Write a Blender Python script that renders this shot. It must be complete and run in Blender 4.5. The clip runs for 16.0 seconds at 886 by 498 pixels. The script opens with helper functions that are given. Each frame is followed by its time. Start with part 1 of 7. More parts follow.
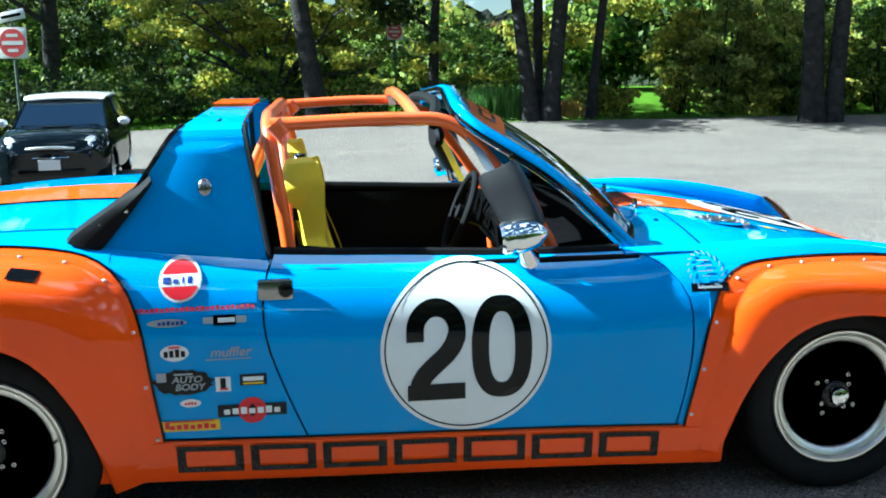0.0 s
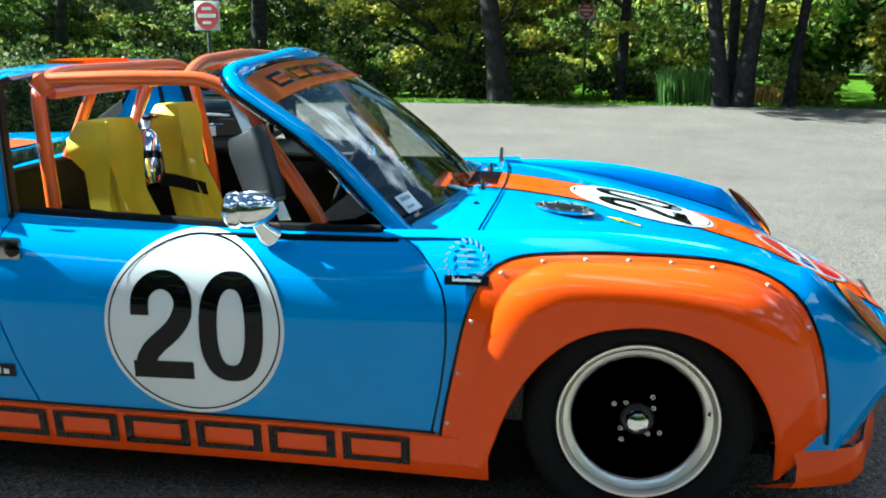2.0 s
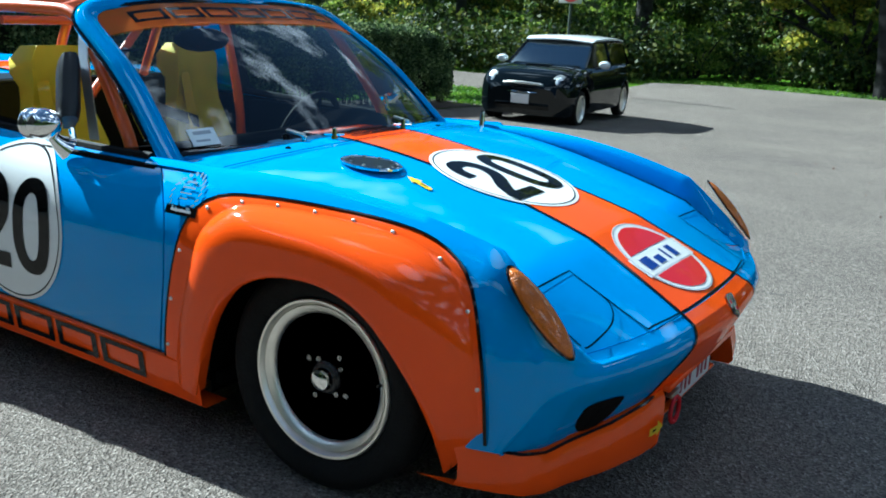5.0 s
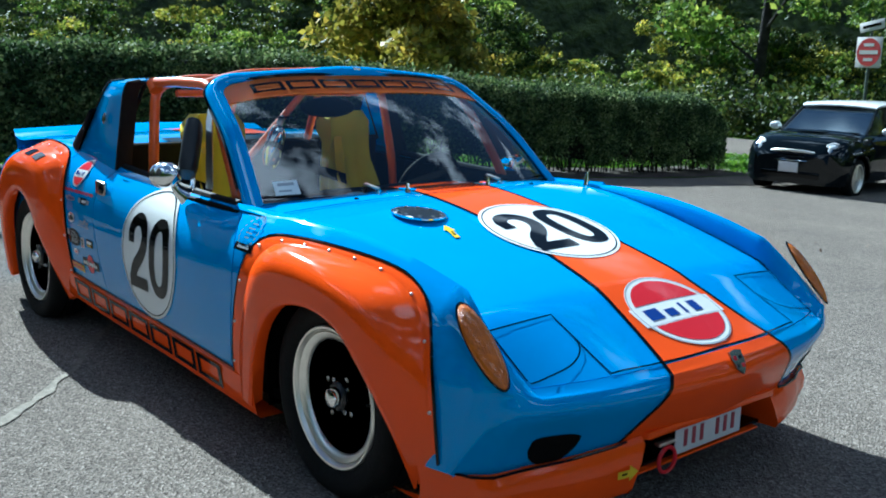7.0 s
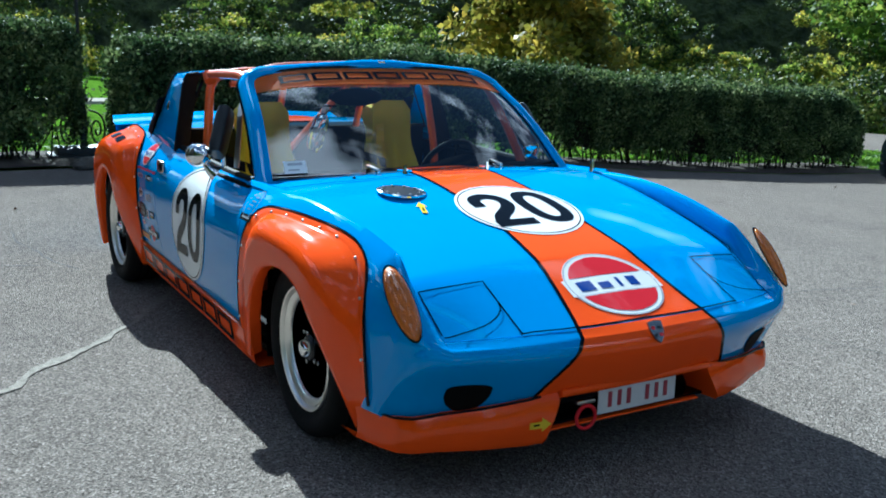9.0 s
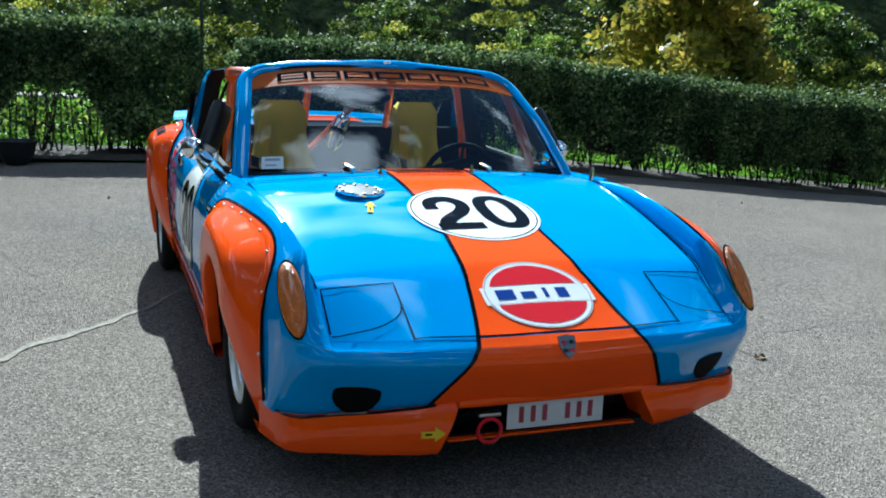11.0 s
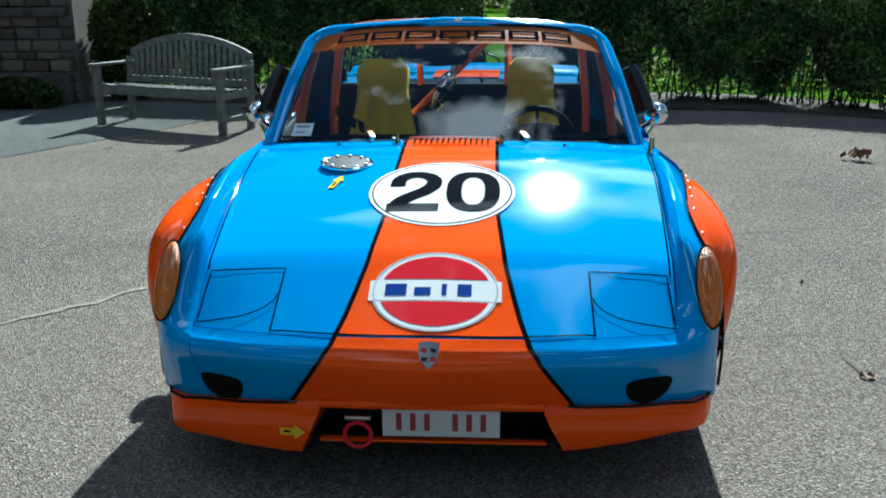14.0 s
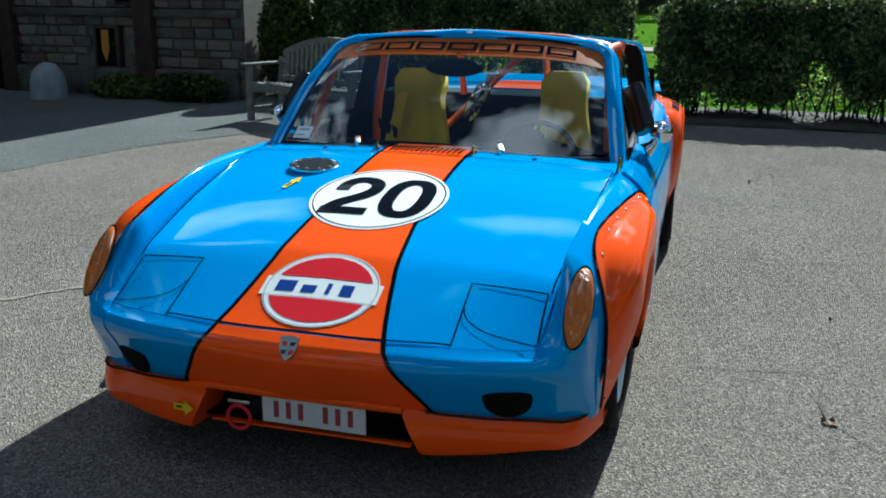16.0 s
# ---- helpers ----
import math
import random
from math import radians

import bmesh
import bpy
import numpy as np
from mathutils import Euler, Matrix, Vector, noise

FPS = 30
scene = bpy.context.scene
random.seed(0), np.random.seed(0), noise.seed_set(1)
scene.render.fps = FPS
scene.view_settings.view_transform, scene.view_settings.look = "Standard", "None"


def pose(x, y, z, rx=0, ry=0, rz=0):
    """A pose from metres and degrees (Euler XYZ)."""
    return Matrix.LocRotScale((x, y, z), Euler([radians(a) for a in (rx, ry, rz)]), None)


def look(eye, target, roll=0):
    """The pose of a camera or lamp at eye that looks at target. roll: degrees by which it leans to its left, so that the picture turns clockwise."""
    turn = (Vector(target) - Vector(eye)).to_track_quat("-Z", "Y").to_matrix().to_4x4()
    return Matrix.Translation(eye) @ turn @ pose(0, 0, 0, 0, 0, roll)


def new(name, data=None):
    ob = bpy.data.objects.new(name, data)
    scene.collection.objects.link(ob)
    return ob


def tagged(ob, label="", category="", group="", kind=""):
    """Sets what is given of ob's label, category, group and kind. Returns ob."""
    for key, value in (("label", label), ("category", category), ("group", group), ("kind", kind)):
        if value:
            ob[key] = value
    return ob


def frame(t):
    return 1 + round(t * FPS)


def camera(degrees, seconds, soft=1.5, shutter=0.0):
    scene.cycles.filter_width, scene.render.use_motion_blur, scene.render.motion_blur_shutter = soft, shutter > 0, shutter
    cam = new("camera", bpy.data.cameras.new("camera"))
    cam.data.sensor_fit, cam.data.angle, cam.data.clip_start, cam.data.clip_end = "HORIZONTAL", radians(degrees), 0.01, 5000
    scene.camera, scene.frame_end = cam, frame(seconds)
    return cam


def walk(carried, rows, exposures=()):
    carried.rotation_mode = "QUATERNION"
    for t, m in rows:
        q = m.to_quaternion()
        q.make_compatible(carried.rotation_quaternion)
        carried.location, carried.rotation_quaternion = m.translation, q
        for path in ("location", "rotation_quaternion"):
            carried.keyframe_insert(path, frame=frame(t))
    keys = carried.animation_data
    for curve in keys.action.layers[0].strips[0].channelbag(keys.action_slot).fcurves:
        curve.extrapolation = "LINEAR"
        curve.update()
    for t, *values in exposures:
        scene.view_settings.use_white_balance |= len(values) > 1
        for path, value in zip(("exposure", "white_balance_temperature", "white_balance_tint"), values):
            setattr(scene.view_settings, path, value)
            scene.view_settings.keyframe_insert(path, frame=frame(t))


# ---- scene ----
cam = camera(50.1, 16.0, soft=1.9)
PATH = [
    (0, (-0.282, -3.397, 1.339), (-0.054, -1.451, 0.936), -0.7),
    (0.5, (0.052, -3.374, 1.314), (0.097, -1.417, 0.903), 0.2),
    (1, (0.352, -3.307, 1.297), (0.329, -1.348, 0.895), 0.3),
    (1.5, (0.665, -3.221, 1.288), (0.541, -1.268, 0.873), 0.0),
    (2, (0.996, -3.154, 1.274), (0.77, -1.216, 0.834), 0.3),
    (2.5, (1.254, -3.033, 1.271), (0.931, -1.112, 0.819), -0.4),
    (3, (1.549, -2.913, 1.299), (1.1, -1.024, 0.82), -1.1),
    (3.2, (1.776, -2.82, 1.287), (1.195, -0.969, 0.803), -0.2),
    (5.3, (2.72, -2.518, 1.239), (1.654, -0.893, 0.764), 1.8),
    (5.5, (2.787, -2.465, 1.242), (1.665, -0.87, 0.796), 0.9),
    (6, (2.958, -2.349, 1.267), (1.672, -0.895, 0.786), 0.7),
    (6.5, (3.215, -2.29, 1.271), (1.785, -0.95, 0.871), 0.9),
    (7, (3.432, -2.243, 1.261), (1.924, -0.987, 0.873), 1.4),
    (7.5, (3.59, -2.164, 1.259), (1.991, -1.047, 0.815), 1.3),
    (8, (3.742, -2.109, 1.273), (2.107, -1.053, 0.812), 1.3),
    (8.5, (3.935, -2.056, 1.282), (2.27, -1.034, 0.855), 1.5),
    (9, (4.066, -1.95, 1.279), (2.378, -0.959, 0.87), 1.3),
    (9.2, (4.073, -1.901, 1.269), (2.374, -0.927, 0.865), 1.0),
    (11.3, (4.34, -1.102, 1.262), (2.479, -0.511, 0.832), 1.9),
    (11.5, (4.34, -1.005, 1.304), (2.464, -0.49, 0.838), 1.1),
    (12, (4.304, -0.803, 1.321), (2.4, -0.4, 0.86), 1.5),
    (12.5, (4.317, -0.567, 1.342), (2.394, -0.325, 0.851), 0.4),
    (13, (4.36, -0.275, 1.364), (2.419, -0.127, 0.904), 0.8),
    (13.5, (4.297, -0.029, 1.36), (2.36, 0.03, 0.869), 0.6),
    (14, (4.261, 0.166, 1.379), (2.339, 0.056, 0.835), -0.3),
    (14.5, (4.302, 0.406, 1.394), (2.405, 0.058, 0.864), 1.6),
    (15, (4.307, 0.638, 1.409), (2.403, 0.262, 0.925), 1.5),
    (15.5, (4.254, 0.849, 1.398), (2.392, 0.332, 0.882), 1.8),
    (16, (4.206, 1.065, 1.407), (2.355, 0.527, 0.875), 0.5),
]
walk(cam, [(t, look(eye, target, roll)) for t, eye, target, roll in PATH], [(0, 2.30, 4900, -6), (2.0, 2.18, 5200, -6), (3.0, 1.95, 5300, -5), (6.0, 1.54, 4800, -4), (9.0, 1.50, 4800, -1), (12.0, 1.57, 5100, -3), (14.0, 1.40, 5150, -4), (16.0, 1.17, 5150, -4)])

# ---- light ----
SUN_EL, SUN_AZ = 35.5, (-0.9934, 0.115)
world = bpy.data.worlds.new("world")
scene.world = world
world.use_nodes = True
wn = world.node_tree.nodes
wl = world.node_tree.links
sky = wn.new("ShaderNodeTexSky")
sky.sky_type = "NISHITA"
sky.sun_disc = False
sky.sun_elevation = radians(SUN_EL)
sky.sun_rotation = math.atan2(SUN_AZ[0], SUN_AZ[1])
sky.dust_density = 0.15
sky.ozone_density = 1.4
# thin scattered clouds in the sky
wtc = wn.new("ShaderNodeTexCoord")
wmap = wn.new("ShaderNodeMapping")
wmap.inputs["Scale"].default_value = (1.0, 1.0, 2.6)
wmap.inputs["Location"].default_value = (0.7, 0.3, 0.2)
wnoise = wn.new("ShaderNodeTexNoise")
wnoise.inputs["Scale"].default_value = 3.0
wnoise.inputs["Detail"].default_value = 7.0
wnoise.inputs["Roughness"].default_value = 0.55
wramp = wn.new("ShaderNodeValToRGB")
wramp.color_ramp.elements[0].position = 0.55
wramp.color_ramp.elements[1].position = 0.66
wmix = wn.new("ShaderNodeMixRGB")
wmix.inputs["Color2"].default_value = (42.0, 42.4, 43.2, 1)
wl.new(wtc.outputs["Generated"], wmap.inputs["Vector"])
wl.new(wmap.outputs["Vector"], wnoise.inputs["Vector"])
wl.new(wnoise.outputs["Fac"], wramp.inputs["Fac"])
wl.new(wramp.outputs["Color"], wmix.inputs["Fac"])
wl.new(sky.outputs["Color"], wmix.inputs["Color1"])
wl.new(wmix.outputs["Color"], wn["Background"].inputs["Color"])
wn["Background"].inputs["Strength"].default_value = 0.022
sun = new("sun", bpy.data.lights.new("sun", "SUN"))
sun.data.energy = 5.0
sun.data.angle = radians(0.53)
sun.data.color = (1.0, 0.945, 0.81)
_el = radians(SUN_EL)
sun.matrix_world = look((SUN_AZ[0] * 60 * math.cos(_el), SUN_AZ[1] * 60 * math.cos(_el), 60 * math.sin(_el)), (0, 0, 0))


# ---- materials ----
def material(name, colour, rough=0.5, metal=0.0, coat=0.0, gloss=0.03, vary=0.0, scale=8.0, bump=0.0, bump_scale=60.0, second=None, spec=0.5, bump_dist=0.01):
    """A principled material: colour varied by two scales of noise, with a fine relief."""
    m = bpy.data.materials.new(name)
    m.use_nodes = True
    n, l = m.node_tree.nodes, m.node_tree.links
    b = n["Principled BSDF"]
    b.inputs["Roughness"].default_value = rough
    b.inputs["Metallic"].default_value = metal
    b.inputs["Coat Weight"].default_value = coat
    b.inputs["Coat Roughness"].default_value = gloss
    b.inputs["Specular IOR Level"].default_value = spec
    c = (*colour, 1)
    b.inputs["Base Color"].default_value = c
    if vary or second:
        tc = n.new("ShaderNodeTexCoord")
        t1 = n.new("ShaderNodeTexNoise")
        t1.inputs["Scale"].default_value = scale
        t1.inputs["Detail"].default_value = 8
        l.new(tc.outputs["Object"], t1.inputs["Vector"])
        r = n.new("ShaderNodeValToRGB")
        r.color_ramp.elements[0].position, r.color_ramp.elements[1].position = 0.32, 0.68
        d = second or tuple(v * (1 - vary) for v in colour)
        r.color_ramp.elements[0].color = (*d, 1)
        r.color_ramp.elements[1].color = c
        l.new(t1.outputs["Fac"], r.inputs["Fac"])
        l.new(r.outputs["Color"], b.inputs["Base Color"])
    if bump:
        tc2 = n.new("ShaderNodeTexCoord")
        t2 = n.new("ShaderNodeTexNoise")
        t2.inputs["Scale"].default_value = bump_scale
        t2.inputs["Detail"].default_value = 4
        bp = n.new("ShaderNodeBump")
        bp.inputs["Strength"].default_value = bump
        bp.inputs["Distance"].default_value = bump_dist
        l.new(tc2.outputs["Object"], t2.inputs["Vector"])
        l.new(t2.outputs["Fac"], bp.inputs["Height"])
        l.new(bp.outputs["Normal"], b.inputs["Normal"])
    return m


def leaf_material(name, dark, light, warm, glow=0.45, patch_scale=0.45, rough=0.6, spec=0.25):
    """Leaves: a colour of its own for each leaf, partly let through by the light."""
    m = bpy.data.materials.new(name)
    m.use_nodes = True
    n, l = m.node_tree.nodes, m.node_tree.links
    n.remove(n["Principled BSDF"])
    geo = n.new("ShaderNodeNewGeometry")
    r = n.new("ShaderNodeValToRGB")
    e = r.color_ramp.elements
    e[0].color, e[1].color = (*dark, 1), (*warm, 1)
    mid = e.new(0.62)
    mid.color = (*light, 1)
    l.new(geo.outputs["Random Per Island"], r.inputs["Fac"])
    tc = n.new("ShaderNodeTexCoord")
    nz = n.new("ShaderNodeTexNoise")
    nz.inputs["Scale"].default_value = patch_scale
    nz.inputs["Detail"].default_value = 3
    l.new(tc.outputs["Object"], nz.inputs["Vector"])
    rn = n.new("ShaderNodeValToRGB")
    rn.color_ramp.elements[0].position, rn.color_ramp.elements[1].position = 0.38, 0.64
    rn.color_ramp.elements[0].color = (0.45, 0.55, 0.5, 1)
    rn.color_ramp.elements[1].color = (1.55, 1.5, 1.3, 1)
    l.new(nz.outputs["Fac"], rn.inputs["Fac"])
    mu = n.new("ShaderNodeMixRGB")
    mu.blend_type = "MULTIPLY"
    mu.inputs["Fac"].default_value = 1
    l.new(r.outputs["Color"], mu.inputs["Color1"])
    l.new(rn.outputs["Color"], mu.inputs["Color2"])
    dif = n.new("ShaderNodeBsdfPrincipled")
    dif.inputs["Roughness"].default_value = rough
    dif.inputs["Specular IOR Level"].default_value = spec
    tr = n.new("ShaderNodeBsdfTranslucent")
    mix = n.new("ShaderNodeMixShader")
    mix.inputs["Fac"].default_value = glow
    l.new(mu.outputs["Color"], dif.inputs["Base Color"])
    l.new(mu.outputs["Color"], tr.inputs["Color"])
    l.new(dif.outputs["BSDF"], mix.inputs[1])
    l.new(tr.outputs["BSDF"], mix.inputs[2])
    l.new(mix.outputs["Shader"], n["Material Output"].inputs["Surface"])
    return m


def asphalt_material(name, base, pebble, scale=1.0):
    """Worn asphalt: pale and dark chippings in a grey binder, with broad stains."""
    m = bpy.data.materials.new(name)
    m.use_nodes = True
    n, l = m.node_tree.nodes, m.node_tree.links
    b = n["Principled BSDF"]
    b.inputs["Roughness"].default_value = 0.92
    b.inputs["Specular IOR Level"].default_value = 0.0
    tc = n.new("ShaderNodeTexCoord")
    v = n.new("ShaderNodeTexVoronoi")
    v.inputs["Scale"].default_value = 135 * scale
    v.inputs["Randomness"].default_value = 1.0
    l.new(tc.outputs["Object"], v.inputs["Vector"])
    r = n.new("ShaderNodeValToRGB")
    e = r.color_ramp.elements
    e[0].position, e[0].color = 0.0, (*[c * 0.5 for c in base], 1)
    e[1].position, e[1].color = 1.0, (*pebble, 1)
    k = e.new(0.5)
    k.color = (*base, 1)
    k2 = e.new(0.86)
    k2.color = (*[c * 1.25 for c in base], 1)
    sep = n.new("ShaderNodeSeparateColor")
    l.new(v.outputs["Color"], sep.inputs["Color"])
    l.new(sep.outputs["Red"], r.inputs["Fac"])
    big = n.new("ShaderNodeTexNoise")
    big.inputs["Scale"].default_value = 0.55
    big.inputs["Detail"].default_value = 9
    big.inputs["Roughness"].default_value = 0.62
    l.new(tc.outputs["Object"], big.inputs["Vector"])
    rb = n.new("ShaderNodeValToRGB")
    rb.color_ramp.elements[0].position, rb.color_ramp.elements[1].position = 0.3, 0.72
    rb.color_ramp.elements[0].color = (0.82, 0.82, 0.82, 1)
    rb.color_ramp.elements[1].color = (1.10, 1.09, 1.07, 1)
    l.new(big.outputs["Fac"], rb.inputs["Fac"])
    mx = n.new("ShaderNodeMixRGB")
    mx.blend_type = "MULTIPLY"
    mx.inputs["Fac"].default_value = 1
    l.new(r.outputs["Color"], mx.inputs["Color1"])
    l.new(rb.outputs["Color"], mx.inputs["Color2"])
    l.new(mx.outputs["Color"], b.inputs["Base Color"])
    bp = n.new("ShaderNodeBump")
    bp.inputs["Strength"].default_value = 0.95
    bp.inputs["Distance"].default_value = 0.009
    l.new(v.outputs["Distance"], bp.inputs["Height"])
    l.new(bp.outputs["Normal"], b.inputs["Normal"])
    return m


def glass_material(name, tint=(0.9, 0.95, 0.95), mirror=0.06):
    """Thin glass: clear, with a reflection that grows to grazing angles."""
    m = bpy.data.materials.new(name)
    m.use_nodes = True
    n, l = m.node_tree.nodes, m.node_tree.links
    n.remove(n["Principled BSDF"])
    tr = n.new("ShaderNodeBsdfTransparent")
    tr.inputs["Color"].default_value = (*tint, 1)
    gl = n.new("ShaderNodeBsdfGlossy")
    gl.inputs["Roughness"].default_value = 0.02
    fr = n.new("ShaderNodeFresnel")
    fr.inputs["IOR"].default_value = 1.5 + mirror
    mix = n.new("ShaderNodeMixShader")
    l.new(fr.outputs["Fac"], mix.inputs["Fac"])
    l.new(tr.outputs["BSDF"], mix.inputs[1])
    l.new(gl.outputs["BSDF"], mix.inputs[2])
    l.new(mix.outputs["Shader"], n["Material Output"].inputs["Surface"])
    return m


def film_material(name, colour):
    """A coloured film stuck to glass: light comes through it."""
    m = bpy.data.materials.new(name)
    m.use_nodes = True
    n, l = m.node_tree.nodes, m.node_tree.links
    b = n["Principled BSDF"]
    b.inputs["Base Color"].default_value = (*colour, 1)
    b.inputs["Roughness"].default_value = 0.35
    b.inputs["Coat Weight"].default_value = 0.5
    tr = n.new("ShaderNodeBsdfTranslucent")
    tr.inputs["Color"].default_value = (*colour, 1)
    cl = n.new("ShaderNodeBsdfTransparent")
    cl.inputs["Color"].default_value = (*colour, 1)
    back = n.new("ShaderNodeMixShader")
    back.inputs["Fac"].default_value = 0.45
    mix = n.new("ShaderNodeMixShader")
    mix.inputs["Fac"].default_value = 0.7
    l.new(tr.outputs["BSDF"], back.inputs[1])
    l.new(cl.outputs["BSDF"], back.inputs[2])
    l.new(b.outputs["BSDF"], mix.inputs[1])
    l.new(back.outputs["Shader"], mix.inputs[2])
    l.new(mix.outputs["Shader"], n["Material Output"].inputs["Surface"])
    return m


BLUE = material("blue_paint", (0.009, 0.280, 0.71), 0.5, coat=1.0, gloss=0.06, spec=0.0, vary=0.06, scale=3)
ORANGE = material("orange_paint", (0.88, 0.085, 0.001), 0.5, coat=0.6, gloss=0.06, spec=0.0, vary=0.06, scale=3)
CAGE = material("cage_orange", (0.85, 0.13, 0.012), 0.35, coat=0.6, vary=0.08, scale=12)
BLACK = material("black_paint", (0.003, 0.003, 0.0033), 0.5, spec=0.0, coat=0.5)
RUBBER = material("tyre_rubber", (0.007, 0.007, 0.007), 0.8, spec=0.2, vary=0.4, scale=30, bump=0.3, bump_scale=120)
INSIDE = material("interior_black", (0.004, 0.004, 0.0042), 0.85, spec=0.1, vary=0.3, scale=20, bump=0.2)
VINYL = material("black_vinyl", (0.010, 0.010, 0.011), 0.7, spec=0.08, vary=0.3, scale=30, bump=0.1, bump_scale=200)
CHROME = material("chrome", (0.8, 0.8, 0.8), 0.06, metal=1.0)
ALLOY = material("polished_alloy", (0.88, 0.86, 0.80), 0.38, metal=1.0, vary=0.1, scale=20)
STEEL = material("steel_bolt", (0.5, 0.5, 0.5), 0.3, metal=1.0)
WHITE = material("white_vinyl", (0.80, 0.80, 0.79), 0.5, coat=0.7, vary=0.03, spec=0.0)
YELLOW = material("yellow_seat", (0.85, 0.66, 0.01), 0.65, vary=0.18, scale=7, bump=0.08, bump_scale=160)
DECAL_Y = material("yellow_decal", (0.75, 0.50, 0.02), 0.5, spec=0.0, coat=0.6)
RED = material("red_vinyl", (0.60, 0.02, 0.03), 0.5, spec=0.0, coat=0.6)
NAVY = material("navy_vinyl", (0.02, 0.05, 0.25), 0.5, spec=0.0, coat=0.6)
AMBER = material("amber_lens", (0.62, 0.15, 0.0), 0.25, spec=0.2, coat=0.8, bump=0.6, bump_scale=160, vary=0.3, scale=40)
GREY = material("grey_vinyl", (0.35, 0.36, 0.38), 0.5, spec=0.0, coat=0.6)
GLASS = glass_material("windscreen_glass", (0.55, 0.61, 0.60), 0.42)
LID = material("dark_lid", (0.05, 0.05, 0.052), 0.3, metal=1.0, vary=0.4, scale=60)
SATIN = material("satin_black", (0.012, 0.012, 0.014), 0.36, spec=0.4, vary=0.2, scale=14)
DARKSTEEL = material("dark_metal", (0.34, 0.33, 0.32), 0.22, metal=1.0, vary=0.2, scale=25)
FILM = film_material("orange_film", (0.95, 0.24, 0.015))
PLATE_RED = material("plate_red", (0.30, 0.03, 0.05), 0.5)
PLATE = material("plate_white", (0.72, 0.70, 0.70), 0.4, vary=0.1, scale=15)


# ---- mesh helpers ----
def part(name, bm, mat, parent=None, label="", smooth=True, angle=38, kind=""):
    me = bpy.data.meshes.new(name)
    bm.normal_update()
    bm.to_mesh(me)
    bm.free()
    for p in me.polygons:
        p.use_smooth = smooth
    if smooth:
        me.set_sharp_from_angle(angle=radians(angle))
    for mm in (mat if isinstance(mat, (list, tuple)) else [mat]):
        me.materials.append(mm)
    ob = new(name, me)
    if parent:
        ob.parent = parent
    if label:
        ob["label"] = label
    if kind:
        ob["kind"] = kind
    return ob


def curve(xs, ys):
    """A smooth function through given knots."""
    xs, ys = np.array(xs, float), np.array(ys, float)
    d = np.gradient(ys, xs)

    def f(x):
        x = min(max(x, xs[0]), xs[-1])
        i = min(max(int(np.searchsorted(xs, x)) - 1, 0), len(xs) - 2)
        h = xs[i + 1] - xs[i]
        t = (x - xs[i]) / h
        a, b = ys[i], ys[i + 1]
        ma, mb = d[i] * h, d[i + 1] * h
        return float(a * (2 * t**3 - 3 * t**2 + 1) + ma * (t**3 - 2 * t**2 + t) + b * (-2 * t**3 + 3 * t**2) + mb * (t**3 - t**2))
    return f


def grid(rows, bm=None, close_v=False, keep=None):
    """A sheet through rows of points."""
    bm = bm or bmesh.new()
    vs = [[bm.verts.new(p) for p in r] for r in rows]
    for i in range(len(vs) - 1):
        n = len(vs[i])
        for j in range(n if close_v else n - 1):
            q = (vs[i][j], vs[i + 1][j], vs[i + 1][(j + 1) % n], vs[i][(j + 1) % n])
            if keep and not keep(sum((v.co for v in q), Vector()) / 4):
                continue
            bm.faces.new(q)
    return bm


def thicken(bm, t):
    """Gives a sheet a thickness, towards the back of its faces."""
    bm.normal_update()
    bmesh.ops.solidify(bm, geom=bm.faces[:], thickness=t)
    return bm


def box(cx, cy, cz, sx, sy, sz, bevel=0.0, bm=None, turn=None, seg=2):
    bm = bm or bmesh.new()
    m = Matrix.Translation((cx, cy, cz)) @ (turn or Matrix()) @ Matrix.Diagonal((sx, sy, sz, 1))
    r = bmesh.ops.create_cube(bm, size=1, matrix=m)
    if bevel:
        es = {e for v in r["verts"] for e in v.link_edges}
        bmesh.ops.bevel(bm, geom=list(es), offset=bevel, segments=seg, affect="EDGES", profile=0.5)
    return bm


def tube(pts, r, seg=10, bm=None, caps=True):
    """A round tube along points; r may be one radius or one for each point."""
    bm = bm or bmesh.new()
    pts = [Vector(p) for p in pts]
    rs = r if isinstance(r, (list, tuple)) else [r] * len(pts)
    rings, up = [], None
    for i, p in enumerate(pts):
        d = (pts[min(i + 1, len(pts) - 1)] - pts[max(i - 1, 0)]).normalized()
        if up is None:
            up = d.orthogonal().normalized()
        up = (up - d * up.dot(d)).normalized()
        side = d.cross(up)
        rings.append([bm.verts.new(p + (up * math.cos(a) + side * math.sin(a)) * rs[i]) for a in [2 * math.pi * k / seg for k in range(seg)]])
    for a, b in zip(rings, rings[1:]):
        for k in range(seg):
            bm.faces.new((a[k], a[(k + 1) % seg], b[(k + 1) % seg], b[k]))
    if caps:
        bm.faces.new(rings[0][::-1])
        bm.faces.new(rings[-1])
    return bm


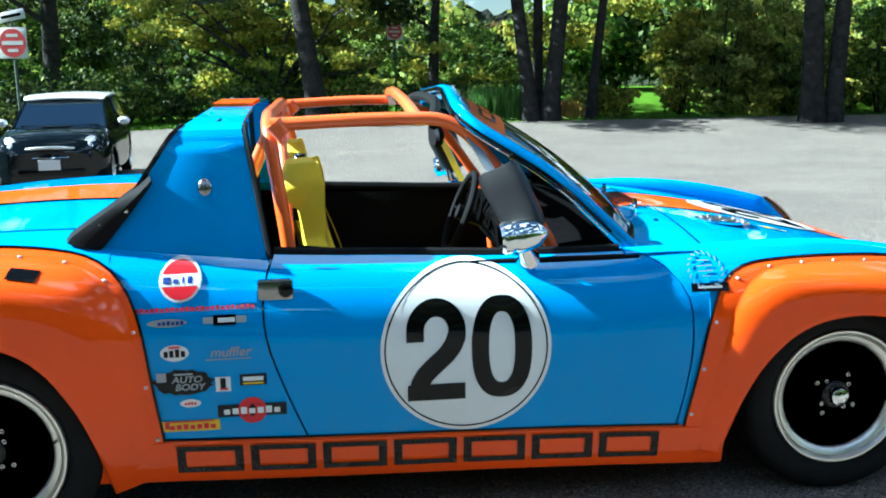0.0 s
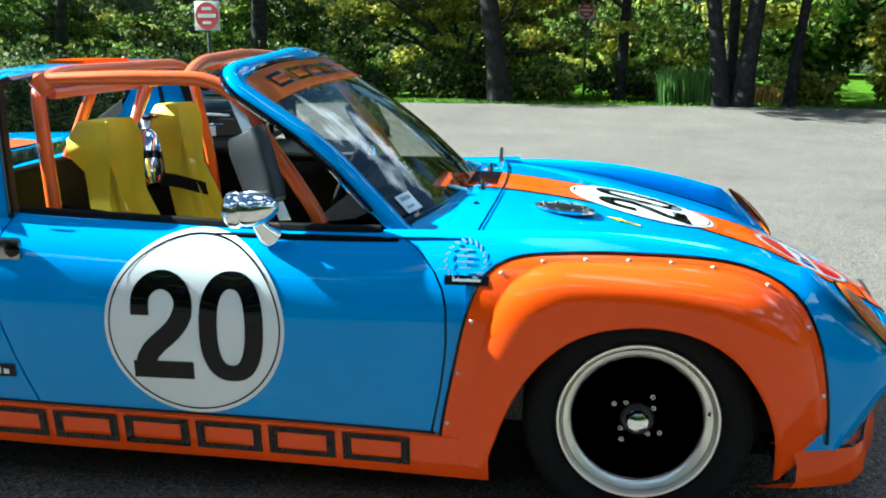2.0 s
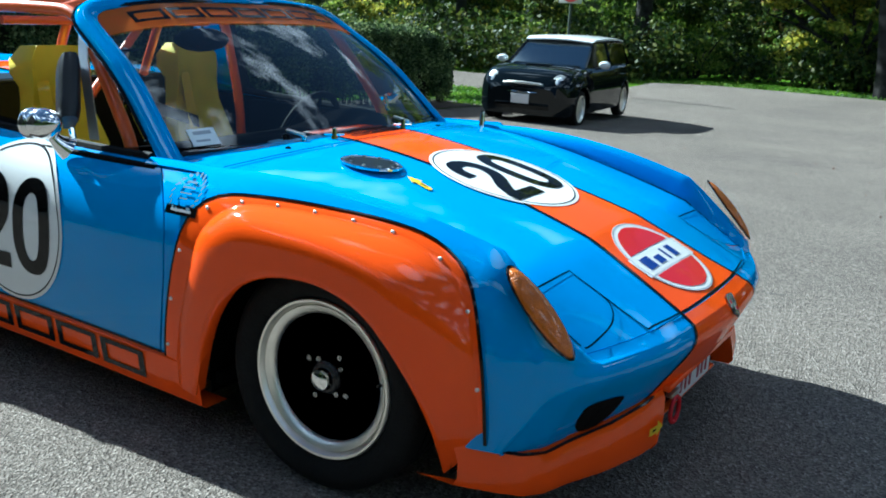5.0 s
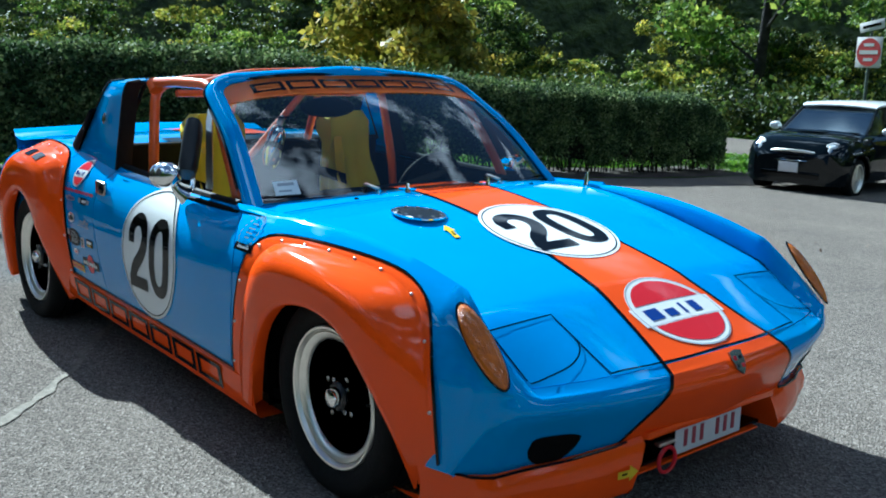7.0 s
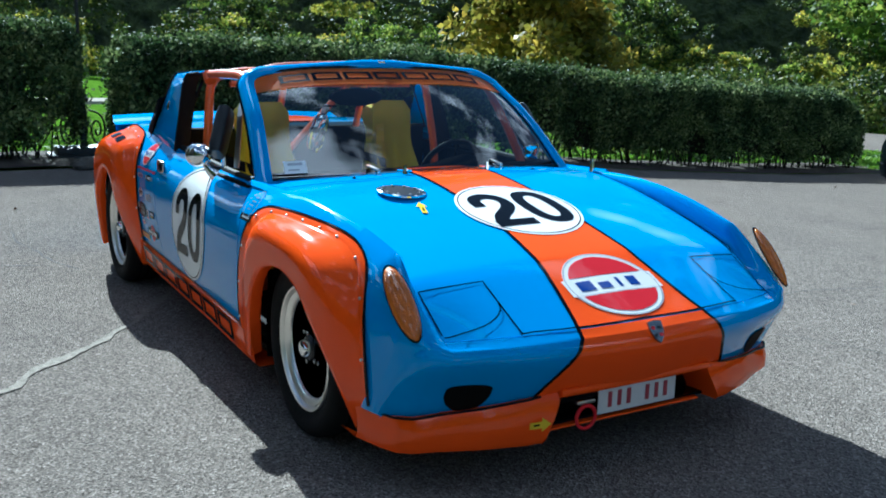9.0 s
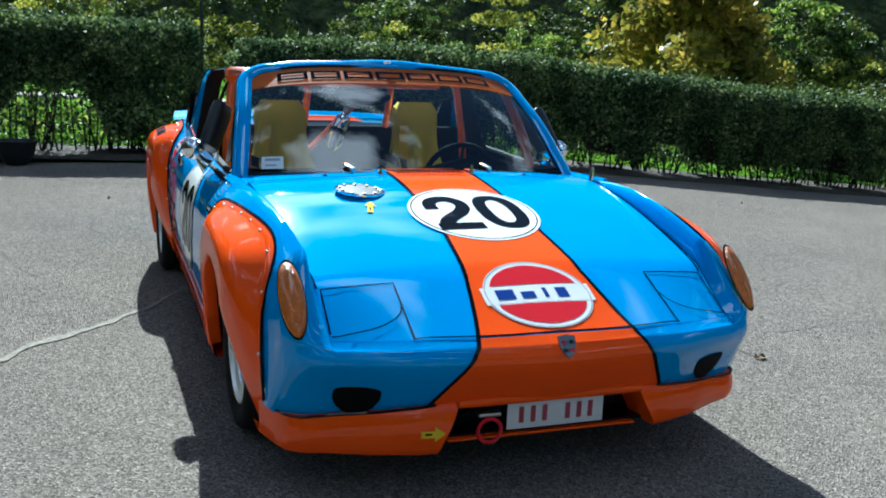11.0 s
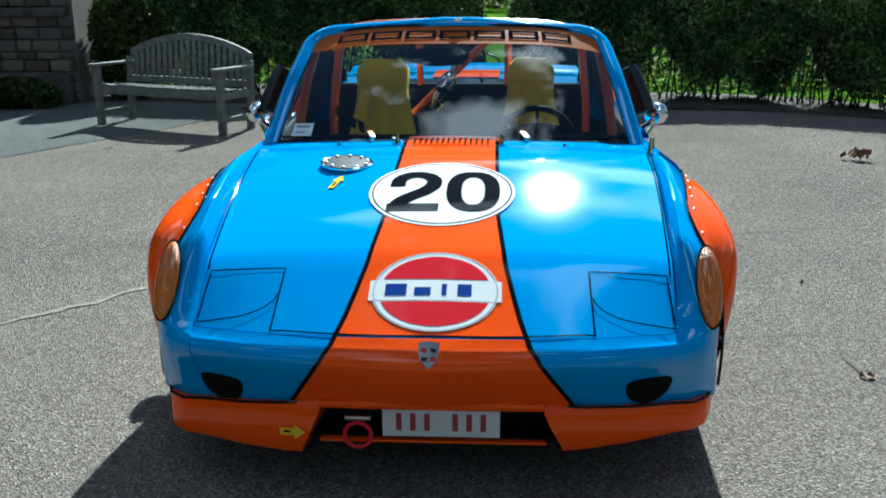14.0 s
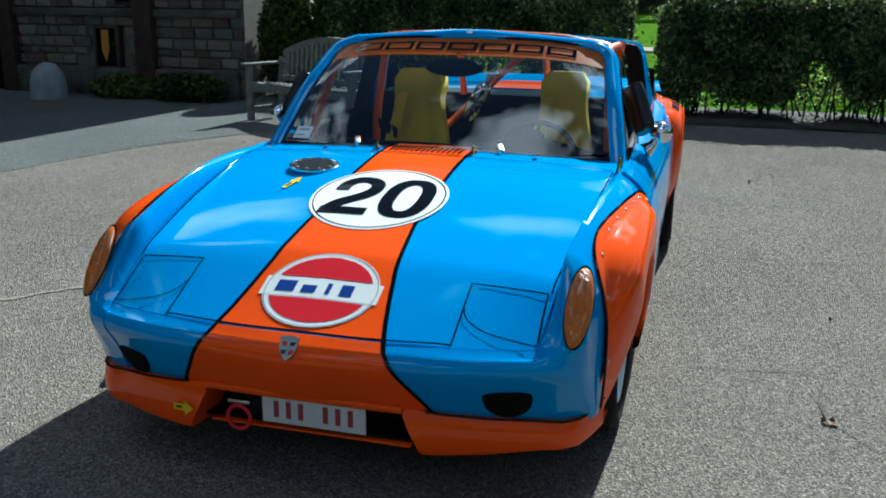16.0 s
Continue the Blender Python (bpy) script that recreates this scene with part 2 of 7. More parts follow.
def bend(pts, r=0.08, n=5):
    """Points along a line with its corners rounded."""
    pts = [Vector(p) for p in pts]
    out = [pts[0]]
    for a, b, c in zip(pts, pts[1:], pts[2:]):
        u, w = (a - b), (c - b)
        k = min(r, u.length * 0.45, w.length * 0.45)
        p, q = b + u.normalized() * k, b + w.normalized() * k
        out += [(1 - t) ** 2 * p + 2 * t * (1 - t) * b + t * t * q for t in [i / n for i in range(n + 1)]]
    return out + [pts[-1]]


def lathe(profile, m=None, seg=32, bm=None):
    """Turns (radius, height) pairs round z, then moves by m."""
    bm = bm or bmesh.new()
    m = m or Matrix()
    rings = [[bm.verts.new(m @ Vector((r * math.cos(a), r * math.sin(a), h))) for a in [2 * math.pi * k / seg for k in range(seg)]] for r, h in profile]
    for a, b in zip(rings, rings[1:]):
        for k in range(seg):
            bm.faces.new((a[k], a[(k + 1) % seg], b[(k + 1) % seg], b[k]))
    if profile[0][0] > 1e-5:
        bm.faces.new(rings[0][::-1])
    if profile[-1][0] > 1e-5:
        bm.faces.new(rings[-1])
    bmesh.ops.remove_doubles(bm, verts=bm.verts[:], dist=1e-5)
    return bm


def polar(f, r0, r1, n=48, rings=4, bm=None):
    """A flat ring or disc in (u, v), laid on a surface by f."""
    rows = []
    for i in range(rings + 1):
        k = r0 + (r1 - r0) * i / rings
        rows.append([f(k * math.cos(2 * math.pi * j / n), k * math.sin(2 * math.pi * j / n)) for j in range(n)])
    bm = grid(rows, bm, close_v=True)
    bmesh.ops.remove_doubles(bm, verts=bm.verts[:], dist=1e-5)
    return bm


def patch(f, u0, u1, v0, v1, nu=8, nv=4, bm=None):
    return grid([[f(u0 + (u1 - u0) * i / nu, v0 + (v1 - v0) * j / nv) for j in range(nv + 1)] for i in range(nu + 1)], bm)


def text_on(f, text, size, wide=1.0, bold=0.0, bm=None):
    """Characters of the built-in font, laid on a surface by f(u, v), centred."""
    cu = bpy.data.curves.new("text", "FONT")
    cu.body, cu.size, cu.offset = text, size, bold
    cu.align_x, cu.align_y = "CENTER", "CENTER"
    ob = bpy.data.objects.new("text", cu)
    scene.collection.objects.link(ob)
    bpy.context.view_layer.update()
    me = bpy.data.meshes.new_from_object(ob.evaluated_get(bpy.context.evaluated_depsgraph_get()))
    bpy.data.objects.remove(ob)
    bm = bm or bmesh.new()
    bm.from_mesh(me)
    bmesh.ops.triangulate(bm, faces=bm.faces[:])
    for _ in range(2):
        bmesh.ops.subdivide_edges(bm, edges=[e for e in bm.edges if e.calc_length() > size * 0.12], cuts=1)
    bmesh.ops.triangulate(bm, faces=bm.faces[:])
    xs = [v.co.x for v in bm.verts]
    ys = [v.co.y for v in bm.verts]
    mx, my = (min(xs) + max(xs)) / 2, (min(ys) + max(ys)) / 2
    for v in bm.verts:
        v.co = f((v.co.x - mx) * wide, v.co.y - my)
    return bm


def empty(name, at=(0, 0, 0), label="", category="", group=""):
    ob = new(name)
    ob.matrix_world = Matrix.Translation(at)
    return tagged(ob, label, category, group)


# ---- the race car: x forward, y to its left, wheels on the ground at z = 0 ----
car = empty("race_car", label="blue and orange vintage targa race car parked on asphalt", category="car")
AX = 1.225
hood_c = curve([0.50, 0.62, 0.80, 1.0, 1.18, 1.32, 1.5, 1.66, 1.74, 1.85, 1.94, 2.0], [0.80, 0.805, 0.803, 0.782, 0.752, 0.722, 0.678, 0.632, 0.606, 0.558, 0.505, 0.475])
crest_z = curve([-1.95, -1.7, -1.45, -1.2, -1.0, -0.7, -0.45, -0.1, 0.2, 0.5, 0.75, 1.0, 1.24, 1.5, 1.66], [0.755, 0.785, 0.83, 0.852, 0.845, 0.82, 0.797, 0.782, 0.77, 0.768, 0.775, 0.782, 0.770, 0.728, 0.688])
prof = curve([0.0, 0.03, 0.06, 0.10, 0.15, 0.25, 0.40, 0.52, 0.64], [0.765, 0.808, 0.838, 0.862, 0.879, 0.889, 0.886, 0.872, 0.845])
taper = curve([-1.95, -1.6, 0.3, 0.766, 0.97, 1.236, 1.507, 1.66], [-0.03, -0.012, -0.014, -0.014, -0.020, -0.045, -0.068, -0.08])
hood_edge = curve([0.5, 0.62, 1.0, 1.3, 1.66, 1.9], [0.735, 0.735, 0.712, 0.692, 0.667, 0.655])


def hood_z(x, y):
    return hood_c(x) - 0.028 * (abs(y) / 0.67) ** 2


def side_y(x, z):
    return prof(max(crest_z(x) - z, 0)) + taper(x)


def on_side(u, v, out=0.002):
    """A place on the right-hand flank."""
    return Vector((u, -side_y(u, v) - out, v))


def front_section(x):
    """From the middle of the hood to the foot of the side, left half."""
    e = hood_edge(x)
    pts = [Vector((x, e * k, hood_z(x, e * k))) for k in (0, 0.15, 0.3, 0.45, 0.6, 0.75, 0.9, 1.0)]
    cz, cy = crest_z(x), prof(0) + taper(x)
    z0 = pts[-1].z
    cz = max(cz, z0 + 0.004)
    pts += [Vector((x, e + (cy - e) * k, z0 + (cz - z0) * math.sin(k * math.pi / 2))) for k in (0.12, 0.45, 0.8)]
    for q in (0.0, 0.012, 0.03, 0.06, 0.10, 0.15, 0.22, 0.30, 0.38, 0.45):
        z = cz - q * (cz - 0.238) / 0.45
        pts.append(Vector((x, prof(cz - z) + taper(x), z)))
    return pts


# the nose: five curves from the foremost section down to the lower edge
ANCH = [
    (0.0, [(1.97, 0.0, 0.492), (2.02, 0.0, 0.463), (2.034, 0.0, 0.425), (2.0, 0.0, 0.35), (1.962, 0.0, 0.285)]),
    (0.60, [(1.945, 0.40, 0.487), (1.99, 0.40, 0.462), (2.0, 0.40, 0.424), (1.962, 0.40, 0.35), (1.917, 0.40, 0.270)]),
    (1.0, [(1.868, 0.655, 0.478), (1.912, 0.652, 0.458), (1.922, 0.65, 0.420), (1.878, 0.645, 0.35), (1.825, 0.638, 0.240)]),
    (1.5, [(1.855, 0.722, 0.512), (1.88, 0.725, 0.468), (1.888, 0.722, 0.420), (1.852, 0.716, 0.35), (1.797, 0.708, 0.232)]),
    (2.0, [(1.795, 0.772, 0.52), (1.825, 0.768, 0.462), (1.832, 0.764, 0.40), (1.812, 0.76, 0.34), (1.765, 0.752, 0.230)]),
    (3.0, [(1.72, 0.80, 0.245), (1.73, 0.795, 0.244), (1.738, 0.79, 0.242), (1.738, 0.785, 0.240), (1.735, 0.78, 0.232)]),
]


def nose_rows(n):
    """Rows of the nose for the n points of a half section."""
    ps = []
    for j in range(n):
        if j <= 7:
            ps.append((0, 0.15, 0.3, 0.45, 0.6, 0.75, 0.9, 1.0)[j])
        elif j <= 10:
            ps.append(1.0 + 0.5 * (j - 7) / 4)
        else:
            ps.append(1.5 + 1.5 * ((j - 11) / (n - 12)) ** 0.8 if j > 11 else 1.5)
    rows = []
    for k in range(5):
        row = []
        for p in ps:
            for (a, ca), (b, cb) in zip(ANCH, ANCH[1:]):
                if p <= b:
                    t = (p - a) / (b - a)
                    if b <= 1.0:
                        t2 = t * t * (0.5 if a == 0 else 0.35) + t * (0.5 if a == 0 else 0.65)
                        va, vb = Vector(ca[k]), Vector(cb[k])
                        q = va.lerp(vb, t)
                        q.x = va.x + (vb.x - va.x) * t2
                        row.append(q)
                    else:
                        row.append(Vector(ca[k]).lerp(Vector(cb[k]), t))
                    break
        rows.append(row)
    return rows


def subdivided(rows, per=4):
    """More rows between the given ones, along smooth curves."""
    out = []
    n = len(rows)
    for i in range(n - 1):
        for s in range(per):
            t = s / per
            r = []
            for j in range(len(rows[0])):
                p0, p1, p2, p3 = rows[max(i - 1, 0)][j], rows[i][j], rows[i + 1][j], rows[min(i + 2, n - 1)][j]
                r.append(0.5 * ((2 * p1) + (p2 - p0) * t + (2 * p0 - 5 * p1 + 4 * p2 - p3) * t * t + (3 * p1 - p0 - 3 * p2 + p3) * t**3))
            out.append(r)
    return out + [rows[-1]]


FX = [0.56 + (1.66 - 0.56) * i / 34 for i in range(35)]
half = [front_section(x) for x in FX]
nose = subdivided([half[-3], half[-1]] + nose_rows(len(half[0])), 4)[4:]
ROWS = half + nose[1:]


def hood_at(s, y):
    """A place on hood and nose: s counts rows, y across (up to the hood's edge)."""
    i = min(max(int(s), 0), len(ROWS) - 2)
    t = s - i
    sgn = 1 if y >= 0 else -1
    ys = [p.y for p in ROWS[i][:8]]
    k = min(abs(y) / max(ROWS[i][7].y, 0.01), 1.0)
    ks = (0, 0.15, 0.3, 0.45, 0.6, 0.75, 0.9, 1.0)
    for a in range(7):
        if k <= ks[a + 1]:
            w = (k - ks[a]) / (ks[a + 1] - ks[a])
            break
    p = ROWS[i][a].lerp(ROWS[i][a + 1], w).lerp(ROWS[i + 1][a].lerp(ROWS[i + 1][a + 1], w), t)
    return Vector((p.x, p.y * sgn, p.z))


def mirrored_rows(rows, lo, hi):
    return [[Vector((p.x, -p.y, p.z)) for p in r[lo:hi][::-1]] + [p for p in r[max(lo, 1):hi]] for r in rows]


def in_arch(p, cx, w=0.375, h=0.345, cz=0.22):
    return ((p.x - cx) / w) ** 2 + ((p.z - cz) / h) ** 2 < 1 and abs(p.y) > 0.6


# hood and nose top (between the fenders), fenders left and right
HX = next(i for i, r in enumerate(ROWS) if r[0].x > 0.80)
HN = len(half) + 3
bm = grid(mirrored_rows(ROWS[HX:HN + 1], 0, 8))
part("hood", thicken(bm, 0.004), BLUE, car)
ws_x0 = lambda y: 0.735 - 0.135 * (y / 0.70) ** 2
bm = grid(mirrored_rows(ROWS[:HX + 1], 0, 8), keep=lambda c: c.x > ws_x0(c.y) - 0.03)
part("cowl", thicken(bm, 0.004), BLUE, car)
rows = mirrored_rows(ROWS[HN:], 0, 8)
for p in rows[0]:
    p.x += 0.004
part("nose_panel", thicken(grid(rows), 0.004), BLUE, car, angle=70)
for sgn in (1, -1):
    bm = grid([[Vector((p.x, p.y * sgn, p.z)) for p in r[7:]] for r in ROWS], keep=lambda c: not in_arch(c, AX, 0.405, 0.425) and not (c.x < 0.80 and c.z < crest_z(c.x) - 0.008))
    for v in bm.verts:
        if abs(abs(v.co.y) - hood_edge(v.co.x)) < 0.001 and v.co.x < 1.88:
            v.co.y += 0.003 * sgn
    part("front_fender", thicken(bm, 0.003), BLUE, car, angle=75)
# black sheet as the shade under the lids, so that the gaps read as gaps
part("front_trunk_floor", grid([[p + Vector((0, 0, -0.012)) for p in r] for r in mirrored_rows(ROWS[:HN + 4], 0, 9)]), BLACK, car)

# ---- flanks: doors and the panels behind them ----
def flank(x0, x1, z0, z1f, sgn, name, front=None, rear=None, n=14, m=12, keep=None):
    rows = []
    for i in range(n + 1):
        r = []
        for j in range(m + 1):
            w = j / m
            xa = x0 if rear is None else rear(w)
            xb = x1 if front is None else front(w)
            x = xa + (xb - xa) * i / n
            zt = z1f(x)
            z = z0(x) + (zt - z0(x)) * w
            r.append(Vector((x, sgn * side_y(x, z), z)))
        rows.append(r)
    return part(name, thicken(grid(rows, keep=keep), 0.012), BLUE, car)


sill_top = curve([-1.0, -0.77, -0.37, 0.70, 0.85], [0.308, 0.303, 0.29, 0.258, 0.25])
door_rear = curve([0, 0.3, 0.6, 0.88, 1.0], [-0.372, -0.43, -0.475, -0.472, -0.452])
door_front = curve([0, 0.3, 0.55, 0.78, 0.92, 1.0], [0.70, 0.728, 0.738, 0.72, 0.665, 0.60])
for sgn in (1, -1):
    flank(0, 0, sill_top, crest_z, sgn, "door", lambda w: door_front(w) - 0.003, lambda w: door_rear(w) + 0.003)
    flank(0, 0, sill_top, crest_z, sgn, "rear_quarter_panel", lambda w: door_rear(w) - 0.003, lambda w: -1.0, n=10)
    flank(0, 0, sill_top, crest_z, sgn, "cowl_side", lambda w: 0.86, lambda w: door_front(w) + 0.003, n=14, keep=lambda c: not in_arch(c, AX, 0.405, 0.425))
    # black backing stands for the shade inside the door seams
    part("seam_backing", grid([[Vector((x, sgn * (side_y(x, z) - 0.014), z)) for z in [0.27 + 0.5 * j / 12 for j in range(13)]] for x in [-0.9 + 1.7 * i / 20 for i in range(21)]]), BLACK, car)
    # inner door shell with a black top rail
    part("door_rail", tube([Vector((x, sgn * (0.752 + taper(x)), crest_z(x) + 0.001)) for x in [-0.45 + 0.1 * k for k in range(11)]], 0.016, 8), VINYL, car)
    part("inner_door_panel", box(0.08, sgn * 0.765, 0.52, 1.05, 0.03, 0.48, 0.008), INSIDE, car)
    # body-coloured rocker and black pinstripe over it
    rows = []
    for i in range(30):
        x = -0.95 + 1.80 * i / 29
        zt = sill_top(x)
        y = side_y(x, zt)
        rows.append([Vector((x, sgn * (y + a), z)) for a, z in ((-0.002, zt + 0.002), (0.012, zt - 0.004), (0.006, zt - 0.06), (-0.004, zt - 0.115), (-0.018, zt - 0.128), (-0.10, zt - 0.128))])
    part("sill", grid(rows), ORANGE, car)
    part("sill_line", grid([[Vector((x, sgn * (side_y(x, sill_top(x)) + o), sill_top(x) + h)) for o, h in ((0.003, 0.007), (0.004, 0.001))] for x in [-0.77 + 1.48 * i / 20 for i in range(21)]]), BLACK, car)

# ---- rear body ----
deck_z = curve([-2.0, -1.7, -1.3, -1.0, -0.8, -0.6], [0.785, 0.825, 0.860, 0.866, 0.858, 0.85])


def rear_section(x):
    e = 0.66
    pts = [Vector((x, e * k, deck_z(x) + 0.012 * (1 - k * k))) for k in (0, 0.2, 0.4, 0.6, 0.8, 1.0)]
    cz, cy = crest_z(x), prof(0) + taper(x)
    pts += [Vector((x, e + (cy - e) * k, pts[5].z + (cz - pts[5].z) * k)) for k in (0.3, 0.7)]
    for q in (0, 0.012, 0.03, 0.06, 0.10, 0.15, 0.22, 0.30, 0.38, 0.45, 0.52):
        z = cz - q * (cz - 0.22) / 0.52
        pts.append(Vector((x, prof(cz - z) + taper(x), z)))
    return pts


RX = [-0.62 - 1.33 * i / 30 for i in range(31)]
rrows = [rear_section(x) for x in RX]
for sgn in (1, -1):
    part("rear_fender", thicken(grid([[Vector((p.x, p.y * sgn, p.z)) for p in r[5:]] for r in rrows if r[0].x < -0.88], keep=lambda c: not in_arch(c, -AX, 0.37, 0.39)), 0.003), BLUE, car)
part("engine_lid", thicken(grid(mirrored_rows([r for r in rrows if r[0].x < -0.62], 0, 6)), 0.004), BLUE, car)
tail = [Vector((-1.95, p.y, p.z)) for p in mirrored_rows([rrows[-1]], 0, len(rrows[0]))[0]]
part("tail_panel", grid([tail, [Vector((-1.99, p.y * 0.96, 0.3 + (p.z - 0.3) * 0.5)) for p in tail], [Vector((-1.95, p.y * 0.93, 0.24)) for p in tail]]), BLUE, car)
part("ducktail_spoiler", grid([[Vector((x, y * (0.80 - 0.012 * k), z - 0.02 * y * y)) for y in (-1, -0.9, -0.5, 0, 0.5, 0.9, 1)] for k, (x, z) in enumerate(((-1.66, 0.838), (-1.78, 0.832), (-1.88, 0.842), (-1.955, 0.872), (-1.985, 0.865), (-1.97, 0.74)))]), BLUE, car)
part("rear_stripe", grid([[Vector((x, y, deck_z(x) + 0.0225 - 0.012 * (y / 0.66) ** 2)) for y in (-0.18, -0.09, 0, 0.09, 0.18)] for x in [-0.88 - 0.8 * i / 8 for i in range(9)]]), ORANGE, car)
part("engine_grille", grid([[Vector((x, y, deck_z(x) + 0.018)) for y in (-0.42, -0.2, 0, 0.2, 0.42)] for x in (-0.70, -0.85)]), BLACK, car)

# ---- wheel arch flares ----
def resample(pts, n):
    pts = [Vector((p[0], 0, p[1])) for p in pts]
    for _ in range(2):
        q = [pts[0]]
        for a, b in zip(pts, pts[1:]):
            q += [a.lerp(b, 0.25), a.lerp(b, 0.75)]
        pts = q + [pts[-1]]
    d = [0]
    for a, b in zip(pts, pts[1:]):
        d.append(d[-1] + (b - a).length)
    out = []
    for i in range(n):
        s = d[-1] * i / (n - 1)
        k = min(max(int(np.searchsorted(d, s)), 1), len(pts) - 1)
        out.append(pts[k - 1].lerp(pts[k], (s - d[k - 1]) / max(d[k] - d[k - 1], 1e-6)))
    return out


F_OUT = [(0.722, 0.19), (0.725, 0.24), (0.735, 0.31), (0.757, 0.42), (0.788, 0.58), (0.826, 0.685), (0.90, 0.73), (1.04, 0.738), (1.176, 0.737), (1.377, 0.726), (1.515, 0.70), (1.62, 0.64), (1.668, 0.54), (1.692, 0.426), (1.702, 0.34), (1.706, 0.262)]
F_LIP = [(0.83, 0.17), (0.856, 0.25), (0.893, 0.355), (0.955, 0.465), (1.06, 0.556), (1.2, 0.588), (1.335, 0.578), (1.455, 0.52), (1.536, 0.41), (1.578, 0.31), (1.592, 0.23), (1.598, 0.15)]
R_OUT = [(-0.765, 0.20), (-0.765, 0.30), (-0.785, 0.46), (-0.805, 0.65), (-0.845, 0.75), (-0.91, 0.805), (-1.0, 0.83), (-1.15, 0.845), (-1.35, 0.845), (-1.5, 0.81), (-1.6, 0.73), (-1.66, 0.6), (-1.69, 0.42), (-1.70, 0.22)]
R_LIP = [(-0.905, 0.15), (-0.92, 0.23), (-0.935, 0.32), (-0.965, 0.43), (-1.03, 0.545), (-1.13, 0.615), (-1.25, 0.635), (-1.37, 0.60), (-1.47, 0.52), (-1.53, 0.40), (-1.555, 0.28), (-1.56, 0.15)]


def flare(outline, lip, y_lip, drop, sgn, name):
    o, l = resample(outline, 48), resample(lip, 48)
    front = name == "front_flare"
    rows = []
    for a, b in zip(o, l):
        ya = side_y(min(a.x, 1.66), a.z) + 0.006
        r = []
        back = min(max((0.98 - a.x) / 0.22, 0.0), 1.0) if front else 0.0
        t0, wide, sharp = 0.12 + 0.28 * back, 0.62 - 0.30 * back, 3.0 - 1.2 * back
        for t in [0, 0.06] + [t0 - 0.02 + (1.02 - t0) * (k / 15) ** 1.4 for k in range(16)]:
            q = min(max((t - t0) / wide, 0.0), 1.0)
            w = 0.04 * min(t / 0.06, 1) + 0.93 * (1 - (1 - q) ** sharp) * min(q / 0.06, 1) ** 0.3 + 0.03 * t
            p = a.lerp(b, t ** 1.15)
            yl = y_lip - drop * max(0.0, (0.50 - b.z) / 0.38) ** 1.3 * (1.75 if b.x > o[24].x else 0.6)
            yb = max(side_y(min(p.x, 1.66), p.z) + 0.006, ya)
            r.append(Vector((p.x, sgn * (min(yb, yl) + (yl - min(yb, yl)) * w), p.z)))
        r.append(Vector((b.x + (1.2 * (1 if o[0].x > 0 else -1) - b.x) * 0.02, sgn * (yl - 0.008), b.z - 0.006)))
        r.append(Vector((b.x, sgn * (yl - 0.05), b.z + 0.004)))
        rows.append(r)
    ob = part(name, grid(rows), ORANGE, car, angle=60)
    part("flare_seal", tube([Vector((a.x, sgn * (side_y(min(a.x, 1.66), a.z) + 0.004), a.z)) + (a - Vector((o[24].x, 0, 0.35))).normalized() * 0.003 for a in o], 0.0045, 5), BLACK, ob)
    for k in (3, 7, 11, 15, 18, 21, 24, 27, 30, 34, 38, 43):
        a = o[k].lerp(l[k], 0.075)
        n = Vector((0, sgn, 0.25)).normalized()
        ya = side_y(min(a.x, 1.66), a.z) + 0.006
        p = Vector((a.x, sgn * (ya + (y_lip - ya) * 0.04 + 0.001), a.z))
        part("rivet", lathe([(0.0055, -0.012), (0.0055, 0.0005), (0.0035, 0.0028), (0, 0.0035)], Matrix.Translation(p) @ n.to_track_quat("Z", "Y").to_matrix().to_4x4(), 8), ALLOY, ob)
    if name == "rear_flare":
        ks = [i for i in range(48) if -1.34 < o[i].x < -0.99 and o[i].z > 0.7]
        for i in range(0, len(ks) - 2, 3):
            part("letter_block", grid([[q + Vector((0, sgn * 0.003, 0.002)) for q in rows[k][5:8]] for k in ks[i:i + 3]]), BLACK, ob)
    return ob


for sgn in (1, -1):
    flare(F_OUT, F_LIP, 0.905 if sgn < 0 else 0.89, 0.07, sgn, "front_flare")
    flare(R_OUT, R_LIP, 0.965 if sgn < 0 else 0.945, 0.07, sgn, "rear_flare")
    for cx in (AX, -AX):
        # wheel house, the shade inside it given by flat black
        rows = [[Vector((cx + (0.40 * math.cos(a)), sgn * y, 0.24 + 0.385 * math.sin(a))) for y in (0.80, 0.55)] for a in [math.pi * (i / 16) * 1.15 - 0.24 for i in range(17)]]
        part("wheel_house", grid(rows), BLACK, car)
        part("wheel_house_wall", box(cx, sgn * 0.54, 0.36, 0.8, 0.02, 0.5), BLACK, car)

# ---- front air dam ----
def dam(y):
    """The front edge in plan."""
    return 0.003 + float(np.interp(abs(y), [0, 0.2, 0.40, 0.53, 0.645, 0.72, 0.758, 0.78, 0.80, 0.82], [1.962, 1.956, 1.935, 1.895, 1.842, 1.815, 1.782, 1.73, 1.66, 1.58]))


def dam_top(y):
    return 0.297 - 0.047 * min(max((abs(y) - 0.33) / 0.38, 0), 1)


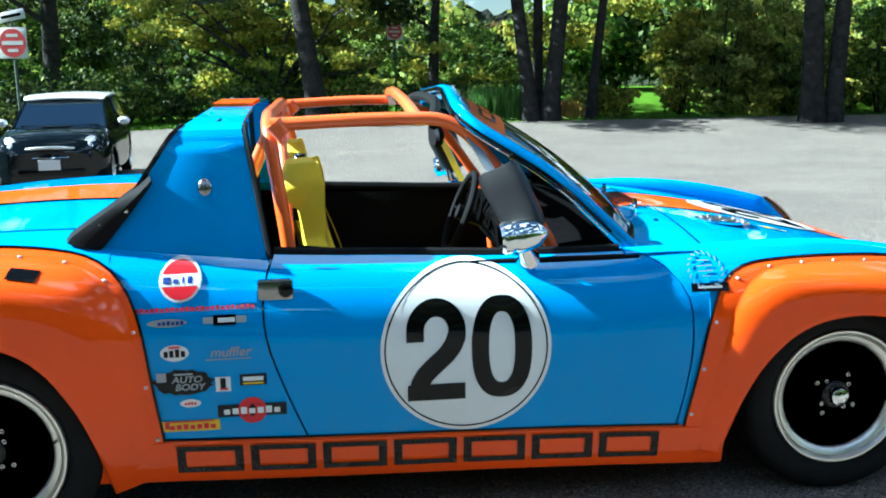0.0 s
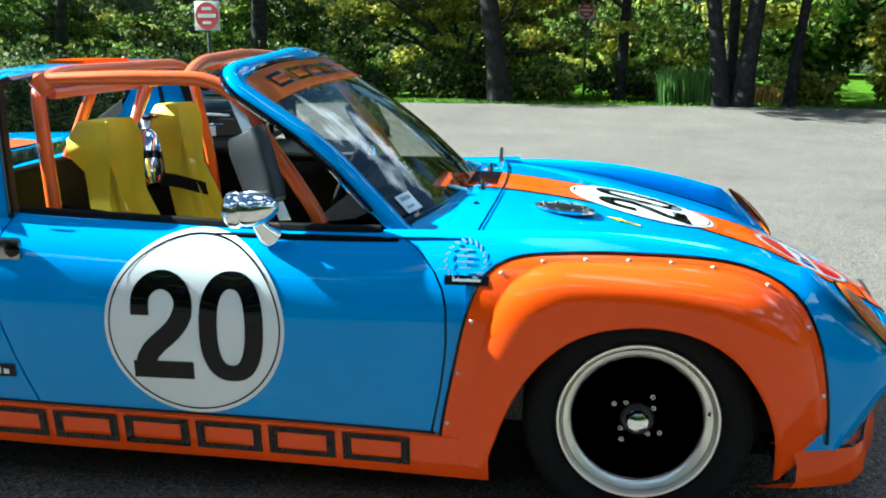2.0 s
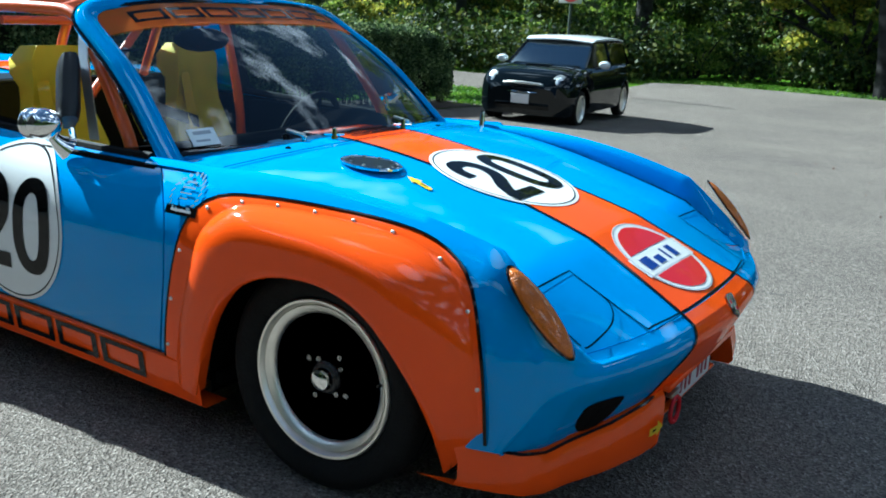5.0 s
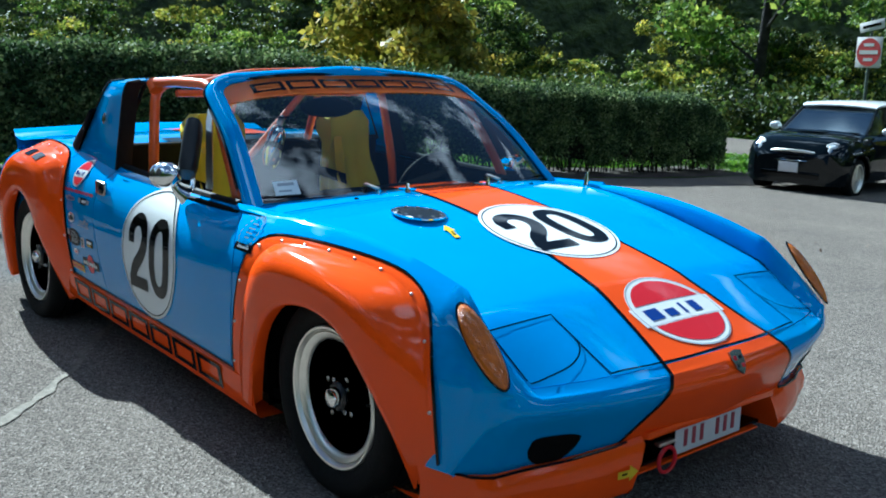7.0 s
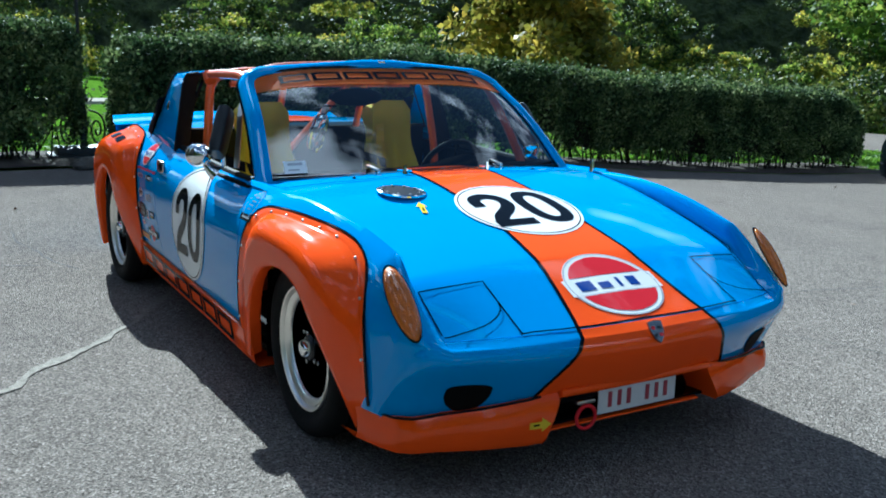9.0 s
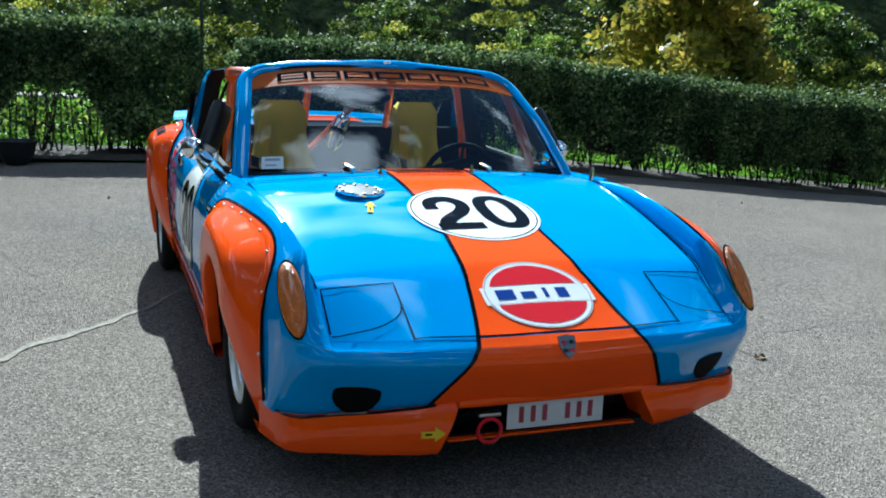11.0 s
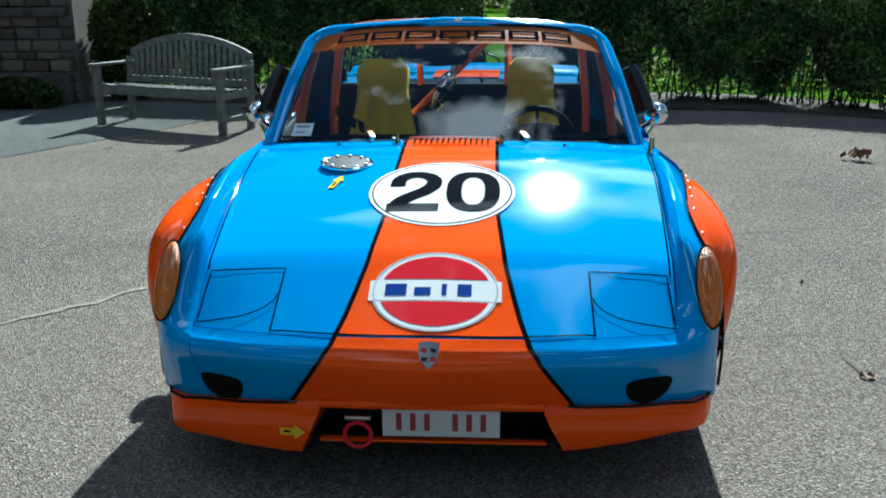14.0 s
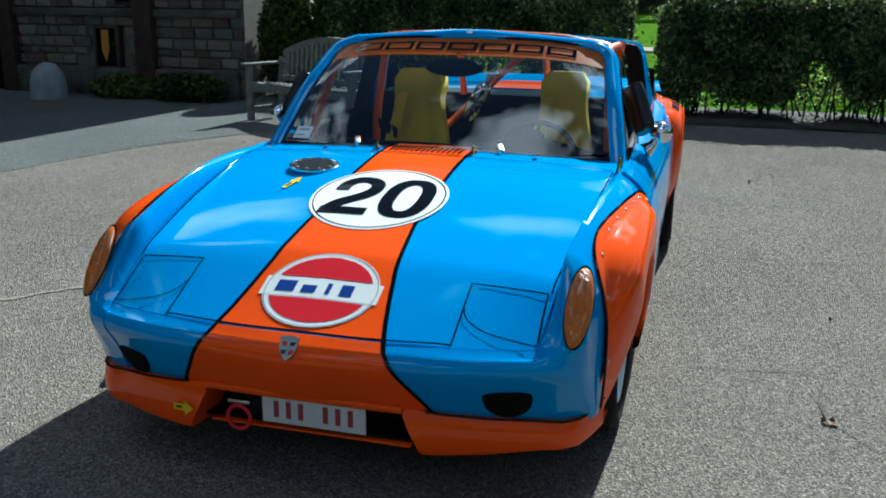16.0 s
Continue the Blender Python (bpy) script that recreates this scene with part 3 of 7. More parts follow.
rows = []
for y in [0.30 + 0.345 * i / 10 for i in range(11)] + [0.67, 0.695, 0.72, 0.735, 0.747, 0.758, 0.765, 0.773, 0.78, 0.787, 0.794, 0.80, 0.81]:
    x = dam(y)
    k = max(0, 1 - (y - 0.30) / 0.05)
    rows.append([Vector((x - 0.05, y - 0.03, dam_top(y) + 0.004)), Vector((x + 0.001, y + 0.003, dam_top(y))), Vector((x + 0.011, y, dam_top(y) - 0.02)), Vector((x + 0.018, y + 0.02 * k, dam_top(y) * 0.45 + 0.098)), Vector((x + 0.018, y + 0.05 * k, 0.174)), Vector((x + 0.006, y + 0.055 * k, 0.157)), Vector((x - 0.10, y + 0.055 * k, 0.157))])


def settle(p, sgn):
    """The dam hangs a little lower on the right."""
    return Vector((p.x, sgn * p.y, p.z + 0.024 * sgn * p.y * (0.30 - p.z) / 0.13))


for sgn in (1, -1):
    part("air_dam", grid([[settle(p, sgn) for p in r] for r in rows]), ORANGE, car)
    part("air_dam_end", grid([[settle(p, sgn), settle(p + Vector((-0.16, -0.02, 0)), sgn)] for p in rows[0]]), ORANGE, car)
    part("air_dam_line", tube([settle(Vector((dam(y) + 0.004, y + 0.003, dam_top(y) + 0.001)), sgn) for y in [0.36 + 0.42 * i / 20 for i in range(21)]], 0.004, 5), BLACK, car)
part("air_dam_lip", box(1.905, 0, 0.168, 0.03, 0.62, 0.008, 0.003), ORANGE, car)
part("air_dam_header", box(1.945, 0, 0.298, 0.05, 0.60, 0.022, 0.006), ORANGE, car)
# flat black panel closes the mouth as its inner shade
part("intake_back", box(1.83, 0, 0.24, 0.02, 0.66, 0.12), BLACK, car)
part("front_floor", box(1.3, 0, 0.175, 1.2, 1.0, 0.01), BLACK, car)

# ---- paint on the hood: stripe and edge lines ----
S0, S1 = 0.0, float(len(ROWS) - 1)


def stripe_w(p):
    return np.interp(p.x + max(0, 0.47 - p.z) * 0.9, [0.6, 1.0, 1.46, 1.70, 1.90, 2.0, 2.08, 2.2], [0.165, 0.165, 0.17, 0.19, 0.225, 0.25, 0.285, 0.36]) + 0.38 * max(0.0, 0.44 - p.z)


def stripe_rows(lo, hi, edge=None):
    out = []
    n = 90
    for i in range(n + 1):
        s = lo + (hi - lo) * i / n
        w = stripe_w(hood_at(s, 0.2))
        a, b = hood_at(max(s - 0.3, 0), 0), hood_at(min(s + 0.3, S1), 0)
        d = (b - a).normalized()
        nrm = Vector((-d.z, 0, d.x))
        if nrm.z < 0 and abs(nrm.z) > abs(nrm.x):
            nrm = -nrm
        if nrm.x < 0:
            nrm = -nrm
        ys = [w * k for k in (-1, -0.75, -0.5, -0.25, 0, 0.25, 0.5, 0.75, 1)] if edge is None else [edge * (w - 0.002), edge * (w + 0.011)]
        out.append([hood_at(s, y) + nrm * (0.0022 if edge is None else 0.0032) for y in ys])
    return out


part("stripe", grid(stripe_rows(1.5, HX)), ORANGE, car)
part("stripe", grid(stripe_rows(HX, HN - 0.1)), ORANGE, car)
part("stripe", grid(stripe_rows(HN + 0.15, S1)), ORANGE, car)
for sgn in (1, -1):
    part("stripe_edge", grid(stripe_rows(1.5, S1, sgn)), BLACK, car)


def seam(pts, w=0.0045, lift=0.0028):
    """A dark gap line along (x, y) places on the hood."""
    fine = []
    for a, b in zip(pts, pts[1:]):
        fine += [(a[0] + (b[0] - a[0]) * t / 10, a[1] + (b[1] - a[1]) * t / 10) for t in range(10)]
    fine.append(pts[-1])
    rows = []
    for i, (x, y) in enumerate(fine):
        a, b = fine[max(i - 1, 0)], fine[min(i + 1, len(fine) - 1)]
        d = Vector((b[0] - a[0], b[1] - a[1]))
        d = Vector((-d.y, d.x)).normalized() * w / 2
        rows.append([Vector((x + k * d.x, y + k * d.y, hood_surface(x + k * d.x, y + k * d.y) + lift)) for k in (-1, 1)])
    return grid(rows)


def hood_surface(x, y):
    """Height of hood and nose top, by searching the rows."""
    lo, hi = 0.0, float(HN + 6)
    for _ in range(26):
        m = (lo + hi) / 2
        if hood_at(m, y).x < x:
            lo = m
        else:
            hi = m
    return hood_at(lo, y).z


def on_hood(cx, cy, lift=0.004):
    return lambda u, v: Vector((cx - v, cy + u, hood_surface(cx - v, cy + u) + lift))


for sgn in (1, -1):
    part("headlight_gap", seam([(1.938, sgn * 0.428), (1.715, sgn * 0.428), (1.704, sgn * 0.645), (1.855, sgn * 0.648)]), BLACK, car)
    part("headlight_gap", seam([(1.81 + 0.064 * math.sin(math.pi * (0.5 * k / 7 if k < 8 else 0.5 + 0.18 * (k - 7) / 7)), sgn * (0.432 + 0.215 * (1 - math.cos(math.pi * k / 14)) / 2)) for k in range(15)], 0.004, 0.005), BLACK, car)
    part("hood_gap", seam([(0.81, sgn * 0.718), (1.0, sgn * 0.706), (1.3, sgn * 0.687), (1.70, sgn * 0.655)], 0.005), BLACK, car)
part("hood_gap", seam([(0.806 + 0.036 * math.cos(math.pi * k / 20), 0.072 * k) for k in range(-10, 11)], 0.006, 0.0048), BLACK, car)
part("hood_gap", seam([(1.935, -0.43), (1.952, -0.3), (1.966, -0.15), (1.969, 0), (1.966, 0.15), (1.952, 0.3), (1.935, 0.43)], 0.005), BLACK, car)


def digits(f, bm=None):
    """The figures 2 and 0, 0.29 m high and 0.354 m wide together, laid on a surface by f(u, v), centred."""
    bm = bm or bmesh.new()
    mid = [(0.024, 0.172), (0.024, 0.195)]
    mid += [(0.083 - 0.059 * math.cos(a), 0.203 + 0.063 * math.sin(a)) for a in [math.pi * (0.04 + 0.98 * k / 16) for k in range(17)]]
    mid += [(0.139, 0.180), (0.129, 0.157), (0.113, 0.135), (0.092, 0.115), (0.070, 0.096), (0.051, 0.076), (0.038, 0.054), (0.032, 0.034), (0.030, 0.004)]
    rows = []
    for i, (x, y) in enumerate(mid):
        (xa, ya), (xb, yb) = mid[max(i - 1, 0)], mid[min(i + 1, len(mid) - 1)]
        d = Vector((-(yb - ya), xb - xa)).normalized() * (0.0245 if i < 19 else 0.0265)
        rows.append([f(x + d.x * k - 0.177, max(y + d.y * k, 0.001) - 0.145) for k in (-1, -0.33, 0.33, 1)])
    grid(rows, bm)
    patch(f, -0.176, -0.013, -0.145, -0.097, 10, 2, bm)
    rows = []
    for k in range(44):
        a = 2 * math.pi * k / 44
        c, n = math.cos(a), math.sin(a)
        c, n = math.copysign(abs(c) ** 0.82, c), math.copysign(abs(n) ** 0.82, n)
        rows.append([f(0.092 + (0.037 + 0.049 * w) * c, (0.102 + 0.044 * w) * n) for w in (0, 0.5, 1)])
    rows.append([p.copy() for p in rows[0]])
    return grid(rows, bm)


def roundel(parent, f, r):
    disc = part("number_disc", polar(lambda u, v: f(u, v, 0.0), 0, r * 1.01, 56, 8), WHITE, parent, "white racing number disc")
    part("disc_ring", polar(lambda u, v: f(u, v, 0.0012), r * 0.948, r * 0.966, 64, 1), BLACK, disc)
    part("racing_number", digits(lambda u, v: f(u + 0.008, v, 0.002)), BLACK, disc, "black number 20")
    return disc


def oil_badge(parent, f, r, k=1.0, letters=True, band=1.04):
    """A round badge: red above and below, a white band with dark blue bars."""
    b = part("oil_badge", polar(lambda u, v: f(u * k, v, 0), 0, r, 48, 5), WHITE, parent, "round red, white and blue badge")
    part("badge_ring", polar(lambda u, v: f(u * k, v, 0.0008), r * 0.965, r * 0.985, 48, 1), GREY, b)
    for s in (1, -1):
        rows = []
        for i in range(9):
            v = s * (0.28 + (0.875 - 0.28) * i / 8)
            w = math.sqrt(max(0.88**2 - v * v, 0))
            rows.append([f(k * r * w * j, r * v, 0.001) for j in (-1, -0.6, -0.2, 0.2, 0.6, 1)])
        part("badge_field", grid(rows), RED, b)
    part("badge_band", patch(lambda u, v: f(u, v, 0.0006), -r * k * band, r * k * band, -r * 0.25, r * 0.25, 8, 3), WHITE, b)
    if letters:
        for a, w, h0, h1 in ((-0.62, 0.34, -0.14, 0.15), (-0.2, 0.26, -0.14, 0.06), (0.14, 0.08, -0.14, 0.15), (0.46, 0.22, -0.14, 0.15)):
            part("badge_bar", patch(lambda u, v: f(u, v, 0.0018), r * k * (a - w / 2), r * k * (a + w / 2), r * h0, r * h1, 3, 2), NAVY, b)
    return b


hf = lambda u, v, o: on_hood(1.288, -0.006, 0.0045 + o)(u, v)
roundel(car, hf, 0.232)
oil_badge(car, lambda u, v, o: on_hood(1.811, 0.004, 0.0045 + o)(u, v), 0.145, 1.2)
sf = lambda u, v, o: on_side(0.077 + u, 0.529 + v, 0.003 + o)
roundel(car, sf, 0.24)
lf = lambda u, v, o: Vector((0.077 - u, side_y(0.077 - u, 0.529 + v) + 0.003 + o, 0.529 + v))
roundel(car, lf, 0.24)
oil_badge(car, lambda u, v, o: on_side(-0.697 + u, 0.751 + v, 0.003 + o), 0.056, 1.0, band=0.93)

# ---- wheels ----
def wheel(cx, sgn, y_face):
    """Tyre, polished rim, black centre with nuts and a chrome cap. The axle runs along y."""
    m = Matrix.Translation((cx, sgn * y_face, 0.30)) @ pose(0, 0, 0, -90 * sgn, 0, 0)
    tyre = part("wheel", lathe([(0.205, -0.17), (0.255, -0.185), (0.285, -0.17), (0.2985, -0.13), (0.30, -0.09), (0.30, -0.01), (0.296, 0.02), (0.283, 0.037), (0.262, 0.043), (0.235, 0.038), (0.213, 0.022), (0.205, 0.0)], m, 56), RUBBER, car, "black racing tyre on polished rim")
    for k in (-0.115, -0.07, -0.03):
        part("tread_groove", lathe([(0.3005, k - 0.004), (0.3008, k), (0.3005, k + 0.004)], m, 56), BLACK, tyre)
    part("rim", lathe([(0.206, 0.0), (0.211, 0.018), (0.2125, 0.026), (0.209, 0.031), (0.203, 0.030), (0.199, 0.024), (0.196, 0.020), (0.1945, 0.013), (0.192, 0.020), (0.182, 0.016), (0.174, 0.011), (0.169, 0.003), (0.166, -0.03), (0.165, -0.06)], m, 56), ALLOY, tyre, "polished alloy rim")
    part("wheel_centre", lathe([(0.166, -0.045), (0.15, -0.040), (0.11, -0.034), (0.07, -0.022), (0.045, -0.012), (0.0, -0.012)], m, 48), BLACK, tyre)
    for k in range(8):
        a = 2 * math.pi * k / 8 + 0.2
        part("spoke", tube([m @ Vector((0.055 * math.cos(a), 0.055 * math.sin(a), -0.018)), m @ Vector((0.11 * math.cos(a), 0.11 * math.sin(a), -0.028)), m @ Vector((0.163 * math.cos(a), 0.163 * math.sin(a), -0.038))], [0.012, 0.009, 0.011], 6), BLACK, tyre)
    part("hub_collar", lathe([(0.044, -0.014), (0.044, 0.006), (0.038, 0.012), (0.030, 0.013)], m, 24), SATIN, tyre)
    part("hub_cap", lathe([(0.031, 0.010), (0.030, 0.024), (0.026, 0.033), (0.016, 0.038), (0.0, 0.040)], m, 24), CHROME, tyre)
    for k in range(4):
        for r, o in ((0.051, 0.0), (0.071, 0.39)):
            a = 2 * math.pi * k / 4 + 0.62 + o
            part("lug_nut", lathe([(0.0095, -0.02), (0.0095, -0.003), (0.0068, 0.001), (0.004, 0.001), (0.0, -0.003)], m @ Matrix.Translation((r * math.cos(a), r * math.sin(a), 0)), 6), STEEL, tyre)
    part("valve", tube([m @ Vector((0.185, 0.03, 0.0)), m @ Vector((0.178, 0.03, 0.03))], 0.004, 6), BLACK, tyre)


for sgn in (1, -1):
    wheel(AX + 0.008, sgn, 0.79)
    wheel(-AX, sgn, 0.875)

# ---- windscreen and targa band ----
ws_x1 = lambda y: 0.165 - 0.045 * (y / 0.62) ** 2


def screen(u, v, out=0.0):
    """On the windscreen: u from -1 (right) to 1 (left), v from 0 (foot) to 1 (head)."""
    y0, y1 = 0.695 * u, 0.605 * u
    p = Vector((ws_x0(y0), y0, 0.793 - 0.018 * u * u)).lerp(Vector((ws_x1(y1), y1, 1.198 - 0.045 * u**4 - 0.008 * u * u)), v)
    bulge = 0.030 * math.sin(math.pi * v)
    return p + Vector((0.66, 0, 0.75)).normalized() * (bulge + out)


glass = part("windscreen", patch(screen, -1, 1, 0.0, 1.0, 24, 12), GLASS, car, "raked glass windscreen")
glass.visible_shadow = False
part("sun_strip", patch(lambda u, v: screen(u, v, 0.003), -0.985, 0.985, 0.80, 0.985, 24, 4), FILM, glass, "orange strip with black lettering")
# seven plain black blocks stand for the lettering
WORD = (0.78, 1.0, 0.92, 0.95, 0.95, 1.0, 0.95)


def block_word(f, u0, u1, v0, v1, parent, stroke=0.16):
    """Open and closed block shapes, one for each character of a word that is not spelt."""
    n = len(WORD)
    step = (u1 - u0) / n
    for k in range(n):
        a, b = u0 + step * (k + 0.05), u0 + step * (k + 0.95)
        h, w = (v1 - v0) * stroke, (b - a) * 0.13
        bm = bmesh.new()
        patch(f, a, b, v1 - h, v1, 5, 1, bm)
        patch(f, a, b, v0, v0 + h, 5, 1, bm)
        patch(f, a, a + w, v0 + h, v1 - h, 1, 3, bm)
        patch(f, b - w, b, v0 + h, v1 - h, 1, 3, bm)
        part("letter_block", bm, BLACK, parent)


block_word(lambda u, v: screen(u, v, 0.005), -0.83, 0.80, 0.85, 0.94, glass, 0.24)
edge = [screen(-1, t / 10) for t in range(11)] + [screen(-1 + 2 * t / 20, 1) for t in range(1, 21)] + [screen(1, 1 - t / 10) for t in range(1, 11)]
part("windscreen_seal", tube(edge, 0.009, 6), BLACK, car)
part("windscreen_seal", tube([screen(-1 + 2 * t / 24, 0, 0.002) for t in range(25)], 0.008, 6), BLACK, car)
# blue frame round the glass: up one pillar, over the head and down the other
N_SCREEN = Vector((0.66, 0, 0.75)).normalized()
rim = [screen(p.x / 0.65, p.z / 0.70) for p in bend([(-0.65, 0, 0), (-0.65, 0, 0.35), (-0.65, 0, 0.70), (0, 0, 0.70), (0.65, 0, 0.70), (0.65, 0, 0.35), (0.65, 0, 0)], 0.075, 7)]
fine = []
for p, q in zip(rim, rim[1:]):
    n = max(1, int((q - p).length / 0.07))
    fine += [p.lerp(q, k / n) for k in range(n)]
rim = [fine[0] + Vector((0.045, -0.004, -0.034))] + fine + [rim[-1], rim[-1] + Vector((0.045, 0.004, -0.034))]
rows, outs = [], []
for i, p in enumerate(rim):
    d = (rim[min(i + 1, len(rim) - 1)] - rim[max(i - 1, 0)]).normalized()
    out = N_SCREEN.cross(d).normalized()
    outs.append(out)
    rows.append([p + out * o + N_SCREEN * h for o, h in ((-0.007, -0.012), (-0.007, 0.010), (0.004, 0.015), (0.032, 0.012), (0.050, 0.002), (0.055, -0.012), (0.046, -0.026), (0.012, -0.034))])
part("windscreen_frame", grid(rows, close_v=True), BLUE, car, angle=55)
part("frame_trim", tube([p + o * 0.056 - N_SCREEN * 0.020 for p, o in zip(rim[2:-2], outs[2:-2])], 0.006, 6), BLACK, car)
part("frame_trim", tube([p + o * 0.052 - N_SCREEN * 0.030 for p, o in zip(rim[2:-2], outs[2:-2])], 0.003, 6), CHROME, car)
for sgn in (1, -1):
    # flat bright bar behind the pillar
    bar = [Vector((0.118, sgn * 0.622, 1.112)), Vector((0.172, sgn * 0.668, 1.02)), Vector((0.285, sgn * 0.728, 0.79))]
    part("vent_bar", thicken(grid([[p + Vector((-0.012, 0.004 * sgn, 0)), p, p + Vector((0.016, -0.006 * sgn, 0))] for p in bar]), 0.006), ALLOY, car, "flat bright metal bar")
part("header_latch", box(0.15, 0, 1.222, 0.03, 0.035, 0.014, 0.004), CHROME, car)
part("header_gasket", tube([Vector((0.075 - 0.05 * (u * u), 0.58 * u, 1.185 - 0.05 * u**4)) for u in [-1 + i / 8 for i in range(17)]], 0.018, 8), VINYL, car)

arch = [(0.780, 0.785), (0.766, 0.86), (0.749, 0.94), (0.731, 1.03), (0.717, 1.095), (0.706, 1.125), (0.695, 1.141), (0.61, 1.155), (0.165, 1.176)]
t_front = curve([0.80, 1.0, 1.2], [-0.470, -0.503, -0.537])
t_rear = curve([0.80, 0.85, 0.90, 1.0, 1.08, 1.13, 1.165, 1.20], [-0.935, -0.904, -0.872, -0.802, -0.748, -0.712, -0.675, -0.64])


def band(a, sgn, n=8):
    return [[Vector((t_front(z) + (t_rear(z) - t_front(z)) * i / n, sgn * (y + 0.008 * math.sin(math.pi * i / n) * (min(1, (z - 0.785) / 0.05) if z < 1.1 else 0.3)), z)) for i in range(n + 1)] for y, z in a]


for sgn in (1, -1):
    fine = []
    for (a, b), (c, d) in zip(arch[:7], arch[1:8]):
        fine += [(a + (c - a) * k / 3, b + (d - b) * k / 3) for k in range(3)]
    part("targa_sail", thicken(grid(band(fine + [arch[7], (0.45, 1.165), (0.3, 1.172), arch[8]], sgn)), 0.012), BLUE, car)
    part("targa_trim", tube([Vector((t_front(z) + 0.010, sgn * (y + 0.001), z)) for y, z in fine], 0.007, 6), VINYL, car)
    part("targa_inner_trim", grid([[Vector((t_front(z) + 0.012, sgn * (y - 0.002), z)), Vector((t_front(z) - 0.01, sgn * (y - 0.07), z - 0.01))] for y, z in fine]), VINYL, car)
    part("targa_rear_seal", tube([Vector((t_rear(z) - 0.004, sgn * y, z)) for y, z in fine], 0.007, 6), BLACK, car)
    # black cover over the foot of the sail
    out_l = [(-0.770, 1.020), (-0.80, 0.995), (-0.87, 0.945), (-0.94, 0.898), (-0.985, 0.866), (-1.0, 0.848)]
    in_l = [(-0.765, 1.005), (-0.785, 0.978), (-0.835, 0.915), (-0.875, 0.868), (-0.90, 0.838), (-0.915, 0.826)]
    rows = []
    for (xa, za), (xb, zb) in zip(out_l, in_l):
        yo = 0.772 + 0.16 * (0.93 - zb) * 0.3
        rows.append([Vector((xb, sgn * (yo + 0.004), zb)), Vector((xb * 0.5 + xa * 0.5, sgn * (yo + 0.010), zb * 0.5 + za * 0.5)), Vector((xa, sgn * (yo - 0.002), za)), Vector((xa - 0.012, sgn * (yo - 0.05), za + 0.006)), Vector((xa - 0.008, sgn * (yo - 0.11), za - 0.01)), Vector((xa, sgn * (yo - 0.13), za - 0.06))])
    cov = part("sail_foot_cover", grid(rows), VINYL, car)
    for t in (0.25, 0.5, 0.72):
        part("snap", lathe([(0.008, 0), (0.006, 0.004), (0, 0.005)], Matrix.Translation((-0.80 - 0.15 * t, sgn * 0.776, 0.955 - 0.085 * t)) @ pose(0, 0, 0, -90 * sgn, 0, 0), 8), CHROME, cov)
    part("badge", lathe([(0.0, 0.006), (0.018, 0.005), (0.026, 0.0)], Matrix.Translation((-0.628, sgn * 0.760, 0.990)) @ pose(0, 0, 0, -78 * sgn, 0, 0) @ Matrix.Diagonal((0.7, 0.95, 1, 1)), 12), DARKSTEEL, car, "small enamel badge")
part("targa_roof", thicken(grid(band([(0.165 * k, 1.1775 - 0.0015 * k * k) for k in (1, 0.5, 0, -0.5, -1)], 1)), 0.012), ORANGE, car)
part("rear_bulkhead", box(-0.60, 0, 0.55, 0.04, 1.36, 0.64, 0.01), INSIDE, car)
part("rear_window_frame", tube([(-0.60, -0.70, 0.87), (-0.60, -0.58, 1.15), (-0.60, 0.58, 1.15), (-0.60, 0.70, 0.87), (-0.60, -0.70, 0.87)], 0.012, 6), VINYL, car)

# ---- cabin ----
DASH = material("dash_padding", (0.005, 0.005, 0.0055), 0.9, spec=0.0, vary=0.3, scale=30, bump=0.1, bump_scale=200)
part("cabin_floor", box(0.1, 0, 0.19, 1.5, 1.56, 0.03), INSIDE, car)
part("firewall", box(0.72, 0, 0.47, 0.03, 1.45, 0.58), INSIDE, car)
part("centre_tunnel", box(0.0, 0, 0.27, 1.2, 0.2, 0.16, 0.03), INSIDE, car)
rows = [[Vector((ws_x0(y) - 0.012, y, 0.796)), Vector((min(0.60, ws_x0(y) - 0.05), y, 0.797)), Vector((0.45, y, 0.782 + 0.05 * math.exp(-((y - 0.34) / 0.16) ** 2))), Vector((0.34, y, 0.765 + 0.05 * math.exp(-((y - 0.34) / 0.16) ** 2))), Vector((0.30, y, 0.74)), Vector((0.32, y, 0.66)), Vector((0.36, y, 0.58))] for y in [-0.68 + 1.36 * i / 24 for i in range(25)]]
dash = part("dashboard", grid(rows), DASH, car, "black padded dashboard")
for y, z, r in ((0.27, 0.735, 0.05), (0.39, 0.735, 0.05), (0.12, 0.72, 0.03), (0.05, 0.72, 0.03)):
    part("gauge", lathe([(r, 0), (r, 0.012), (r * 0.85, 0.014), (r * 0.8, 0.006), (0, 0.006)], Matrix.Translation((0.305, y, z)) @ pose(0, 0, 0, 0, -80, 0), 20), BLACK, dash)
sm = Matrix.Translation((0.225, 0.34, 0.715)) @ pose(0, 0, 0, 0, -68, 0)
ring = [sm @ Vector((0.165 * math.cos(a), 0.165 * math.sin(a), 0)) for a in [2 * math.pi * k / 32 for k in range(33)]]
sw = part("steering_wheel", tube(ring, 0.014, 8, caps=False), VINYL, car, "black three-spoke steering wheel")
for a in (0, math.pi / 2, math.pi * 1.5):
    part("wheel_spoke", tube([sm @ Vector((0.02 * math.cos(a), 0.02 * math.sin(a), -0.02)), sm @ Vector((0.16 * math.cos(a), 0.16 * math.sin(a), 0))], 0.008, 6), BLACK, sw)
part("steering_boss", tube([sm @ Vector((0, 0, 0.012)), sm @ Vector((0, 0, -0.14))], [0.032, 0.024], 14), VINYL, sw)


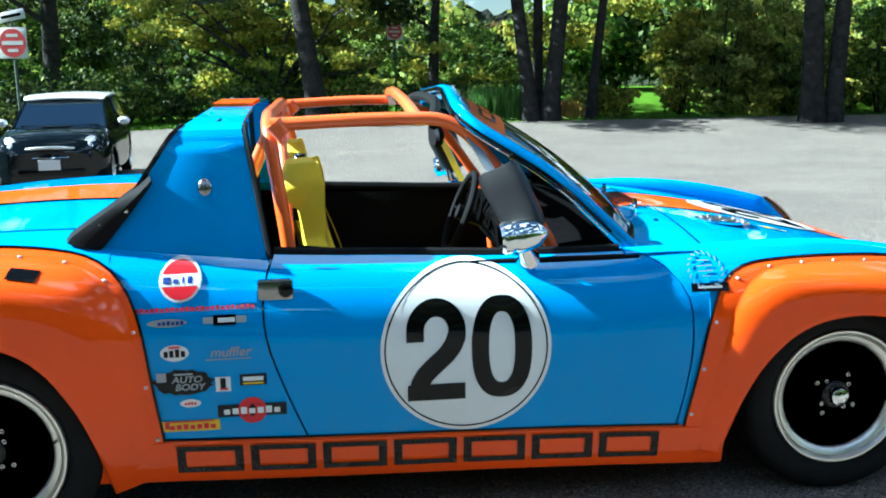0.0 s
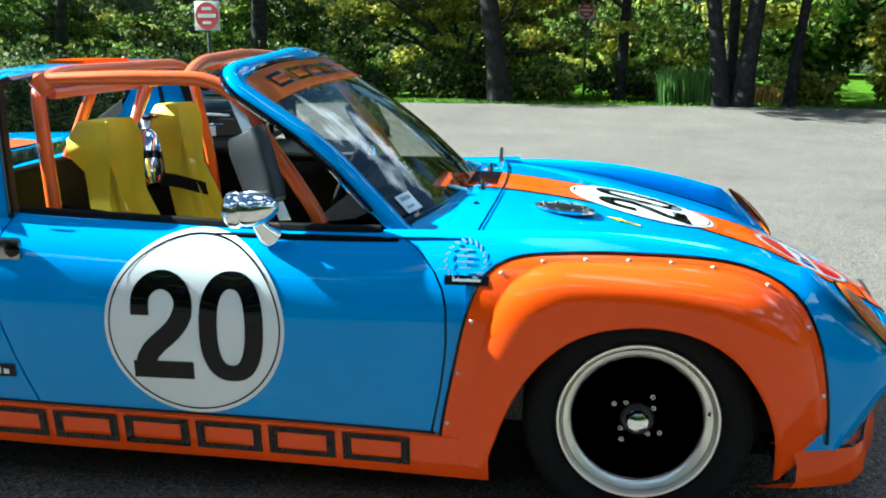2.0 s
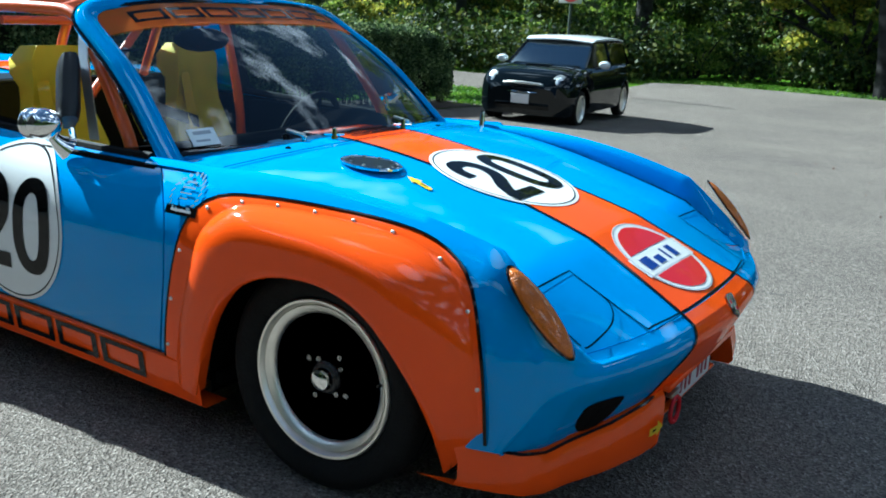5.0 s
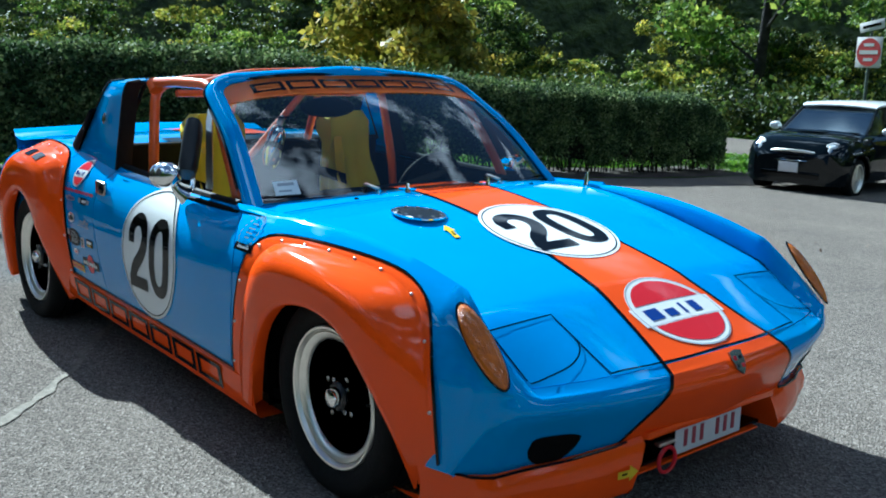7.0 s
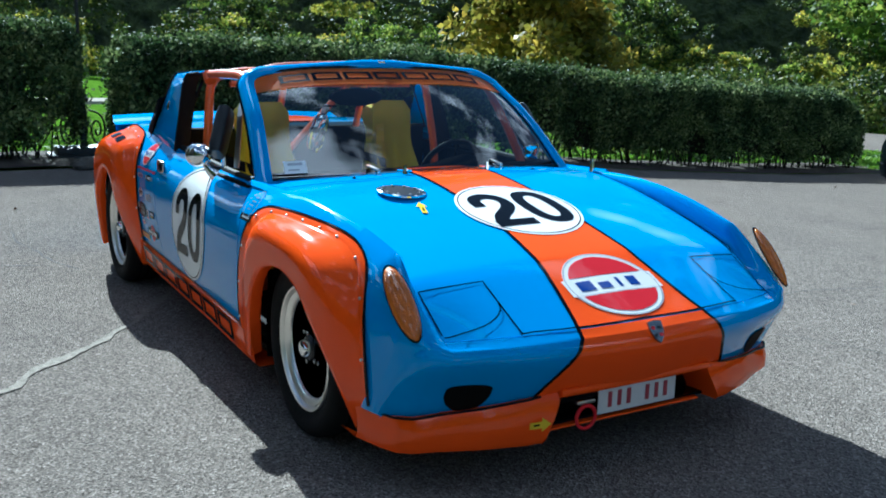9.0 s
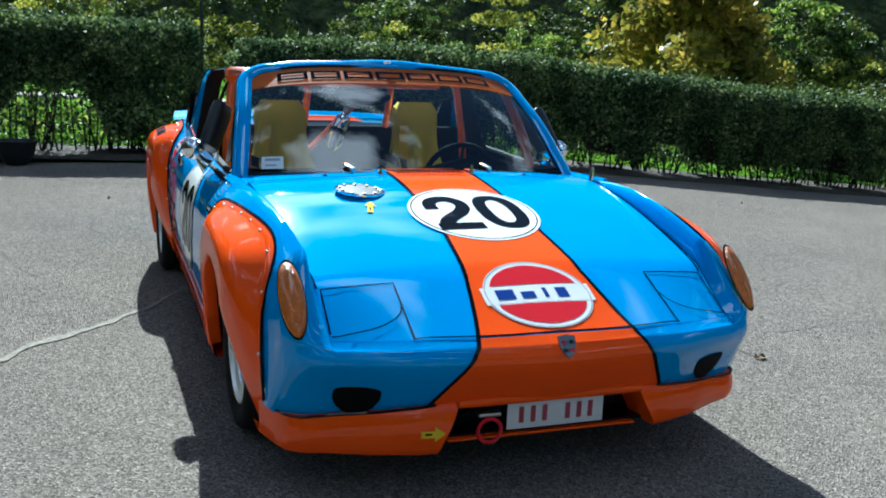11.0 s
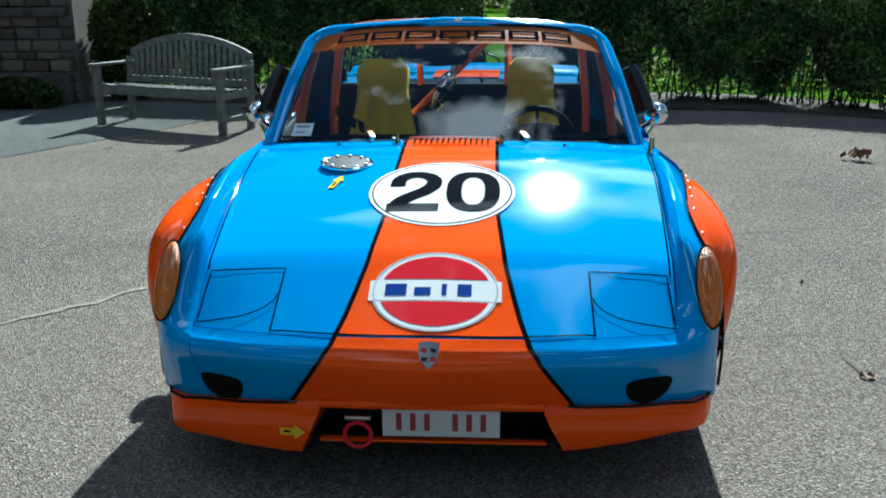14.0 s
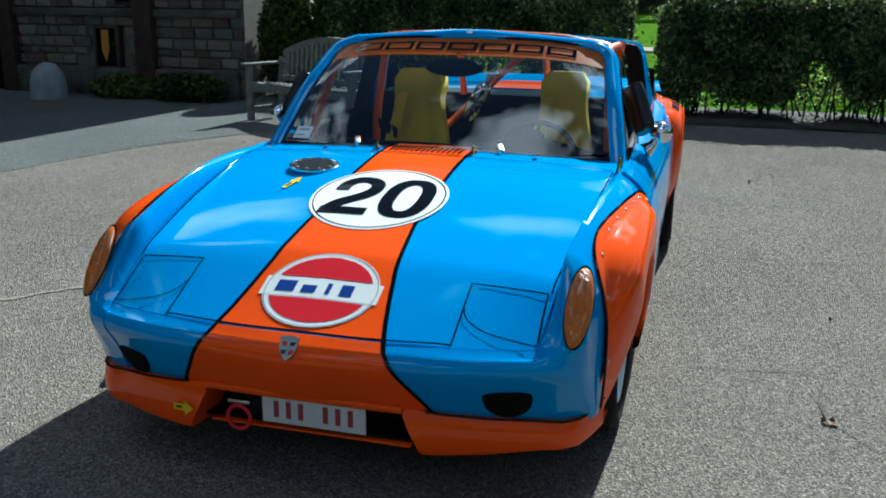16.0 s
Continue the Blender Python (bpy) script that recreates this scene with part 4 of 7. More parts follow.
def seat(y, label, back=0.0):
    """A high-backed bucket seat: cushion, back with wings and head pad, and belts."""
    rows = []
    for v in range(15):
        t = v / 14
        z = 0.36 + 0.66 * t
        x = -0.235 - back - 0.085 * min(1.0, t * 1.5) - 0.02 * max(0, t - 0.9) * 10
        w = np.interp(t, [0, 0.25, 0.5, 0.68, 0.76, 0.86, 0.95, 0.98, 1.0], [0.185, 0.185, 0.155, 0.126, 0.118, 0.120, 0.118, 0.108, 0.085])
        wing = np.interp(t, [0, 0.3, 0.6, 0.72, 1], [0.07, 0.055, 0.025, 0.012, 0.018])
        r = [Vector((x + wing * abs(u) ** 3 + 0.012 * math.cos(u * 9) * (t < 0.7), y + w * u, z)) for u in [-1 + k / 6 for k in range(13)]]
        r += [Vector((x - float(np.interp(t, [0, 0.72, 0.80, 0.86, 0.97, 1.0], [0.065, 0.065, 0.075, 0.125, 0.115, 0.085])) + wing * 0.7 * abs(u) ** 3, y + w * u * 1.02, z - 0.005)) for u in [1 - k / 6 for k in range(13)]]
        rows.append(r)
    bm = grid(rows, close_v=True)
    bm.faces.new([v for v in bm.verts[-26:]])
    s = part("seat", bm, YELLOW, car, label, angle=60)
    rows = [[Vector((-0.24 + 0.52 * k / 8, y + 0.23 * u, 0.36 + 0.06 * (k / 8) + 0.06 * abs(u) ** 3)) for u in [-1 + j / 4 for j in range(9)]] for k in range(9)]
    part("seat_cushion", thicken(grid(rows), 0.10), YELLOW, s)
    part("seat_shell", box(-0.02, y, 0.27, 0.5, 0.44, 0.12, 0.03), VINYL, s)
    part("shoulder_belt", grid([[Vector((-0.315 - back, y - 0.10, 0.90)), Vector((-0.315 - back, y - 0.05, 0.90))], [Vector((-0.275 - back, y - 0.115, 0.80)), Vector((-0.275 - back, y - 0.065, 0.80))], [Vector((-0.215 - back, y - 0.13, 0.62)), Vector((-0.215 - back, y - 0.075, 0.62))], [Vector((-0.13 - back, y - 0.05, 0.44)), Vector((-0.13 - back, y + 0.0, 0.44))]]), DECAL_Y, s)
    part("belt_pad", grid([[Vector((-0.435 - back, y - 0.245, 0.80)), Vector((-0.40 - back, y - 0.245, 0.75))], [Vector((-0.30 - back, y - 0.20, 0.775)), Vector((-0.29 - back, y - 0.20, 0.725))], [Vector((-0.235 - back, y - 0.08, 0.73)), Vector((-0.225 - back, y - 0.08, 0.68))]]), VINYL, s)
    return s


seat(-0.385, "yellow high-backed racing seat with harness")
seat(0.34, "yellow high-backed racing seat with harness", 0.07)
moon = part("seat_emblem", grid([[Vector((-0.388, 0.36 + a, 0.93 + b)) for a, b in ((0.05 * math.cos(t) , 0.055 * math.sin(t)), (0.02 + 0.03 * math.cos(t), 0.045 * math.sin(t)))] for t in [-1.4 + 2.8 * i / 10 for i in range(11)]]), DECAL_Y, car)

# roll cage
cage = part("roll_cage", tube(bend([(-0.38, -0.64, 0.20), (-0.412, -0.64, 0.78), (-0.460, -0.60, 1.130), (-0.468, -0.45, 1.16), (-0.468, 0.45, 1.16), (-0.460, 0.60, 1.130), (-0.405, 0.64, 0.78), (-0.36, 0.64, 0.20)], 0.09), 0.021, 12), CAGE, car, "orange tubular roll cage")
for sgn in (1, -1):
    part("roof_rail", tube(bend([(-0.45, sgn * 0.61, 1.145), (-0.20, sgn * 0.62, 1.156), (0.085, sgn * 0.605, 1.155), (0.235, sgn * 0.64, 0.97), (0.385, sgn * 0.66, 0.757), (0.43, sgn * 0.67, 0.30)], 0.09), 0.020, 12), CAGE, cage)
    part("cage_joint", tube([(-0.445, sgn * 0.615, 1.15), (-0.415, sgn * 0.613, 1.115)], 0.028, 12), CAGE, cage)
    part("rear_stay", tube([(-0.46, sgn * 0.22, 1.15), (-0.585, sgn * 0.22, 0.88)], 0.018, 10), CAGE, cage)
part("front_cross_tube", tube(bend([(-0.02, -0.60, 1.15), (-0.045, -0.42, 1.195), (-0.05, 0.0, 1.21), (-0.045, 0.42, 1.195), (-0.02, 0.60, 1.15)], 0.12), 0.018, 12), CAGE, cage)
part("harness_bar", tube([(-0.47, -0.50, 1.10), (-0.47, 0.50, 1.10)], 0.016, 10), CAGE, cage)
part("main_diagonal", tube([(-0.462, 0.17, 1.15), (-0.43, -0.22, 0.775), (-0.405, -0.60, 0.40)], 0.017, 10), CAGE, cage)
ext = part("fire_extinguisher", tube([(-0.335, -0.135, 0.775), (-0.345, -0.12, 0.80), (-0.352, -0.11, 0.83), (-0.375, -0.07, 0.915), (-0.382, -0.058, 0.94), (-0.386, -0.05, 0.955)], [0.024, 0.038, 0.041, 0.041, 0.033, 0.016], 18), CHROME, car, "polished extinguisher bottle")
part("extinguisher_head", tube([(-0.386, -0.05, 0.955), (-0.394, -0.035, 0.985), (-0.40, -0.028, 1.0)], [0.015, 0.018, 0.010], 10), STEEL, ext)
part("extinguisher_lever", box(-0.385, -0.02, 0.995, 0.03, 0.07, 0.008, 0.002), BLACK, ext)
part("extinguisher_strap", tube([(-0.358, -0.10, 0.852), (-0.364, -0.09, 0.875)], 0.044, 18), BLACK, ext)
part("inner_mirror", lathe([(0, 0.018), (0.5, 0.014), (0.9, 0.006), (1.0, -0.006), (0.9, -0.016), (0, -0.018)], Matrix.Translation((0.09, -0.09, 1.065)) @ pose(0, 0, 0, 0, 85, 0) @ Matrix.Diagonal((0.042, 0.135, 1.2, 1)), 24), VINYL, car)

# outside mirrors: a chrome bullet and a tall black housing on each door
for sgn in (1, -1):
    m = Matrix.Translation((0.235, sgn * 0.86, 0.842)) @ pose(0, 0, 0, 0, 84, 0)
    mir = part("bullet_mirror", lathe([(0.0, -0.062), (0.038, -0.060), (0.046, -0.052), (0.048, -0.035), (0.043, -0.022), (0.047, -0.010), (0.045, 0.015), (0.037, 0.042), (0.024, 0.062), (0.010, 0.073), (0, 0.076)], m, 28), CHROME, car, "chrome bullet mirror")
    part("mirror_foot", tube([(0.265, sgn * 0.80, 0.765), (0.255, sgn * 0.825, 0.785), (0.24, sgn * 0.845, 0.815)], [0.036, 0.022, 0.014], 14), CHROME, mir)
    rows = []
    for k in range(7):
        t = k / 6
        c = Vector((0.268 - 0.080 * t, sgn * (0.800 - 0.070 * t), 0.845 + 0.170 * t))
        w, d = 0.052 + 0.009 * t, 0.032
        sc = 0.85 if k in (0, 6) else 1.0
        turn = pose(0, 0, 0, 0, 0, 30 * sgn)
        rows.append([c + turn @ Vector((w * sc * math.copysign(abs(math.cos(a)) ** 0.45, math.cos(a)), d * sc * math.copysign(abs(math.sin(a)) ** 0.6, math.sin(a)), 0.48 * w * math.cos(a))) for a in [2 * math.pi * j / 20 for j in range(20)]])
    bm = grid(rows, close_v=True)
    bm.faces.new(bm.verts[:20])
    bm.faces.new(bm.verts[-20:])
    tall = part("tall_mirror", bm, SATIN, car, "tall black mirror housing", angle=50)
    part("mirror_arm", tube([(0.22, sgn * 0.76, 0.87), (0.24, sgn * 0.765, 0.79)], 0.010, 8), CHROME, tall)

# ---- front details ----
def nose_at(y, z):
    """The place of the nose's front at a height, by searching the rows downwards."""
    lo, hi = float(len(half) + 8), S1
    for _ in range(24):
        m = (lo + hi) / 2
        if hood_at(m, y).z > z:
            lo = m
        else:
            hi = m
    p = hood_at(lo, y)
    return Vector((p.x, p.y, z))



for sgn in (1, -1):
    # amber lamp on the front of the fender
    a, b = Vector((1.715, sgn * 0.748, 0.668)), Vector((1.872, sgn * 0.742, 0.503))
    d = (b - a).normalized()
    n = Vector((-d.z, 0.25 * sgn, d.x)).normalized()
    n = n if n.x > 0 else -n
    s = d.cross(n).normalized()
    lens = []
    for i in range(7):
        k = math.sin(i / 6 * math.pi / 2)
        lens.append([(a + b) / 2 + d * (0.122 * math.cos(q) * math.cos(i / 6 * math.pi / 2)) + s * (0.037 * math.sin(q) * math.cos(i / 6 * math.pi / 2)) + n * (0.024 * k - 0.004) for q in [2 * math.pi * j / 28 for j in range(28)]])
    lamp = part("turn_signal", grid(lens, close_v=True), AMBER, car, "amber turn signal lens")
    part("signal_rim", tube([(a + b) / 2 + d * 0.125 * math.cos(q) + s * 0.036 * math.sin(q) - n * 0.003 for q in [2 * math.pi * j / 28 for j in range(29)]], 0.003, 6, caps=False), BLACK, lamp)
    # brake cooling inlet in the nose: half-moon under soft brow, its shade painted black
    rows = []
    for sc, dx in ((1.0, 0.003), (0.93, 0.0055), (0.80, 0.0045), (0.0, 0.003)):
        r = []
        for q in [2 * math.pi * j / 28 for j in range(28)]:
            y = 0.577 + 0.068 * sc * math.cos(q)
            z = 0.331 + 0.008 * sgn + sc * (0.030 * abs(math.sin(q)) ** 0.45 if math.sin(q) > 0 else 0.066 * math.sin(q))
            r.append(nose_at(sgn * y, z) + Vector((dx, 0, 0)))
        rows.append(r)
    part("cooling_inlet", grid(rows, close_v=True), INSIDE, car, "oval brake cooling inlet, inner shade painted black")
# number plate in the mouth: white with unreadable bars
pl = part("number_plate", box(1.934, 0.025, 0.241, 0.004, 0.318, 0.098, 0.002), PLATE, car, "white front number plate with dark red characters")
for k in range(7):
    if k != 3:
        part("plate_bar", box(1.9375, 0.025 - 0.114 + 0.038 * k, 0.236, 0.002, 0.015, 0.05), PLATE_RED, pl)
part("plate_bar", box(1.9375, 0.025, 0.281, 0.002, 0.14, 0.006), NAVY, pl)
hook = part("tow_hook", tube([Vector((1.958, -0.198 + 0.036 * math.sin(q), 0.205 - 0.036 * math.cos(q))) for q in [2 * math.pi * j / 20 for j in range(21)]], 0.006, 6, caps=False), RED, car, "red tow ring")
part("hook_bracket", box(1.948, -0.198, 0.252, 0.02, 0.07, 0.012, 0.003), STEEL, hook)
sh = [(-0.027, 0.034), (0, 0.038), (0.027, 0.034), (0.026, 0.005), (0.018, -0.018), (0, -0.036), (-0.018, -0.018), (-0.026, 0.005)]
bm = bmesh.new()
bm.faces.new([bm.verts.new(Vector((2.022 - z * 0.55, y, 0.458 + z * 0.8)) + Vector((0.004, 0, 0.006))) for y, z in sh])
crest = part("hood_crest", thicken(bm, 0.006), DARKSTEEL, car, "small metal shield badge")
for fy, fz, fm_ in ((-0.012, 0.014, RED), (0.012, 0.014, BLACK), (-0.011, -0.010, BLACK), (0.011, -0.010, RED)):
    part("crest_field", box(2.030 - fz * 0.55, fy, 0.466 + fz * 0.8, 0.004, 0.014, 0.012, 0.001, turn=pose(0, 0, 0, 0, -34, 0)), fm_, crest)


def arrow(f, parent):
    b = part("arrow_decal", patch(f, -0.045, 0.010, -0.014, 0.014, 3, 1), DECAL_Y, parent, "yellow arrow sticker")
    bm = bmesh.new()
    bm.faces.new([bm.verts.new(f(u, v)) for u, v in ((0.008, -0.030), (0.050, 0.0), (0.008, 0.030))])
    part("arrow_head", bm, DECAL_Y, b)
    part("arrow_word", patch(lambda u, v: f(u, v) + Vector((0.0006, 0, 0.001)), -0.030, -0.004, -0.004, 0.004, 2, 1), BLACK, b)


arrow(lambda u, v: on_hood(1.208, -0.36)(1.1 * u * 0.26 - 0.7 * v * 0.96, 1.1 * u * 0.96 + 0.7 * v * 0.26), car)
arrow(lambda u, v: Vector((dam(-0.375 + 0.75 * u) + 0.0275 - 0.02 * abs(v), -0.375 + 0.75 * u, 0.215 + 0.75 * v)), car)
# fuel lid, hood pins, louvres, wipers
fx, fy = 1.033, -0.352
fm = Matrix.Translation((fx, fy, hood_surface(fx, fy) + 0.001)) @ pose(0, 0, 0, -2, 5, 0)
cap = part("fuel_cap", lathe([(0.092, 0.0), (0.092, 0.006), (0.086, 0.009), (0.080, 0.006)], fm, 36), CHROME, car, "round dark fuel lid in a bolted aluminium ring")
part("fuel_lid", lathe([(0.081, 0.0062), (0.060, 0.0066), (0.0, 0.0072)], fm, 36), LID, cap)
for k in range(10):
    a = 2 * math.pi * k / 10
    part("cap_bolt", lathe([(0.006, 0.006), (0.006, 0.012), (0, 0.013)], fm @ Matrix.Translation((0.072 * math.cos(a), 0.072 * math.sin(a), 0)), 6), STEEL, cap)
for k in range(14):
    y = -0.135 + 0.27 * k / 13
    part("louvre_slot", box(0.772, y, hood_z(0.772, y) + 0.0060, 0.095, 0.0065, 0.0025, 0.0008), BLACK, car)
for y in (-0.20, 0.185):
    pin = part("hood_pin", tube([(0.775, y, 0.79), (0.775, y, 0.835)], [0.012, 0.006], 8), CHROME, car, "chrome hood pin")
    part("pin_clip", tube([(0.75, y - 0.02, 0.815), (0.80, y + 0.02, 0.815)], 0.004, 6), CHROME, pin)
for y in (-0.30, 0.28):
    wp = part("wiper_spindle", tube([(0.735, y, 0.79), (0.735, y, 0.814)], 0.009, 8), CHROME, car)
    part("wiper_arm", box(0.708, y - 0.008, 0.822, 0.06, 0.020, 0.008, 0.002, turn=pose(0, 0, 0, 0, 14, 20)), ALLOY, wp)
for y in (-0.42, 0.42):
    part("washer_jet", lathe([(0.011, 0), (0.009, 0.012), (0, 0.018)], Matrix.Translation((0.775, y, 0.783)), 10), BLACK, car)
post = part("fender_post", tube([(0.785, 0.738, 0.755), (0.785, 0.738, 0.782), (0.785, 0.739, 0.806), (0.785, 0.74, 0.826)], [0.018, 0.012, 0.010, 0.007], 10), CHROME, car, "short chrome post")
st = part("inspection_sticker", patch(lambda u, v: screen(u, v, 0.004), -0.92, -0.80, 0.04, 0.135, 3, 3), WHITE, glass, "white inspection sticker")
part("sticker_bar", patch(lambda u, v: screen(u, v, 0.0052), -0.90, -0.82, 0.10, 0.12, 2, 1), GREY, st)
part("sticker_bar", patch(lambda u, v: screen(u, v, 0.0052), -0.90, -0.84, 0.06, 0.072, 2, 1), GREY, st)

# ---- flank details ----
for sgn in (1, -1):
    hy = lambda x, z: side_y(x, z)
    hd = part("door_handle", box(-0.445, sgn * (hy(-0.445, 0.716) + 0.006), 0.716, 0.098, 0.020, 0.060, 0.0095), DARKSTEEL, car, "flush dark metal door handle")
    part("handle_button", lathe([(0.020, 0), (0.020, 0.008), (0.014, 0.011), (0, 0.012)], Matrix.Translation((-0.417, sgn * (hy(-0.417, 0.716) + 0.014), 0.716)) @ pose(0, 0, 0, -90 * sgn, 0, 0), 16), BLACK, hd)
    part("handle_recess", patch(lambda u, v: Vector((-0.53 + u, sgn * (hy(-0.53 + u, 0.716 + v) + 0.0025), 0.716 + v)), -0.045, 0.035, -0.03, 0.03, 4, 4), BLUE, hd)
sill_f = lambda u, v: Vector((u, -(side_y(u, sill_top(u)) + 0.0098 + 0.15 * v), sill_top(u) - 0.052 + v))
block_word(sill_f, -0.742, 0.655, -0.041, 0.040, car, 0.19)


def sticker(x, z, w, h, mat, bars=(), round_=False, label=""):
    """A flat sticker on the flank with plain bars for its lettering."""
    if round_:
        s = part("sticker", polar(lambda u, v: on_side(x + u * w / 2, z + v * h / 2, 0.0028), 0, 1, 24, 2), mat, car, label)
    else:
        s = part("sticker", patch(lambda u, v: on_side(x + u, z + v, 0.0028), -w / 2, w / 2, -h / 2, h / 2, 4, 3), mat, car, label)
    for bx, bz, bw, bh, bmat in bars:
        part("sticker_bar", patch(lambda u, v: on_side(x + u, z + v, 0.0042), bx - bw / 2, bx + bw / 2, bz - bh / 2, bz + bh / 2, 3, 1), bmat, s)
    return s


def small_bars(x, z, w, h, n, mat, parent, lift=0.0042):
    """A row of narrow blocks that stands for lettering too small to read."""
    for k in range(n):
        hh = h * (0.75 + 0.25 * ((k * 7) % 3) / 2)
        part("sticker_bar", patch(lambda u, v: on_side(x + u, z + v, lift), -w / 2 + w * (k + 0.12) / n, -w / 2 + w * (k + 0.84) / n, -h / 2, -h / 2 + hh, 1, 1), mat, parent)


tl = sticker(-0.665, 0.672, 0.33, 0.0012, RED, label="thin line of red lettering")
small_bars(-0.665, 0.679, 0.33, 0.010, 25, RED, tl, 0.0028)
sticker(-0.733, 0.643, 0.105, 0.022, GREY, [], True, "grey oval sticker with dark lettering")
small_bars(-0.723, 0.643, 0.07, 0.011, 6, NAVY, car.children[-1])
sticker(-0.582, 0.645, 0.115, 0.018, GREY, [(0, 0, 0.06, 0.028, BLACK), (0.005, 0, 0.045, 0.012, WHITE)], label="black and silver emblem sticker")
sticker(-0.718, 0.560, 0.075, 0.045, WHITE, [(0, 0.016, 0.03, 0.005, RED)], True, "white badge sticker with black bars")
small_bars(-0.718, 0.560, 0.06, 0.022, 4, BLACK, car.children[-1])
sticker(-0.577, 0.537, 0.12, 0.003, GREY, label="thin grey line under a word")
part("sticker_backing", polar(lambda u, v: on_side(-0.699 + 0.078 * u * (1 + 0.25 * noise.noise((u * 4, v * 4, 2))), 0.476 + 0.036 * v * (1 + 0.3 * noise.noise((u * 5, v * 5, 8))), 0.0024), 0, 1, 40, 3), BLACK, car)
sticker(-0.699, 0.479, 0.120, 0.050, BLACK, [(-0.058, 0.014, 0.026, 0.026, GREY), (0.0, 0.021, 0.05, 0.005, GREY)], label="black ragged sticker with grey lettering")
sticker(-0.595, 0.466, 0.040, 0.042, WHITE, [(0, 0.002, 0.014, 0.030, BLACK), (0.002, -0.014, 0.022, 0.006, RED)], label="white sticker with black stroke")
sticker(-0.514, 0.475, 0.072, 0.032, BLACK, [(0, 0.003, 0.055, 0.012, WHITE), (0, -0.010, 0.055, 0.005, DECAL_Y)], label="black and yellow sticker")
sticker(-0.685, 0.415, 0.056, 0.024, WHITE, [], True, "small white oval sticker")
small_bars(-0.685, 0.415, 0.034, 0.009, 4, RED, car.children[-1])
sticker(-0.521, 0.385, 0.078, 0.078, RED, [], True, "red disc behind a dark bar")
sticker(-0.521, 0.386, 0.186, 0.036, BLACK, [], label="dark bar sticker with white lettering")
small_bars(-0.521, 0.386, 0.158, 0.020, 7, WHITE, car.children[-1], 0.0046)
sticker(-0.690, 0.348, 0.158, 0.032, DECAL_Y, [(0.0, 0.013, 0.13, 0.004, RED), (-0.062, 0.004, 0.012, 0.022, RED)], label="yellow sticker with red lettering")
small_bars(-0.684, 0.346, 0.128, 0.016, 7, RED, car.children[-1])
INK = material("silver_ink", (0.13, 0.21, 0.28), 0.5, spec=0.0, coat=0.4)
wr = part("class_sticker", patch(lambda u, v: on_side(0.788 + u, 0.676 + v, 0.009), -0.056, 0.056, -0.014, 0.009, 8, 2), BLACK, car, "silver wreath sticker with dark ribbon")
for k in range(18):
    a = 0.25 + (2 * math.pi - 0.5) * k / 17 - math.pi / 2
    lf_u, lf_v = 0.050 * math.cos(a) - 0.006, 0.044 * math.sin(a)
    part("wreath_leaf", polar(lambda u, v: on_side(0.788 + lf_u + u * math.cos(a + 0.9) - v * math.sin(a + 0.9) * 0.4, 0.717 + lf_v + u * math.sin(a + 0.9) + v * math.cos(a + 0.9) * 0.4, 0.009), 0, 0.0085, 8, 1), INK, wr)
for k, w in enumerate((0.018, 0.024, 0.022, 0.014)):
    part("sticker_bar", patch(lambda u, v: on_side(0.782 + u, 0.742 - 0.013 * k + v, 0.009), -w, w, -0.0022, 0.0022, 3, 1), INK, wr)
part("sticker_bar", patch(lambda u, v: on_side(0.788 + u, 0.674 + v, 0.0102), -0.036, 0.036, -0.003, 0.003, 4, 1), GREY, wr)

part("lettering", text_on(lambda u, v: on_side(-0.567 + u + 0.25 * v, 0.557 + v, 0.0035), "muffler", 0.036, 1.05, 0.0005), GREY, car, "slanted grey word")
part("lettering", text_on(lambda u, v: on_side(-0.689 + u + 0.2 * v, 0.485 + v, 0.0045), "AUTO", 0.026, 1.1, 0.0006), GREY, car, "grey slanted lettering")
part("lettering", text_on(lambda u, v: on_side(-0.681 + u + 0.2 * v, 0.463 + v, 0.0045), "BODY", 0.026, 1.1, 0.0006), GREY, car, "grey slanted lettering")
# the car's left side draws in slightly towards the rear
for ob in car.children_recursive:
    if ob.type == "MESH":
        for v in ob.data.vertices:
            k = min(max((v.co.y - 0.25) / 0.45, 0.0), 1.0)
            v.co.y -= 0.03 * k * max(0.0, 1.0 - v.co.x)

# ---- the place ----
rng = np.random.default_rng(7)
ASPHALT = asphalt_material("asphalt", (0.194, 0.168, 0.148), (0.36, 0.32, 0.285))
ASPHALT2 = asphalt_material("asphalt_path", (0.15, 0.15, 0.147), (0.34, 0.34, 0.33), 1.2)
GRASS = material("grass_ground", (0.105, 0.19, 0.016), 0.95, spec=0.0, scale=3.0, second=(0.055, 0.125, 0.010), bump=0.8, bump_scale=40, bump_dist=0.05)
SOIL = material("bare_soil", (0.07, 0.05, 0.035), 0.95, vary=0.5, scale=9, bump=0.9, bump_scale=50, bump_dist=0.03)
BARK = material("bark", (0.046, 0.042, 0.040), 0.95, spec=0.1, scale=5, second=(0.018, 0.016, 0.015), bump=1.0, bump_scale=22, bump_dist=0.06)
CRACK = material("crack_filling", (0.25, 0.215, 0.17), 0.95, vary=0.45, scale=40, bump=0.6, bump_scale=150)
PALE = material("pale_gravel", (0.36, 0.33, 0.28), 0.95, spec=0.0, vary=0.2, scale=9)
CRACK_D = material("open_crack", (0.05, 0.047, 0.043), 0.95)
DEADLEAF = material("dead_leaf", (0.24, 0.12, 0.055), 0.8, vary=0.5, scale=40)
